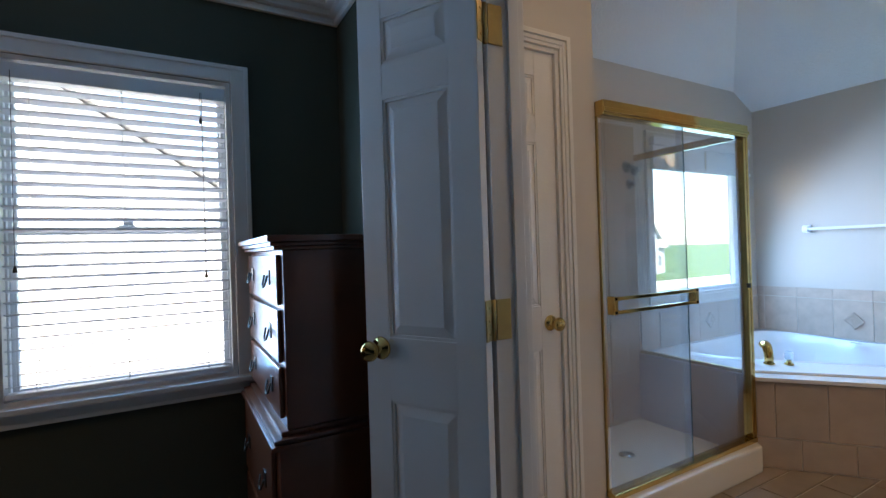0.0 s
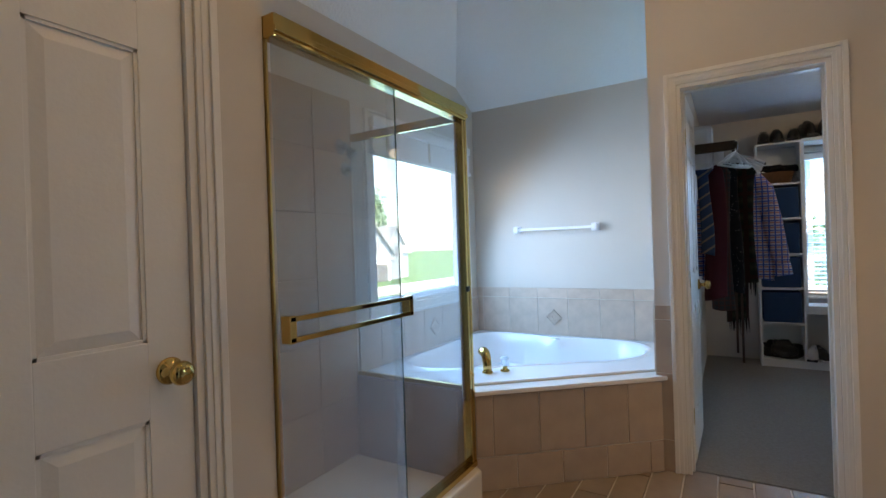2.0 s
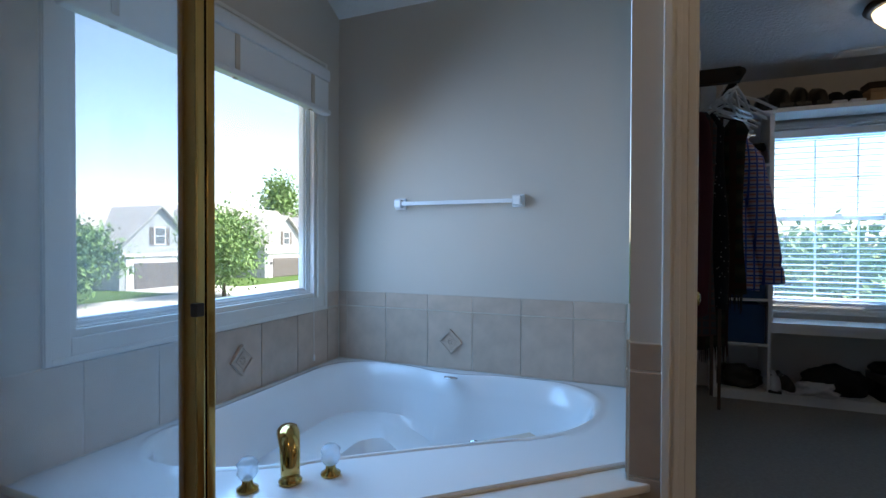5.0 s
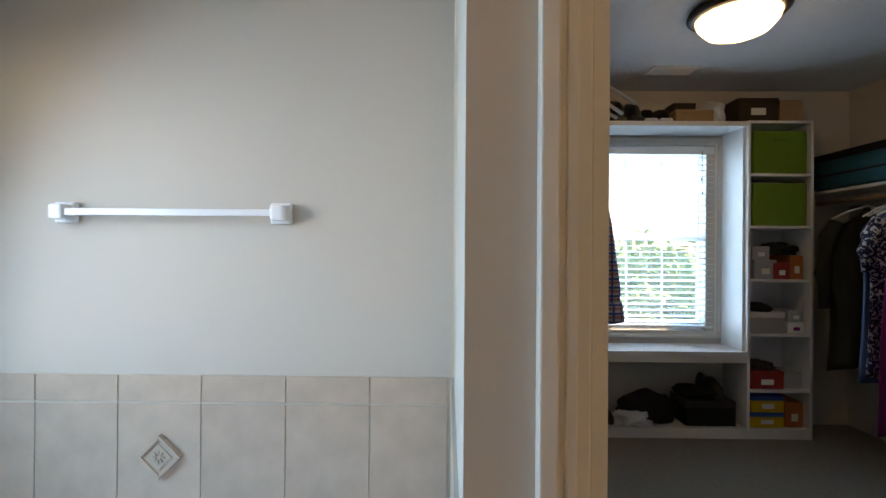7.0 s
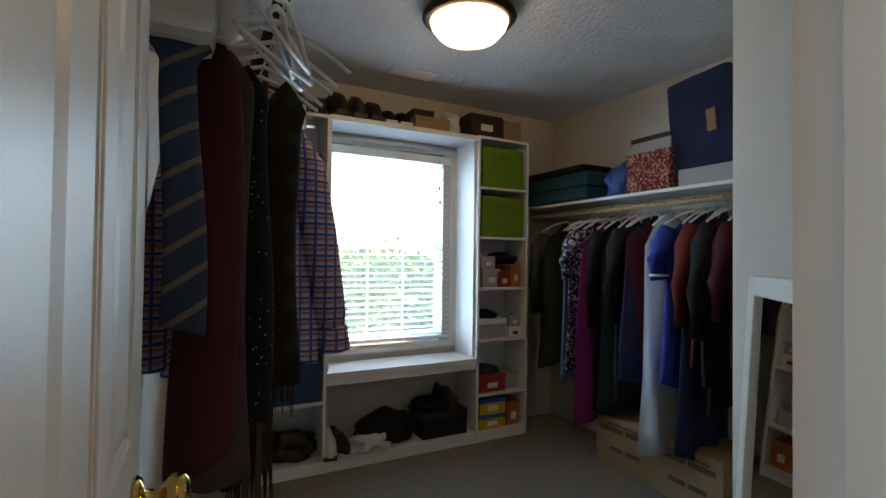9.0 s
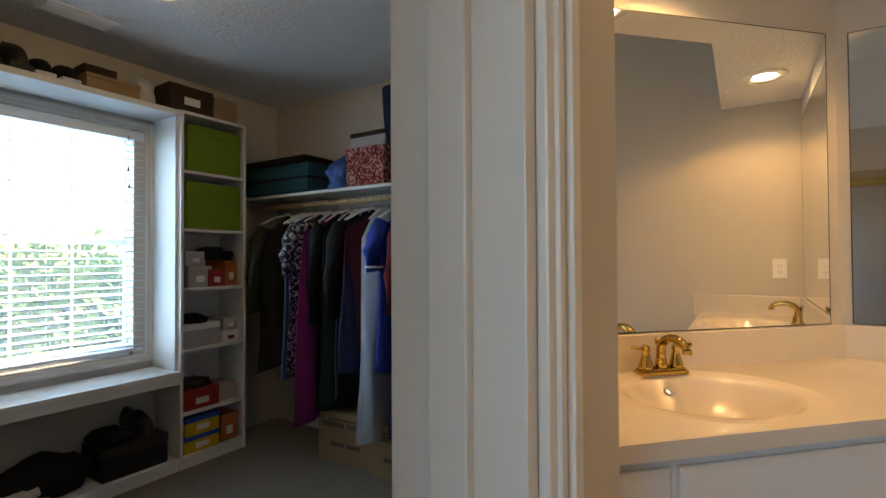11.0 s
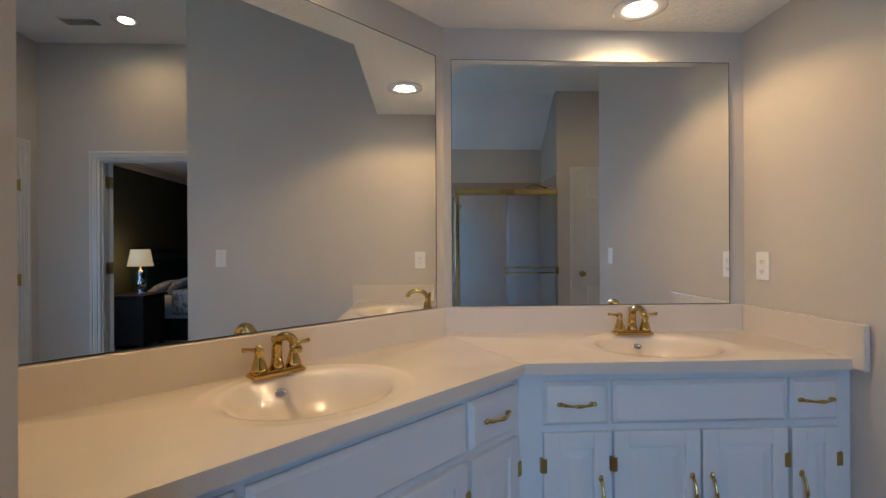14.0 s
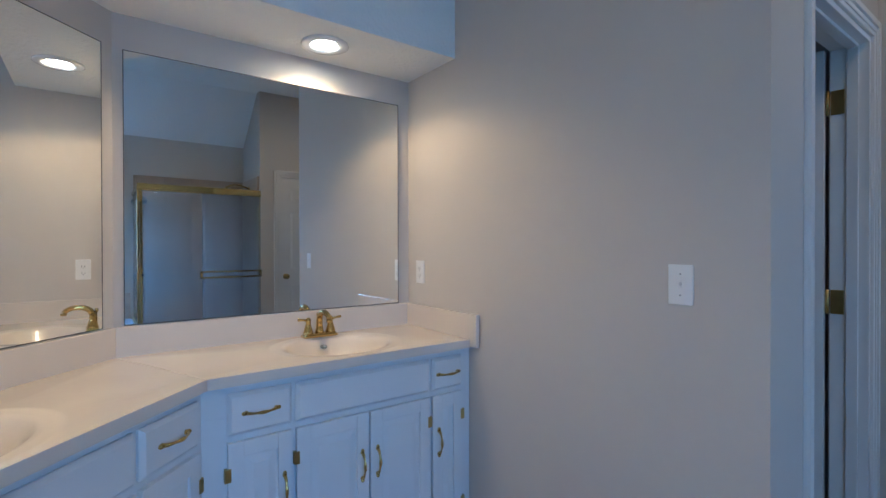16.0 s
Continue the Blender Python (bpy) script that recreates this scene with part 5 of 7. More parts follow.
carton("shoe_box", "low brown shoe box above the window", (XF + 0.14, -0.38, 2.142, 0.26, 0.22, 0.085), M_CARD, "box", M_CARD)
carton("shoe_box", "small dark box on a brown shoe box", (XF + 0.16, -0.34, 2.229, 0.16, 0.14, 0.06), M_DKBOX)
carton("shoe_box", "dark brown shoe box with white emblem", (XF + 0.14, -0.80, 2.148, 0.27, 0.24, 0.155), M_DKBOX, "box", M_DKBOX, M_LABEL)
carton("shoe_box", "plain brown cardboard box on shelves", (XF + 0.15, -1.03, 2.148, 0.16, 0.24, 0.145), M_CARD)


def lump(bm, x, y, z, rx, ry, rz, seed, rough=0.25):
    """A soft crumpled mound resting at z."""
    t = bmesh.new()
    bmesh.ops.create_icosphere(t, subdivisions=4, radius=1.0)
    for v in t.verts:
        d = noise.noise(v.co * 1.6 + Vector((seed, 0, 0))) * rough + noise.noise(v.co * 4.5 + Vector((0, seed, 0))) * rough * 0.5
        v.co *= 1 + d
        v.co = Vector((v.co.x * rx, v.co.y * ry, max(v.co.z, -0.55) * rz + 0.55 * rz))
    for f in t.faces:
        f.smooth = True
    put(bm, t, Matrix.Translation((x, y, z)))


def soft_thing(name, label, cat, x, y, z, rx, ry, rz, seed, mat, rough=0.25):
    bm = bmesh.new()
    lump(bm, 0, 0, 0, rx, ry, rz, seed, rough)
    ob = thing(name, label, cat, pose(x, y, z + 0.002))
    part("body", bm, mat, ob)
    return ob


def shoe(x, y, z, turn, mat, sole, label, length=0.27, name="shoe", tall=1.0):
    ob = thing(name, label, "shoe", pose(x, y, z + 0.001, 0, 0, turn) @ Matrix.Diagonal((1.0 + 0.15 * (tall > 1), 1, tall, 1)), "shoes in the closet")
    bm = bmesh.new()
    t = bmesh.new()
    n, k = 14, 12
    rings = []
    for i in range(n + 1):
        u = i / n
        w = 0.034 + 0.012 * math.sin(math.pi * min(1, u * 1.05)) - (0.02 * max(0, u - 0.85) / 0.15)
        h = 0.085 * (1 - u) ** 0.5 + 0.035 if u > 0.45 else 0.095 - 0.01 * math.sin(math.pi * u / 0.45)
        h *= 1.0 if u < 0.93 else 0.7
        rings.append([t.verts.new((w * math.cos(math.pi * j / (k - 1)), length * (u - 0.5), 0.02 + h * math.sin(math.pi * j / (k - 1)) ** 0.8)) for j in range(k)])
    for a, b in zip(rings, rings[1:]):
        for j in range(k - 1):
            t.faces.new((a[j], a[j + 1], b[j + 1], b[j]))
    t.faces.new(rings[0])
    t.faces.new(rings[-1][::-1])
    bmesh.ops.recalc_face_normals(t, faces=t.faces)
    for f in t.faces:
        f.smooth = True
    put(bm, t)
    part("upper", bm, mat, ob)
    bm = bmesh.new()
    box(bm, -0.042, 0.042, -length / 2 - 0.004, length / 2 + 0.002, 0, 0.022, 0.009)
    part("sole", bm, sole, ob)
    bm = bmesh.new()
    for i in range(4):
        tube(bm, [(-0.022, length * (0.02 + 0.06 * i), 0.107 - 0.012 * i), (0.022, length * (0.05 + 0.06 * i), 0.107 - 0.012 * i)], 0.003, 6)
    part("laces", bm, sole, ob)
    return ob


for i, (y, turn, dark) in enumerate(((0.60, 85, 1), (0.50, 95, 1), (0.36, 80, 1), (0.26, 100, 1), (0.13, 88, 1), (0.03, 96, 1), (-0.08, 90, 0), (-0.18, 92, 0))):
    shoe(XF + 0.15, y, 2.142 if y < 0.31 else 2.132, turn, M_LEATHER if dark else M_BLACKC, M_LEATHER if dark else M_WHITEC, "worn black leather shoe on the top shelf" if dark else "black and white canvas sneaker on the top shelf", 0.27 + 0.03 * dark, "shoe", (1.25, 1.3, 1.2, 1.6, 1.55, 1.35, 1.0, 1.0)[i])
soft_thing("cloth_bundle", "crumpled white cloth on the top shelf", "cloth", XF + 0.14, -0.56, 2.142, 0.10, 0.07, 0.11, 3, M_WHITEC)
soft_thing("sports_bag", "black bag crammed in the shoe cubby", "bag", XF + 0.15, -0.10, 0.076, 0.12, 0.20, 0.13, 11, M_BLACKC)
carton("shoe_box", "black open box in the shoe cubby", (XF + 0.15, -0.50, 0.076, 0.34, 0.24, 0.17), M_BLACKC, "box", M_LEATHER)
shoe(XF + 0.15, -0.56, 0.247, 92, M_LEATHER, M_LEATHER, "black leather shoe on a black box", 0.26, "shoe", 1.2)
soft_thing("cloth_bundle", "dark crumpled clothes on a black box", "cloth", XF + 0.16, -0.42, 0.248, 0.09, 0.10, 0.045, 31, M_BLACKC, 0.5)
soft_thing("mesh_bag", "black mesh bag piled on shoe boxes", "bag", XF + 0.15, -1.00, 1.240, 0.11, 0.13, 0.055, 32, M_BLACKC, 0.4)
soft_thing("baseball_cap", "black cap on a grey shoe box", "cap", XF + 0.12, -0.86, 0.853, 0.09, 0.09, 0.035, 33, M_BLACKC, 0.2)
soft_thing("slipper_pair", "dark slippers on a red shoe box", "shoe", XF + 0.13, -0.86, 0.457, 0.09, 0.10, 0.030, 34, M_LEATHER, 0.5)
soft_thing("cloth_bundle", "black shoes and clothes heaped on the bottom shelf", "cloth", XF + 0.16, 0.50, 0.075, 0.11, 0.15, 0.10, 35, M_LEATHER, 0.5)
soft_thing("cloth_bundle", "dark scarf lying over the wicker basket", "cloth", XF + 0.16, 0.50, 1.858, 0.11, 0.15, 0.05, 36, M_BLACKC, 0.5)
soft_thing("cloth_bundle", "crumpled white cloth in the shoe cubby", "cloth", XF + 0.07, 0.02, 0.076, 0.10, 0.14, 0.06, 14, M_WHITEC, 0.5)
shoe(XF + 0.12, 0.20, 0.076, 95, M_LEATHER, M_WHITEC, "black sneaker with white sole in the cubby")
shoe(XF + 0.11, 0.27, 0.076, 80, M_WHITEC, M_LEATHER, "pale sneaker in the cubby")

# ---- closet: hanging clothes ----
RZ, RYS, RYN = 1.615, -1.40, 0.865
rod = tagged(new("closet_rod"), "light wooden clothes rod under the long shelf", "rod")
bm = bmesh.new()
tube(bm, [(5.95, RYS, RZ), (8.58, RYS, RZ)], 0.017, 14)
part("bar", bm, M_ROD, rod)
ls = thing("long_shelf", "long white wall shelf above the clothes rod", "shelf")
boxpart("board", (5.9, 8.59, -1.635, -1.34, 1.675, 1.695), M_MELAM, ls, "", 0.002)
boxpart("cleat", (5.9, 8.59, -1.638, -1.62, 1.60, 1.675), M_MELAM, ls, "", 0.002)
rod2 = tagged(new("closet_rod"), "dark clothes rod along the closet side wall", "rod")
bm = bmesh.new()
tube(bm, [(6.42, RYN, 1.845), (8.2, RYN, 1.845)], 0.017, 14)
box(bm, 6.43, 6.46, RYN, 1.15, 1.81, 1.87)
box(bm, 8.12, 8.15, RYN, 1.15, 1.82, 1.88)
part("bar", bm, M_BRONZE, rod2)


def garment(x, y, z, length, mat, label, seed, width=0.21, thick=0.022, sleeve=0.0, flare=0.0, turn=0.0, cat="garment", film=False, hang=M_HANG, shift=0.0, sleeve_down=False):
    """A garment on a hanger, hanging from a rod at height z; it spreads along y."""
    ob = thing("hanging_garment", label, cat, pose(x, y, z, 0, 0, turn), "hanging clothes")
    bm = bmesh.new()
    hook = [(0, 0.020 * math.sin(a), 0.0 + 0.020 * math.cos(a)) for a in [math.pi * (0.55 - 1.3 * i / 8) for i in range(9)]]
    tube(bm, hook + [(0, 0, -0.05)], 0.0028, 7)
    wide = max(width, 0.17)
    tube(bm, [(0, -wide * 0.97, -0.135), (0, -wide * 0.5, -0.085), (0, 0, -0.055), (0, wide * 0.5, -0.085), (0, wide * 0.97, -0.135)], 0.006, 8)
    part("hanger", bm, hang, ob)
    if length < 0.2:
        g = bmesh.new()
        tube(g, [(0, -wide * 0.94, -0.136), (0, 0, -0.142), (0, wide * 0.94, -0.136)], 0.005, 8)
        part("cross_bar", g, hang, ob)
        return ob
    bm = bmesh.new()
    n, k = 22, 36
    rings = []
    for i in range(n + 1):
        u = i / n
        zz = -0.062 - (length - 0.062) * u
        sh = min(1.0, u * length / 0.10)
        w = 0.06 + (width - 0.06) * sh ** 0.7 + flare * u
        th = thick * (0.55 + 0.6 * min(1, u * 4)) * (1 + 0.5 * u)
        zz -= 0.0
        ring = []
        for j in range(k):
            a = 2 * math.pi * j / k
            yy = w * math.cos(a)
            fold = 0.022 * u ** 0.6 * math.sin(yy * 34 + seed * 1.7 + 0.9 * math.sin(u * 3 + seed)) + 0.012 * noise.noise(Vector((yy * 9, u * 3, seed)))
            drop = -0.085 * (abs(math.cos(a)) ** 1.3) * max(0.0, 1 - u * 5)
            hem = 0.02 * math.sin(yy * 15 + seed) * (1 if i == n else 0)
            ring.append(bm.verts.new((th * math.sin(a) + fold, yy + shift + 0.01 * math.sin(u * 5 + seed), zz + drop + hem)))
        rings.append(ring)
    for a, b in zip(rings, rings[1:]):
        for j in range(k):
            bm.faces.new((a[j], a[(j + 1) % k], b[(j + 1) % k], b[j]))
    bm.faces.new(rings[0][::-1])
    bm.faces.new(rings[-1])
    bmesh.ops.recalc_face_normals(bm, faces=bm.faces)
    for f in bm.faces:
        f.smooth = True
    part("fabric", bm, mat, ob)
    if sleeve:
        for s in (-1, 1):
            bm = bmesh.new()
            tube(bm, [(0.0, s * width * 0.86, -0.16), (0.012, s * (width + 0.015), -0.26), (0.016 + 0.01 * s, s * (width + 0.03), -0.16 - sleeve * 0.6), (0.02, s * (width + 0.01), -0.16 - sleeve)], [0.045, 0.052, 0.048, 0.05], 14)
            part("sleeve", bm, mat, ob)
    if sleeve_down:
        for s in (-1, 1):
            bm = bmesh.new()
            t = bmesh.new()
            tube(t, [(0.0, s * width * 0.80, -0.15), (-0.02, s * (width + 0.02), -0.26), (-0.03, s * (width + 0.065), -0.50), (-0.035, s * (width + 0.105), -0.78), (-0.035, s * (width + 0.115), -0.84)], [0.040, 0.062, 0.064, 0.060, 0.050], 22)
            for v in t.verts:
                v.co.x = v.co.x * 0.75 + 0.010 * noise.noise(v.co * 14)
                v.co.y += 0.008 * noise.noise(v.co * 11 + Vector((4, 0, 0)))
            put(bm, t)
            t = bmesh.new()
            tube(t, [(-0.028, s * (width + 0.112), -0.825), (-0.028, s * (width + 0.122), -0.91)], [0.056, 0.058], 18)
            put(bm, t)
            part("sleeve", bm, mat, ob, "long sleeve with buttoned cuff")
    if film:
        bm = bmesh.new()
        lathe(bm, [(0.02, -0.05), (0.12, -0.12), (0.20, -0.25), (0.21, -length * 0.7), (0.25, -length - 0.02)], Matrix.Diagonal((0.32, 1.1, 1, 1)), 40)
        part("film", bm, M_FILM, ob, "clear plastic dry cleaning film")
    return ob


south = [
    (8.17, 1.10, M_OLIVE, "dark olive jacket on a hanger", 0.55, 0.02), (8.01, 1.12, M_DENIM, "light blue denim overall on a hanger", 0, 0.0),
    (7.94, 1.08, M_FLORAL, "navy and white printed blouse on a hanger", 0.0, 0.0), (7.86, 0.66, M_FLORAL, "black and white floral top on a hanger", 0.30, 0.02),
    (7.77, 1.36, M_PURPLE, "long magenta dress on a hanger", 0.0, 0.06), (7.69, 0.95, M_BLACKC, "black jacket on a hanger", 0.6, 0.0),
    (7.61, 1.26, M_TEALC, "dark teal dress on a hanger", 0.0, 0.03), (7.54, 1.18, M_BLACKC, "black coat on a hanger", 0.55, 0.0),
    (7.47, 1.05, M_NAVY, "dark navy dress on a hanger", 0, 0.03), (7.405, 0.92, M_WINE, "dark plum cardigan on a hanger", 0.0, 0.0),
    (7.05, 0.86, M_REDC, "orange red top on a hanger", 0.5, 0.0), (6.99, 1.08, M_BLACKC, "black trousers on a hanger", 0, 0.0),
    (6.92, 0.95, M_BLACKC, "black shirt on a hanger", 0.55, 0.0), (6.84, 0.85, M_WINE, "wine red sweater on a hanger", 0.45, 0.0),
    (6.76, 0.80, M_REDC, "dark red shirt on a hanger", 0.4, 0.0), (6.67, 1.10, M_TEALC, "dark teal coat on a hanger", 0.5, 0.0), (6.56, 1.0, M_BLACKC, "black shirt on a hanger", 0.5, 0.0)]
SPAN = {0: 0.23, 1: 0.20, 2: 0.19, 3: 0.21, 4: 0.255, 5: 0.175, 6: 0.175, 7: 0.18, 8: 0.19, 9: 0.20}     # half widths across the rod
for i, (x, ln, mt, lab, sl, fl) in enumerate(south):
    garment(x, RYS, RZ, ln, mt, lab, i * 1.3 + 0.4, SPAN.get(i, 0.20 + 0.02 * math.sin(i * 2.2)), 0.020 + 0.006 * math.sin(i * 1.1), sl, fl, 9 * math.sin(i * 1.9))
garment(7.30, RYS, RZ, 1.36, M_WHITEC, "long pale dress in clear plastic film", 5.2, 0.16, 0.03, 0, 0.06, 4, "garment", True)
jersey = garment(7.16, RYS, RZ, 0.98, M_BLUEC, "royal blue jersey with white sleeve stripes on a hanger", 2.9, 0.215, 0.03, 0.27, 0.02, -5)
for s in (-1, 1):
    bm = bmesh.new()
    lathe(bm, [(0.0485, 0.0), (0.0515, 0.0), (0.0515, 0.012), (0.0485, 0.012), (0.0485, 0.0)], pose(0.02, s * 0.227, -0.415), 20)
    part("sleeve_stripe", bm, M_WHITEC, jersey, "white stripe on the sleeve")
garment(7.12, RYS - 0.02, RZ, 1.34, M_NAVY, "long dark blue garment bag on a hanger", 3.3, 0.20, 0.03, 0, 0.03, 6)
carton("cardboard_box", "brown moving box under the hanging clothes", (7.55, -1.46, 0.005, 0.34, 0.42, 0.29), M_CARD, "box", None, None, 3)
carton("cardboard_box", "brown moving box with grey printed band", (7.10, -1.43, 0.005, 0.34, 0.42, 0.30), M_CARD, "box", None, None, -3)
M_PRINT = shade("grey_carton_print", (0.13, 0.10, 0.08), 0.9, 0.15)
for ob in [o for o in scene.collection.all_objects if o.name.startswith("cardboard_box")]:
    for x0, x1, z0, z1 in ((-0.17, -0.02, 0.215, 0.245), (0.0, 0.17, 0.215, 0.245), (-0.14, 0.12, 0.255, 0.267), (-0.12, -0.02, 0.10, 0.125), (0.0, 0.10, 0.10, 0.125)):
        boxpart("print", (x0, x1, 0.1685, 0.171, z0, z1), M_PRINT, ob, "grey printed lettering", 0)
    for y in (-0.085, 0.085):
        boxpart("flap", (-0.205, 0.205, y - 0.082, y + 0.082, 0.288, 0.304), M_CARD, ob, "folded carton flap", 0.002)
case = thing("suitcase", "dark teal soft suitcase lying on the long shelf", "suitcase", pose(8.22, -1.49, 1.697))
bm = bmesh.new()
box(bm, -0.34, 0.34, -0.15, 0.18, 0, 0.20, 0.04)
part("shell", bm, M_SUIT, case)
bm = bmesh.new()
box(bm, -0.345, 0.345, -0.155, 0.185, 0.085, 0.10, 0.004)
box(bm, -0.30, 0.36, -0.12, 0.17, 0.2005, 0.25, 0.02)
part("flap", bm, M_BLACKC, case)
M_BAG = shade("blue_plastic_film", (0.03, 0.10, 0.30), 0.25, 0.6, 14, 0.6, 30)
soft_thing("plastic_bag", "blue plastic shopping bag on the long shelf", "bag", 7.65, -1.43, 1.696, 0.12, 0.12, 0.13, 21, M_BAG, 0.4)
carton("gift_box", "red paisley printed storage box on the shelf", (7.41, -1.46, 1.696, 0.26, 0.30, 0.23), M_PAISLEY, "box", M_PAISLEY)
carton("shoe_box", "grey box with white label on a red box", (7.42, -1.47, 1.928, 0.2, 0.28, 0.10), M_GREYBOX, "box", M_DKBOX, M_LABEL)
carton("shoe_box", "pale blue box on the long shelf", (7.05, -1.47, 1.696, 0.24, 0.34, 0.09), M_GREYBOX)
tote = thing("garment_bag", "navy fabric garment bag propped on the shelf", "bag", pose(7.10, -1.42, 1.788, 0, 5, 0))
bm = bmesh.new()
box(bm, -0.18, 0.18, -0.035, 0.035, 0, 0.52, 0.018)
bmesh.ops.subdivide_edges(bm, edges=bm.edges[:], cuts=2, use_grid_fill=True)
for v in bm.verts:
    v.co.y += 0.012 * noise.noise(v.co * 6)
smooth(part("body", bm, M_NAVY, tote))
boxpart("patch", (-0.10, -0.05, 0.040, 0.044, 0.18, 0.30), M_CARD, tote, "brown leather patch", 0.001)

north = [(6.60, 0.74, M_STRIPE, "blue diagonal striped tie hung over a hanger", 0.032, 0.185), (6.70, 1.05, M_WINE, "reddish brown blouse on a hanger", 0.06, 0.13),
         (6.78, 1.12, M_GREYPL, "grey checked shirt on a hanger", 0.06, 0.10), (6.87, 1.02, M_DOTS, "black dress with small white dots on a hanger", 0.055, 0.035),
         (7.02, 1.24, M_PLAIDD, "long dark plaid scarf with fringe on a hanger", 0.06, 0.0), (6.95, 0.93, M_PLAIDD, "dark green plaid scarf with fringe on a hanger", 0.048, -0.062)]
for i, (x, ln, mt, lab, wd, sh) in enumerate(north):
    ob = garment(x, RYN, 1.86, ln, mt, lab, i * 2.1 + 0.7, wd, 0.022, 0.0, 0.012, 5 * math.sin(i * 2.3), shift=sh)
    if mt is M_PLAIDD:
        rnd = random.Random(i)
        bm = bmesh.new()
        for k in range(22):
            yy = sh + wd * (k / 10.5 - 1)
            z = -ln - 0.01
            tube(bm, [(0.0, yy, z + 0.04), (rnd.uniform(-0.012, 0.012), yy + rnd.uniform(-0.006, 0.006), z - rnd.uniform(0.05, 0.11))], [0.0035, 0.0014], 6)
        part("fringe", bm, M_PLAIDD, ob, "twisted scarf fringe")
for i in range(4):
    garment(6.50 + 0.045 * i, RYN, 1.86, 0.12, M_HANG, "empty white plastic hanger on the rod", i, 0.16, 0.003, turn=62 + 12 * math.sin(i * 2.0))
belt = thing("hanging_belts", "brown leather belts hanging beside the scarves", "belt", pose(6.99, RYN - 0.02, 1.86))
for k, (y, ln) in enumerate(((0.0, 1.55), (0.035, 1.48))):
    bm = bmesh.new()
    box(bm, -0.002, 0.002, y - 0.008, y + 0.008, -ln, 0.016, 0.0008)
    part("strap", bm, M_BELT, belt)
garment(7.18, RYN, 1.86, 0.93, M_PLAID, "blue and red plaid shirt on a hanger", 8.1, 0.17, 0.035, 0.0, 0.07, 8, sleeve_down=True)
vh = thing("coat_hanger", "dark wooden coat hanger on the side rod", "hanger", pose(7.10, RYN, 1.86))
bm = bmesh.new()
tube(bm, [(0, 0, 0.018), (0, 0.01, 0.006), (0, 0, -0.03)], 0.0025, 7)
tube(bm, [(0, -0.20, -0.075), (0, -0.10, -0.045), (0, 0, -0.03), (0, 0.10, -0.045), (0, 0.20, -0.075)], [0.011, 0.012, 0.013, 0.012, 0.011], 10)
part("bow", bm, M_DKBOX, vh)
bm = bmesh.new()
tube(bm, [(0, -0.19, -0.14), (0, 0.19, -0.14)], 0.004, 8)
for y in (-0.15, 0.15):
    box(bm, -0.006, 0.006, y - 0.012, y + 0.012, -0.155, -0.07, 0.002)
part("clip_bar", bm, M_CHROME, vh, "chrome trouser clip bar")
wb = thing("wall_steamer", "white plastic appliance hung on the closet side wall", "appliance", pose(6.62, 1.12, 1.72))
bm = bmesh.new()
box(bm, -0.09, 0.09, -0.13, 0.02, 0, 0.30, 0.035)
part("case", bm, M_WHITE, wb)
bm = bmesh.new()
lathe(bm, [(0, 0), (0.07, 0), (0.075, 0.03), (0.05, 0.06), (0, 0.06)], pose(0, -0.13, 0.10, 90))
part("nozzle", bm, M_WHITE, wb)
lm = thing("leaning_mirror", "white framed mirror leaning inside the closet", "mirror", pose(6.045, 0.05, 0.005, 0, -3, 45))
bm = bmesh.new()
t = bmesh.new()
frame_bars(t, -0.19, 0.19, 0, 1.25, 0.045, -0.012, 0.012, 0.004)
put(bm, t, pose(0, 0, 0, 0, 0, 90))
part("frame", bm, M_TRIM, lm)
bm = bmesh.new()
box(bm, -0.002, 0.002, -0.145, 0.145, 0.045, 1.205)
part("glass", bm, M_MIRROR, lm)

# closet ceiling lamp and vents
cl = thing("flush_ceiling_light", "lit frosted dome ceiling light with bronze rim", "ceiling light", pose(7.40, -0.10, HC))
bm = bmesh.new()
lathe(bm, [(0, 0), (0.18, 0), (0.215, -0.012), (0.222, -0.03), (0.205, -0.045), (0.185, -0.05), (0.18, -0.03), (0, -0.03)], None, 48)
part("rim", bm, M_BRONZE, cl)
bm = bmesh.new()
lathe(bm, [(0.185, -0.045), (0.175, -0.075), (0.14, -0.115), (0.08, -0.14), (0.0, -0.148)], None, 48)
dome = part("dome", bm, M_DOMEGLOW, cl, "glowing frosted glass dome")
dome.visible_shadow = False


def vent(m, label):
    ob = thing("ceiling_vent", label, "vent", m)
    bm = bmesh.new()
    frame_bars(bm, -0.15, 0.15, -0.075, 0.075, 0.02, -0.006, 0.0, 0.002)
    bmesh.ops.rotate(bm, matrix=Matrix.Rotation(radians(90), 3, "X"), verts=bm.verts)
    part("frame", bm, M_PLATE, ob)
    boxpart("duct", (-0.13, 0.13, -0.055, 0.055, -0.0015, -0.0005), M_DARK, ob, "", 0)
    g = bmesh.new()
    box(g, -0.13, 0.13, -0.006, 0.006, -0.0008, 0.0008)
    me = mesh_of(g, M_PLATE)
    for k in range(8):
        s = new("slat", me)
        s.parent = ob
        s.matrix_basis = pose(0, -0.049 + 0.014 * k, -0.006, 35)
    return ob


vent(pose(8.20, -0.16, HC, 0, 0, 90), "white metal ceiling vent in the closet")
vent(pose(3.32, 1.42, H - 0.001, 0, 0, 90), "white metal ceiling vent in the bathroom")

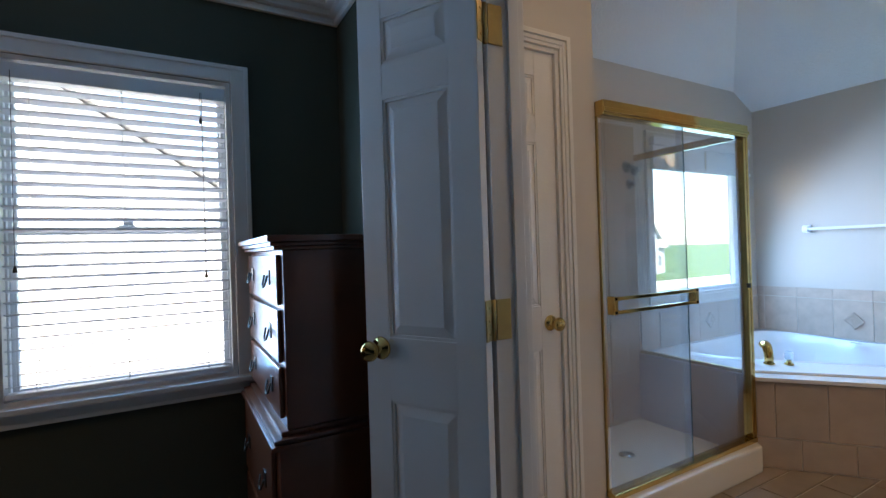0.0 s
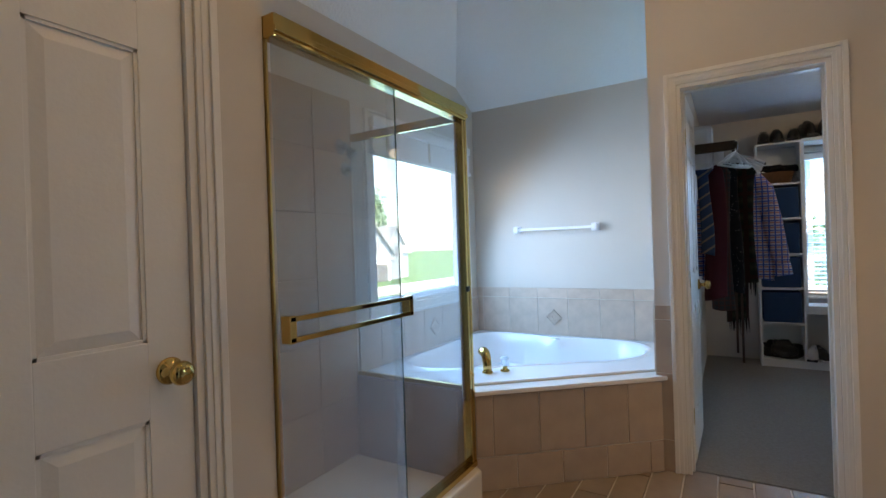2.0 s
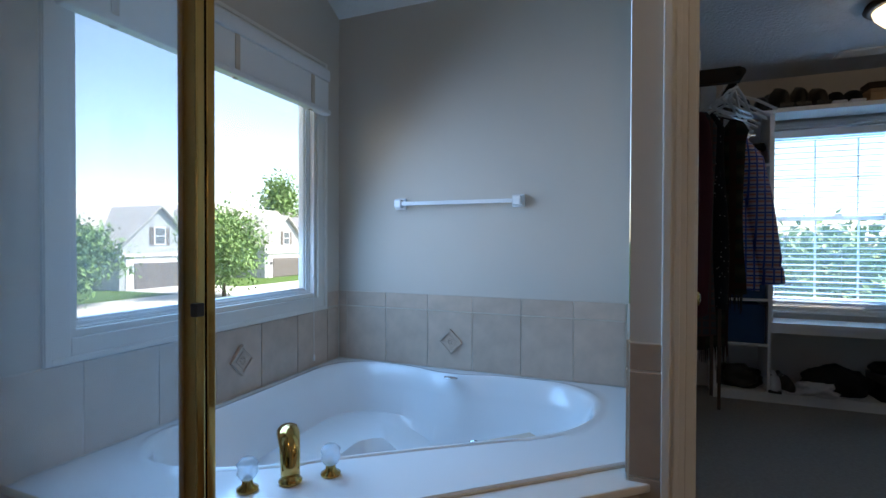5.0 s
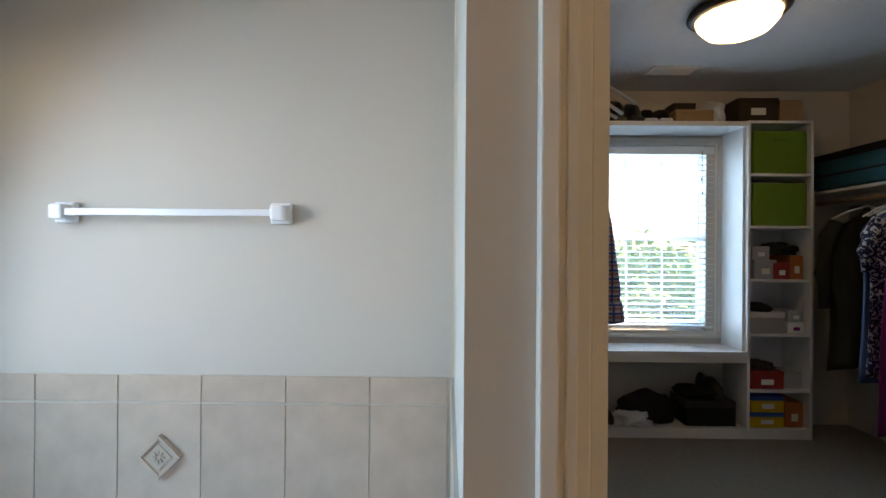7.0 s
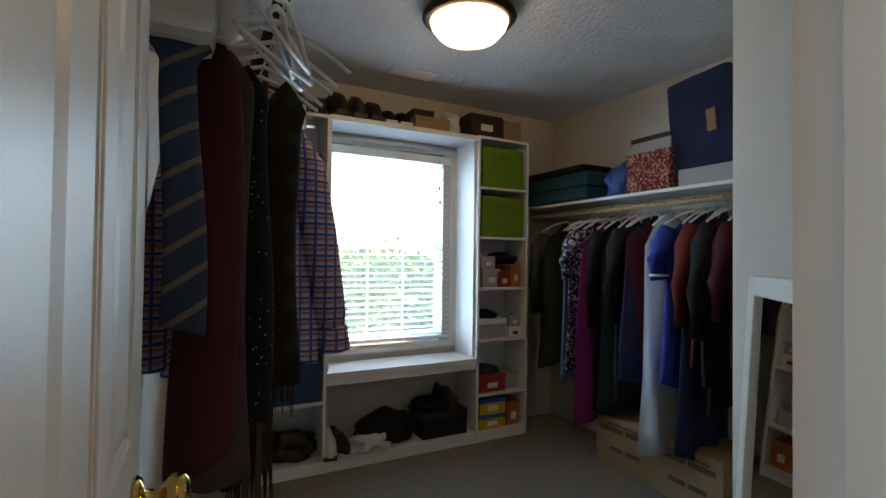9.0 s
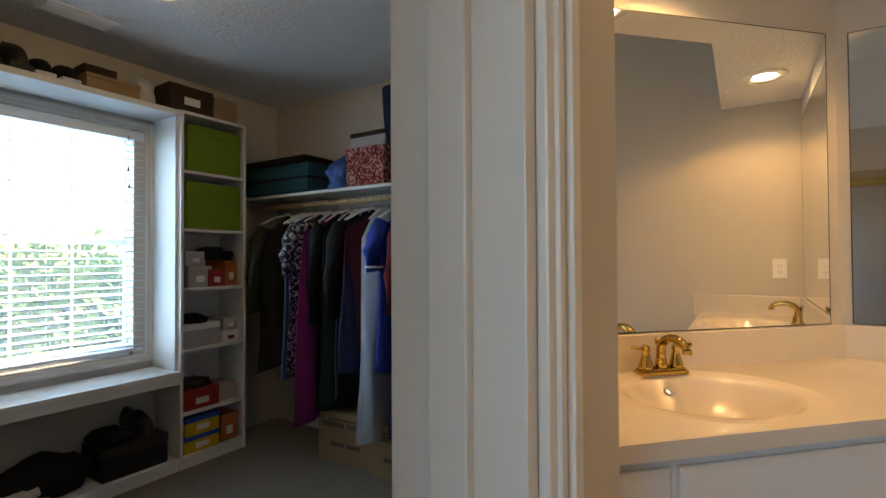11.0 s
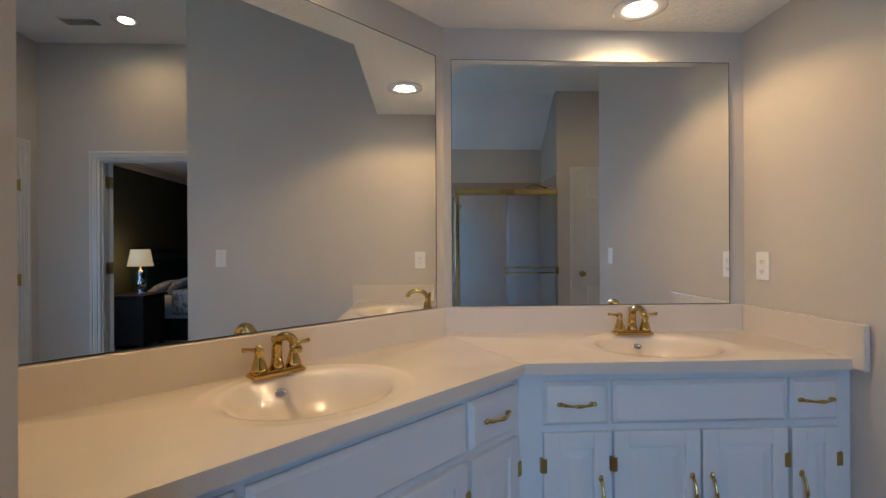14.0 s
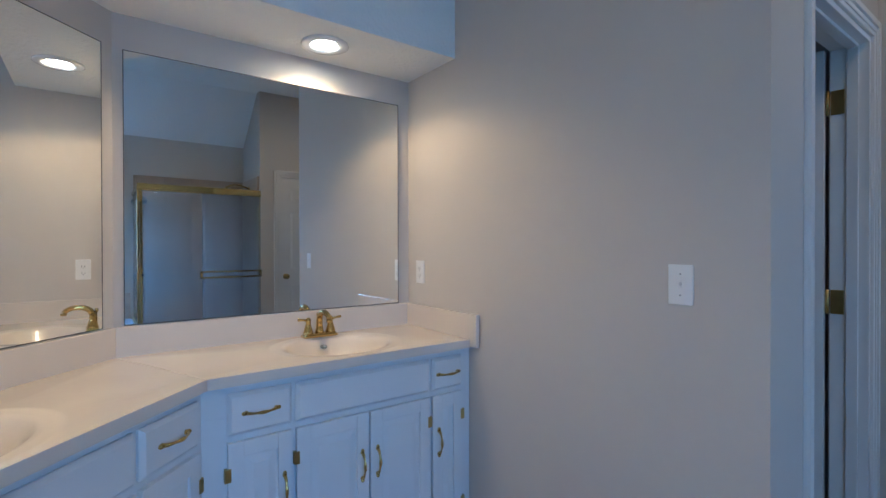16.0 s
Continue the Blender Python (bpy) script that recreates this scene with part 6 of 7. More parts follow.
# ---- bedroom ----
chest = thing("chest_of_drawers", "tall dark cherry chest of drawers beside the window", "dresser")
CX0, CX1, CY0, CY1 = 2.36, 2.775, 2.06, 2.755
bm = bmesh.new()
box(bm, CX0 + 0.02, CX1, CY0 + 0.015, CY1, 0.74, 1.30, 0.004)
box(bm, CX0 - 0.01, CX1, CY0 - 0.01, CY1, 0.0, 0.70, 0.004)
part("carcass", bm, M_CHERRY, chest)
bm = bmesh.new()
for e, z0, z1 in ((0.03, 1.325, 1.345), (0.02, 1.312, 1.325), (0.008, 1.30, 1.312)):
    box(bm, CX0 - e, CX1, CY0 - e + 0.01, CY1, z0, z1, 0.004)
part("cornice", bm, M_CHERRY, chest)
bm = bmesh.new()
for e, z0, z1 in ((0.0, 0.725, 0.74), (0.025, 0.71, 0.725), (0.035, 0.695, 0.71)):
    box(bm, CX0 - e, CX1, CY0 - e + 0.01, CY1, z0, z1, 0.004)
part("waist_moulding", bm, M_CHERRY, chest)
for z0, z1 in ((0.77, 0.93), (0.945, 1.11), (1.125, 1.285), (0.40, 0.68), (0.08, 0.38)):
    x = CX0 + 0.02 if z0 > 0.7 else CX0 - 0.01
    bm = bmesh.new()
    box(bm, x - 0.016, x - 0.0005, CY0 + 0.045, CY1 - 0.03, z0, z1, 0.005)
    dr = part("drawer_front", bm, M_CHERRY, chest)
    for y in (CY0 + 0.17, CY1 - 0.16):
        bm = bmesh.new()
        box(bm, x - 0.020, x - 0.0155, y - 0.02, y + 0.02, 0.5 * (z0 + z1) - 0.02, 0.5 * (z0 + z1) + 0.03, 0.002)
        zc = 0.5 * (z0 + z1)
        tube(bm, [(x - 0.026, y - 0.028, zc + 0.012), (x - 0.034, y - 0.022, zc - 0.02), (x - 0.036, y, zc - 0.028), (x - 0.034, y + 0.022, zc - 0.02), (x - 0.026, y + 0.028, zc + 0.012)], 0.0035, 8)
        part("drawer_pull", bm, M_BRONZE, dr, "dark bronze bail pull")
# crown moulding
bm = bmesh.new()
for e, z0, z1 in ((0.02, HB - 0.09, HB - 0.06), (0.045, HB - 0.06, HB - 0.03), (0.075, HB - 0.03, HB - 0.001)):
    box(bm, -3.0, XB0, YN - e, YN - 0.001, z0, z1, 0.004)
    box(bm, XB0 - e, XB0 - 0.001, -3.2, YN - e, z0, z1, 0.004)
setting("trim_crown", bm, M_TRIM, "white crown moulding in the bedroom")
bed = thing("bed", "made bed with dark headboard and patterned cover", "bed", pose(-0.42, YN - 0.02, 0))
boxpart("headboard", (-0.85, 0.85, -0.07, 0, 0.0, 1.22), shade("dark_green_headboard", (0.022, 0.05, 0.05), 0.5), bed, "", 0.008)
for x in (-0.42, 0.0, 0.42):
    boxpart("headboard_panel", (x - 0.19, x + 0.19, -0.078, -0.070, 0.70, 1.12), M_TEALC, bed, "", 0.004)
boxpart("headboard_cap", (-0.89, 0.89, -0.10, 0.01, 1.22, 1.26), M_DKBOX, bed, "", 0.008)
boxpart("mattress", (-0.80, 0.80, -2.05, -0.08, 0.30, 0.62), M_WHITEC, bed, "", 0.05)
boxpart("base", (-0.80, 0.80, -2.05, -0.08, 0.0, 0.30), M_BLACKC, bed, "", 0.01)
bm = bmesh.new()
box(bm, -0.83, 0.83, -2.08, -0.50, 0.34, 0.70, 0.06)
part("cover", bm, pattern_mat("grey_patterned_cover", (0.34, 0.34, 0.35), (0.16, 0.16, 0.17), 9.0, "blot"), bed)
for x, y, z, r in ((0.45, -0.25, 0.64, -35), (-0.35, -0.25, 0.64, -35), (0.35, -0.45, 0.66, -45)):
    bm = bmesh.new()
    lump(bm, 0, 0, 0, 0.33, 0.22, 0.09, x * 10 + r, 0.08)
    p = part("pillow", bm, pattern_mat("grey_pillow_print", (0.40, 0.40, 0.42), (0.22, 0.22, 0.24), 14.0, "blot"), bed)
    p.matrix_basis = pose(x, y, z, r)
ns = thing("nightstand", "dark wooden nightstand beside the bed", "nightstand", pose(0.76, YN - 0.28, 0))
boxpart("body", (-0.25, 0.25, -0.22, 0.22, 0.06, 0.66), M_DKBOX, ns, "", 0.004)
boxpart("top", (-0.28, 0.28, -0.25, 0.25, 0.66, 0.69), M_DKBOX, ns, "", 0.005)
for x in (-0.22, 0.22):
    for y in (-0.19, 0.19):
        boxpart("leg", (x - 0.025, x + 0.025, y - 0.025, y + 0.025, 0, 0.06), M_DKBOX, ns, "", 0.003)
boxpart("drawer", (-0.22, 0.22, -0.238, -0.22, 0.42, 0.62), M_DKBOX, ns, "", 0.004)
tl = thing("table_lamp", "lit table lamp with cream shade on the nightstand", "lamp", pose(0.76, 2.45, 0.691))
bm = bmesh.new()
lathe(bm, [(0, 0), (0.07, 0), (0.07, 0.012), (0.03, 0.03), (0.05, 0.08), (0.065, 0.13), (0.05, 0.18), (0.028, 0.21), (0.045, 0.25), (0.03, 0.30), (0.012, 0.32), (0.01, 0.40), (0, 0.40)])
part("base", bm, M_CHROME, tl, "silvery turned lamp base")
bm = bmesh.new()
lathe(bm, [(0.15, 0.36), (0.11, 0.58), (0.107, 0.58), (0.147, 0.36), (0.15, 0.36)], None, 36)
sh = part("shade", bm, glow_mat("lit_lamp_shade", (1.0, 0.72, 0.42), 0.08), tl, "cream fabric shade")
sh.visible_shadow = False

# ---- outdoors ----
M_GRASS = node_mat("lawn", (0.075, 0.13, 0.035), 1.0, 0, 0.3, 0.8, 0.5, 3.0, 0.1)
M_CONC = node_mat("pale_concrete", (0.50, 0.49, 0.46), 0.9, 0, 0.08, 0.6, 0.1, 8)
M_SIDING = node_mat("grey_lap_siding", (0.34, 0.36, 0.38), 0.7, 0, 0.05, 1.0, 0.05, 8)
M_ROOF = node_mat("pale_shingle_roof", (0.36, 0.35, 0.34), 0.9, 0, 0.12, 1.5, 0.3, 6)
M_GARAGE = node_mat("taupe_garage_door", (0.13, 0.115, 0.105), 0.6, 0, 0.05, 1.0)
M_WHITESIDE = node_mat("white_house_siding", (0.74, 0.74, 0.73), 0.6, 0, 0.05, 2.0)
M_HTRIM = node_mat("white_house_trim", (0.75, 0.75, 0.75), 0.6, 0, 0.03, 1.0)
M_LEAF = node_mat("green_leaves", (0.15, 0.25, 0.08), 0.6, 0, 0.4, 1.3, 0, 0, 0.3)
M_BARK = node_mat("grey_bark", (0.10, 0.075, 0.055), 0.95, 0, 0.3, 6, 0.6, 25)
M_HGLASS = node_mat("far_window_glass", (0.10, 0.12, 0.14), 0.1, 0, 0.1, 1.0)
GZ = -2.85
bm = bmesh.new()
box(bm, -900, 900, YN + 0.3, 900, GZ - 0.3, GZ)
box(bm, 8.9, 900, -900, YN + 0.3, GZ - 0.3, GZ)
setting("ground", bm, M_GRASS, "sunlit lawn reaching to the horizon")
bm = bmesh.new()
box(bm, -60, 120, 27.5, 34.0, GZ, GZ + 0.03)
box(bm, 30.8, 37.6, 34.0, 40.3, GZ, GZ + 0.03)
box(bm, 15.5, 21.5, 34.0, 42.0, GZ, GZ + 0.03)
setting("road", bm, M_CONC, "pale sunlit concrete street and driveways")


def gable(bm, x0, x1, y0, y1, z0, z1, axis="y", over=0.4, thick=0.18):
    """A pitched roof; the ridge runs along axis."""
    t = bmesh.new()
    if axis == "y":
        xm = 0.5 * (x0 + x1)
        sec = [(x0 - over, z0 - over * (z1 - z0) / (xm - x0)), (xm, z1), (x1 + over, z0 - over * (z1 - z0) / (xm - x0))]
        pts = [[(p, y, q) for p, q in sec] for y in (y0 - over, y1 + over)]
    else:
        ym = 0.5 * (y0 + y1)
        sec = [(y0 - over, z0 - over * (z1 - z0) / (ym - y0)), (ym, z1), (y1 + over, z0 - over * (z1 - z0) / (ym - y0))]
        pts = [[(x, p, q) for p, q in sec] for x in (x0 - over, x1 + over)]
    vs = [[[t.verts.new((p[0], p[1], p[2] + dz)) for p in row] for dz in (0, thick)] for row in pts]
    for k in (0, 1):
        for dz in (0, 1):
            t.faces.new((vs[0][dz][k], vs[0][dz][k + 1], vs[1][dz][k + 1], vs[1][dz][k]))
    for row in (0, 1):
        for k in (0, 1):
            t.faces.new((vs[row][0][k], vs[row][0][k + 1], vs[row][1][k + 1], vs[row][1][k]))
    for k in (0, 2):
        t.faces.new((vs[0][0][k], vs[1][0][k], vs[1][1][k], vs[0][1][k]))
    bmesh.ops.recalc_face_normals(t, faces=t.faces)
    put(bm, t)


def gable_wall(bm, x0, x1, y0, y1, z0, ze, zr):
    """Block with a pointed front: eaves at ze, ridge at zr along y."""
    t = bmesh.new()
    xm = 0.5 * (x0 + x1)
    sec = [(x0, z0), (x1, z0), (x1, ze), (xm, zr), (x0, ze)]
    a = [t.verts.new((p, y0, q)) for p, q in sec]
    b = [t.verts.new((p, y1, q)) for p, q in sec]
    t.faces.new(a)
    t.faces.new(b[::-1])
    for i in range(5):
        t.faces.new((a[i], a[(i + 1) % 5], b[(i + 1) % 5], b[i]))
    bmesh.ops.recalc_face_normals(t, faces=t.faces)
    put(bm, t)


def house_window(parent, x, y, z, w=0.9, h=1.4, shutters=True):
    ob = boxpart("window", (x - w / 2 - 0.1, x + w / 2 + 0.1, y - 0.08, y, z - 0.1, z + h + 0.1), M_HTRIM, parent, "white framed window", 0.01)
    boxpart("pane", (x - w / 2, x + w / 2, y - 0.10, y - 0.081, z, z + h), M_HGLASS, ob, "", 0)
    boxpart("bar", (x - w / 2, x + w / 2, y - 0.11, y - 0.101, z + h / 2 - 0.03, z + h / 2 + 0.03), M_HTRIM, ob, "", 0)
    if shutters:
        for s in (-1, 1):
            xx = x + s * (w / 2 + 0.32)
            boxpart("shutter", (xx - 0.18, xx + 0.18, y - 0.07, y, z - 0.1, z + h + 0.1), M_GARAGE, parent, "dark shutter", 0.01)


def house(x, y, label, big=True):
    """A grey gabled house with a garage in front, facing south; origin at the garage's middle."""
    ob = thing("house", label, "house", pose(x, y, GZ), "houses across the street")
    bm = bmesh.new()
    gable_wall(bm, -3.6, 3.6, 0, 7, 0, 3.7, 7.1)
    part("garage_wing", bm, M_SIDING, ob)
    bm = bmesh.new()
    gable(bm, -3.6, 3.6, 0, 7, 3.75, 7.15)
    part("roof", bm, M_ROOF, ob)
    bm = bmesh.new()
    box(bm, -3.4, 11.5, 3.0, 12.0, 0, 3.9)
    part("wall", bm, M_SIDING, ob)
    bm = bmesh.new()
    gable(bm, -3.4, 11.5, 3.0, 12.0, 3.95, 8.3, "x")
    part("roof", bm, M_ROOF, ob)
    bm = bmesh.new()
    gable_wall(bm, 5.0, 8.2, 1.6, 7, 0, 5.2, 7.3)
    part("bay", bm, M_SIDING, ob)
    bm = bmesh.new()
    gable(bm, 5.0, 8.2, 1.6, 7, 5.25, 7.35)
    part("roof", bm, M_ROOF, ob)
    bm = bmesh.new()
    box(bm, -3.1, 3.1, -0.12, -0.001, 0, 2.75, 0.02)
    box(bm, -3.7, 3.7, -0.3, -0.001, 2.8, 3.0, 0.02)
    part("door_surround", bm, M_HTRIM, ob)
    gd = boxpart("garage_door", (-2.45, 2.45, -0.18, -0.121, 0.03, 2.25), M_GARAGE, ob, "taupe panelled garage door", 0.01)
    for k in range(4):
        boxpart("panel", (-2.4, 2.4, -0.20, -0.181, 0.08 + 0.54 * k, 0.55 + 0.54 * k), M_GARAGE, gd, "", 0.01)
    house_window(ob, 0.0, 0.0, 3.9)
    house_window(ob, 6.6, 1.6, 3.0, 0.9, 1.5, False)
    house_window(ob, 10.0, 3.0, 1.0, 1.4, 1.5, False)
    for s in (-1, 1):
        boxpart("wall_lantern", (s * 2.78 - 0.09, s * 2.78 + 0.09, -0.30, -0.121, 1.5, 1.85), M_DARK, ob, "", 0.02)
    return ob


house(34.2, 40.3, "grey gabled house with taupe garage across the street")
house(18.5, 42.5, "grey gabled neighbour house with garage across the street")
house(50.5, 40.0, "pale grey gabled house at the street's end")
near = thing("house", "white sided gabled house next door in full sun", "house", pose(-3.0, 11.0, GZ))
bm = bmesh.new()
gable_wall(bm, -7.0, 7.0, 0, 9, 0, 4.75, 9.55)
part("wall", bm, M_WHITESIDE, near)
g = bmesh.new()
box(g, -6.98, 6.98, -0.014, -0.001, 0, 0.165, 0.003)
lap = mesh_of(g, M_WHITESIDE)
for k in range(28):
    s = new("siding_board", lap)
    s.parent = near
    s.matrix_basis = pose(0, 0, 0.17 * k, -2)
bm = bmesh.new()
gable(bm, -7.0, 7.0, 0, 9, 4.80, 9.60)
part("roof", bm, M_ROOF, near)
roofing = thing("porch_roof", "pale shingled lower roof outside the bedroom window", "roof")
bm = bmesh.new()
t = bmesh.new()
box(t, -4.5, 3.6, 0, 11, -0.12, 0, 0.01)
put(bm, t, pose(0, YN + 0.35, 0.50, -7))
part("slope", bm, M_ROOF, roofing)


def tree(x, y, h, r, seed, label, leaves=2600, low=0.18, size=0.16):
    ob = thing("tree", label, "tree", pose(x, y, GZ), "street trees")
    rnd = random.Random(seed)
    bm = bmesh.new()
    tube(bm, [(0, 0, 0), (0.03, 0.02, h * 0.3), (-0.04, 0.03, h * 0.6), (0, 0, h * 0.9)], [0.05 * r, 0.042 * r, 0.028 * r, 0.008 * r], 10)
    tips = []
    for k in range(26):
        a, u = rnd.uniform(0, 6.283), rnd.uniform(0.15, 0.85)
        z0 = h * (low + (0.85 - low) * u)
        rr = r * (1.0 - 0.75 * abs(u - 0.3) ** 1.1) * rnd.uniform(0.6, 1.0)
        tip = Vector((rr * math.cos(a), rr * math.sin(a), z0 + h * 0.1))
        tube(bm, [(0, 0, z0 - h * 0.06), tip * 0.5 + Vector((0, 0, z0 * 0.5)), tip], [0.018 * r, 0.011 * r, 0.004 * r], 6)
        tips.append(tip)
    part("trunk", bm, M_BARK, ob)
    verts, faces = [], []
    clumps = tips + [Vector((rnd.gauss(0, 0.35) * r, rnd.gauss(0, 0.35) * r, h * rnd.uniform(low + 0.05, 1.0))) for _ in range(34)]
    for _ in range(leaves):
        c = rnd.choice(clumps)
        p = c + Vector((rnd.gauss(0, 0.19) * r, rnd.gauss(0, 0.19) * r, rnd.gauss(0, 0.10) * h))
        q = Euler((rnd.uniform(-1.2, 1.2), rnd.uniform(-1.2, 1.2), rnd.uniform(0, 6.3))).to_matrix()
        s = size * rnd.uniform(0.6, 1.3)
        i = len(verts)
        for dx, dy, dz in ((-1, 0, 0), (0, -0.5, 0.15), (1.1, 0, 0), (0, 0.5, 0.15)):
            verts.append(p + q @ Vector((dx * s, dy * s, dz * s)))
        faces.append((i, i + 1, i + 2, i + 3))
    me = bpy.data.meshes.new("crown")
    me.from_pydata(verts, [], faces)
    me.materials.append(M_LEAF)
    cr = new("crown", me)
    cr.parent = ob
    return ob


tree(31.0, 29.4, 6.2, 3.0, 1, "leafy green tree on the lawn across the street", 8000)
tree(22.6, 32.6, 5.0, 2.5, 2, "smaller green tree by the driveway", 5200)
tree(60, 49, 12.5, 3.2, 3, "tall green tree behind the far roofs", 2600, 0.4, 0.34)
for i, (x, y, hh, rr) in enumerate(((19, -2.0, 3.9, 2.4), (20.5, 1.6, 3.6, 2.4), (19.8, -5.4, 4.0, 2.6), (22.5, -8.6, 4.4, 2.8), (23.5, 5.0, 4.2, 2.8), (26.5, -1.0, 4.6, 3.0), (28, -5.5, 4.6, 3.0))):
    tree(x, y, hh, rr, 10 + i, "green tree outside the closet window", 2400, 0.08, 0.2)

# ---- tiles and planks ----
def tile_mesh(w, h, mat, d=0.010, bev=0.0018):
    g = bmesh.new()
    t = bmesh.new()
    vs = [(-w / 2, -h / 2), (w / 2, -h / 2), (w / 2, h / 2), (-w / 2, h / 2)]
    lo = [t.verts.new((x, y, 0)) for x, y in vs]
    mi = [t.verts.new((x, y, d - bev)) for x, y in vs]
    hi = [t.verts.new((x - math.copysign(bev, x), y - math.copysign(bev, y), d)) for x, y in vs]
    t.faces.new(hi)
    for a, b in ((lo, mi), (mi, hi)):
        for i in range(4):
            t.faces.new((a[i], a[(i + 1) % 4], b[(i + 1) % 4], b[i]))
    bmesh.ops.recalc_face_normals(t, faces=t.faces)
    put(g, t)
    return mesh_of(g, mat)


CACHE = {}


def tile(parent, m, w, h, mat, nm="tile"):
    key = (round(w, 3), round(h, 3), mat.name)
    if key not in CACHE:
        CACHE[key] = tile_mesh(w, h, mat, 0.010 if nm == "plank" else 0.0045, 0.0018 if nm == "plank" else 0.0012)
    ob = new(nm, CACHE[key])
    ob.parent = parent
    ob.matrix_basis = parent.matrix_basis.inverted() @ m
    return ob


def tile_row(parent, m, cuts, z0, z1, mat, joint=0.004):
    """Tiles between cuts along m's x axis, upright on its x-z plane, facing m's -y."""
    for a, b in zip(cuts, cuts[1:]):
        if b - a > 0.012:
            tile(parent, m @ pose(0.5 * (a + b), 0, 0.5 * (z0 + z1), 90), b - a - joint, z1 - z0 - joint, mat)


def inset(m):
    bm = bmesh.new()
    t = bmesh.new()
    box(t, -0.045, 0.045, -0.008, 0, -0.045, 0.045, 0.001)
    for s in (-1, 1):
        box(t, -0.045, 0.045, -0.0145, -0.007, s * 0.040 - 0.005, s * 0.040 + 0.005, 0.002)
        box(t, s * 0.040 - 0.005, s * 0.040 + 0.005, -0.0142, -0.007, -0.035, 0.035, 0.002)
    box(t, -0.026, 0.026, -0.0115, -0.007, -0.026, 0.026, 0.002)
    put(bm, t, pose(0, 0, 0, 0, 45, 0))
    for k in range(8):
        a = math.pi * k / 4
        tube(bm, [(0.006 * math.cos(a), -0.013, 0.006 * math.sin(a)), (0.019 * math.cos(a), -0.013, 0.019 * math.sin(a))], 0.0022, 6)
    ob = tagged(part("inset_tile", bm, M_TILE, m=m), "raised diamond relief tile on tan tiles", "tile", "relief tiles")
    return ob


# tub wall, window wall, alcove side
backs = {}
for nm, dims in (("trim_tile_east", (XE - 0.006, XE - 0.0005, YA + 0.006, YN - 0.006, DECK - 0.01, 0.895)), ("trim_tile_north", (4.93, XE - 0.007, YN - 0.006, YN - 0.0005, DECK - 0.01, 0.808)), ("trim_tile_alcove", (XC - 0.0005, XE - 0.007, YA + 0.0005, YA + 0.005, DECK - 0.01, 0.895)), ("trim_tile_stub", (XC - 0.0065, XC - 0.0005, 1.183, YA + 0.005, 0.0, 0.890))):
    bm = bmesh.new()
    box(bm, *dims)
    backs[nm] = setting(nm, bm, M_GROUT, "pale grout behind the tub tiles")
ME = pose(XE - 0.005, 0, 0, 0, 0, -90)      # own x along -y, faces west
cuts = [-2.768, -2.718, -2.475, -2.234, -1.993, -1.750, -1.509, -1.286]
tile_row(backs["trim_tile_east"], ME, cuts, DECK + 0.002, 0.815, M_TILE)
tile_row(backs["trim_tile_east"], ME, cuts, 0.817, 0.897, M_TILE)
MN = pose(0, YN - 0.005, 0)
cutn = [4.93, 5.13, 5.37, 5.612, 5.855, 6.097, 6.34, 6.442]
tile_row(backs["trim_tile_north"], MN, cutn, DECK + 0.002, 0.808, M_TILE)
tile_row(backs["trim_tile_north"], MN, [6.338, 6.442], 0.817, 0.897, M_TILE)
MA = pose(0, YA + 0.004, 0, 0, 0, 180)
cuta = [-6.445, -6.2, -5.96, -5.72, -5.612]
tile_row(backs["trim_tile_alcove"], MA, cuta, DECK + 0.002, 0.815, M_TILE)
tile_row(backs["trim_tile_alcove"], MA, cuta, 0.817, 0.897, M_TILE)
MT = pose(XC - 0.006, 0, 0, 0, 0, -90)
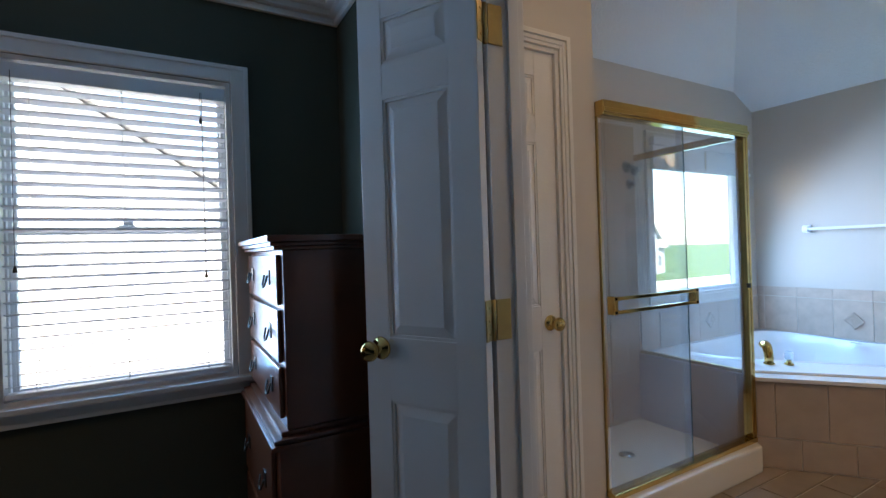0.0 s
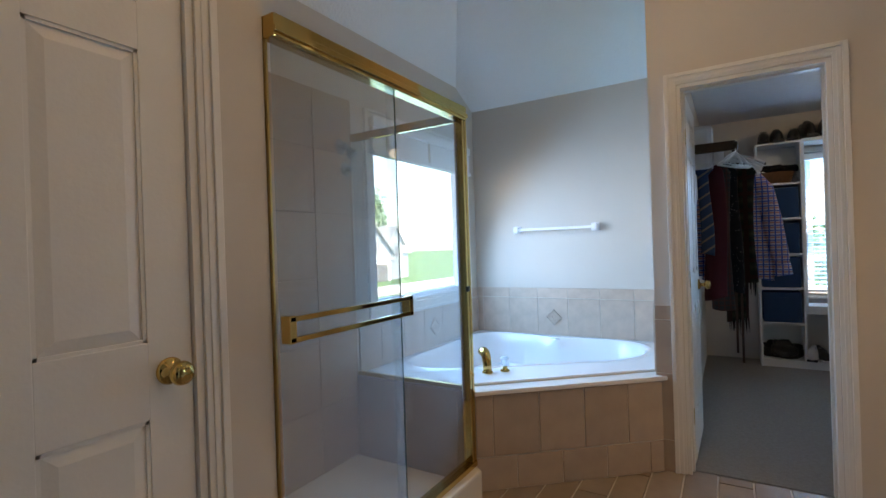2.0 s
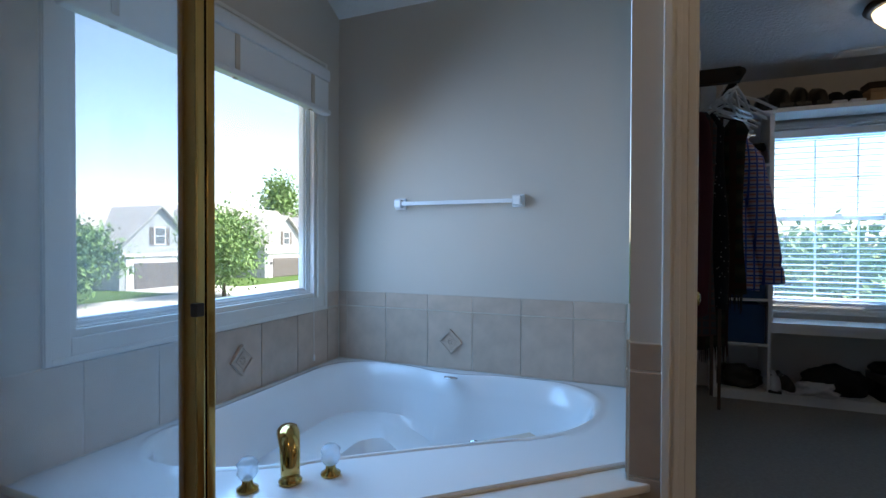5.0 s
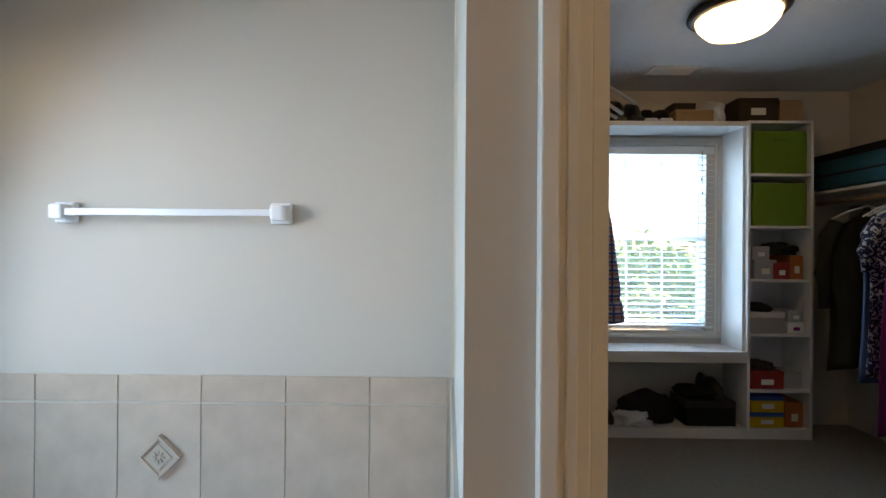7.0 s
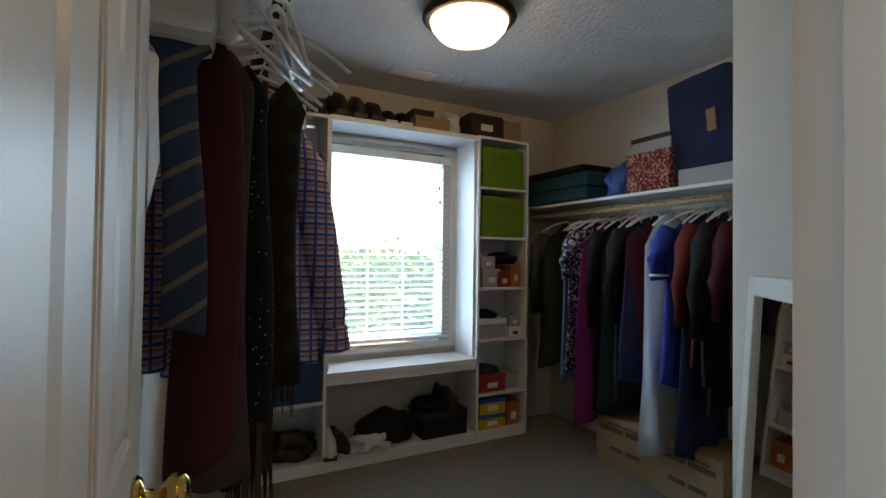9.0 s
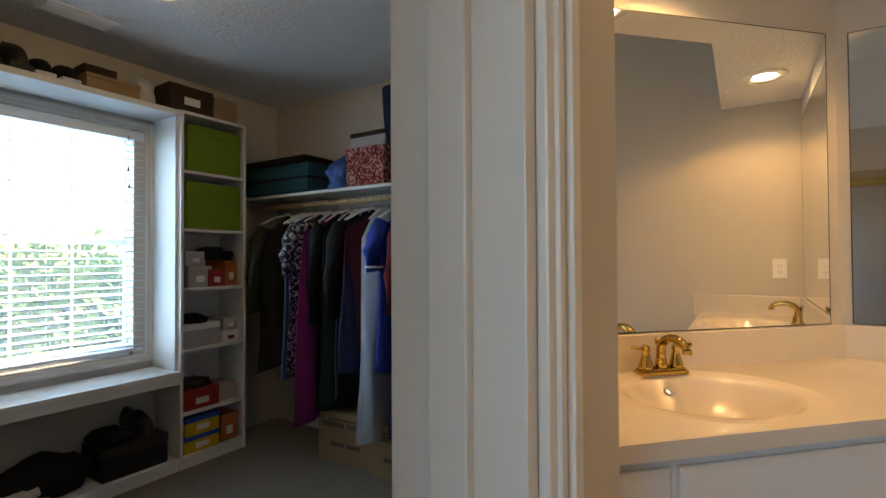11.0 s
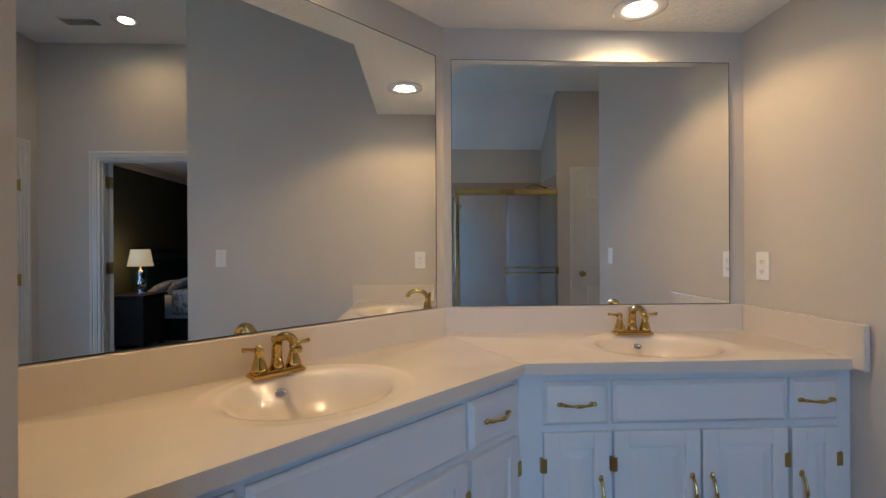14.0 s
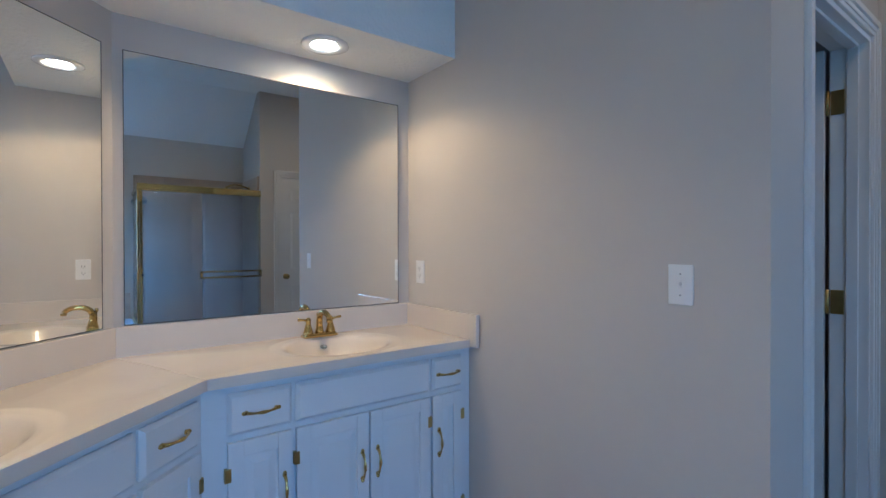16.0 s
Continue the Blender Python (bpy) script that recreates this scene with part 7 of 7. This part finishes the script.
for z0, z1 in ((0.0, 0.17), (0.17, 0.525), (0.525, 0.812), (0.814, 0.890)):
    tile_row(backs["trim_tile_stub"], MT, [-1.272, -1.185], z0, z1, M_TILE2)
inset(ME @ pose(-2.107, -0.0065, 0.665))
inset(MN @ pose(5.735, -0.0065, 0.672))
# platform front, angled
fa, fb = Vector((4.945, 2.033)), Vector((5.60, 1.245))
turn = math.degrees(math.atan2(fb.y - fa.y, fb.x - fa.x))
MF = pose(fa.x, fa.y, 0, 0, 0, turn) @ pose(0, -0.001, 0)
L = (fb - fa).length
tile_row(PLAT, MF, [0.0, 0.09, 0.335, 0.58, 0.825, L], 0.172, DECK - 0.039, M_TILE2)
tile_row(PLAT, MF, [0.0, 0.21, 0.455, 0.70, 0.945, L], 0.002, 0.170, M_TILE2)
# shower walls
SHB = bpy.data.objects["trim_shower_panels"]
SHK = bpy.data.objects["wall_shower_knee"]
M_SHTILE = node_mat("tan_shower_tile", (0.40, 0.30, 0.22), 0.32, 0, 0.14, 8, 0.05, 40, 0.5, 0, 0.05)
rows_z = [0.08, 0.42, 0.76, 1.10, 1.44, 1.78, 2.10]
for z0, z1 in zip(rows_z, rows_z[1:]):
    tile_row(SHB, pose(0, YN - 0.0135, 0), [3.765, 4.045, 4.325, 4.605, 4.884], z0, z1, M_SHTILE)
    tile_row(SHB, pose(3.7635, 0, 0, 0, 0, 90), [2.092, 2.42, 2.758], z0, z1, M_SHTILE)
tile_row(SHK, pose(4.8855, 0, 0, 0, 0, -90), [-2.745, -2.42, -2.10], 0.16, DECK - 0.006, M_SHTILE)

# plank tiles on the floor, running east to west
row, yy = 0, -1.30
while yy < 2.02:
    off = (0.0, 0.21, 0.42, 0.11, 0.33)[row % 5]
    xx = XB0 + 0.07 - off
    while xx < XC + 0.02:
        a, b = max(xx, XB0 + 0.07), min(xx + 0.61, XC + 0.055)
        if b - a > 0.06:
            mid = Vector((0.5 * (a + b), yy + 0.0765))
            if mid.x > XS or mid.y > YC or mid.x < XS - 0.1:
                tile(FLOOR, pose(mid.x, mid.y, -0.0095), b - a - 0.009, 0.144, M_PLANK, "plank")
        xx += 0.61
    yy += 0.153
    row += 1
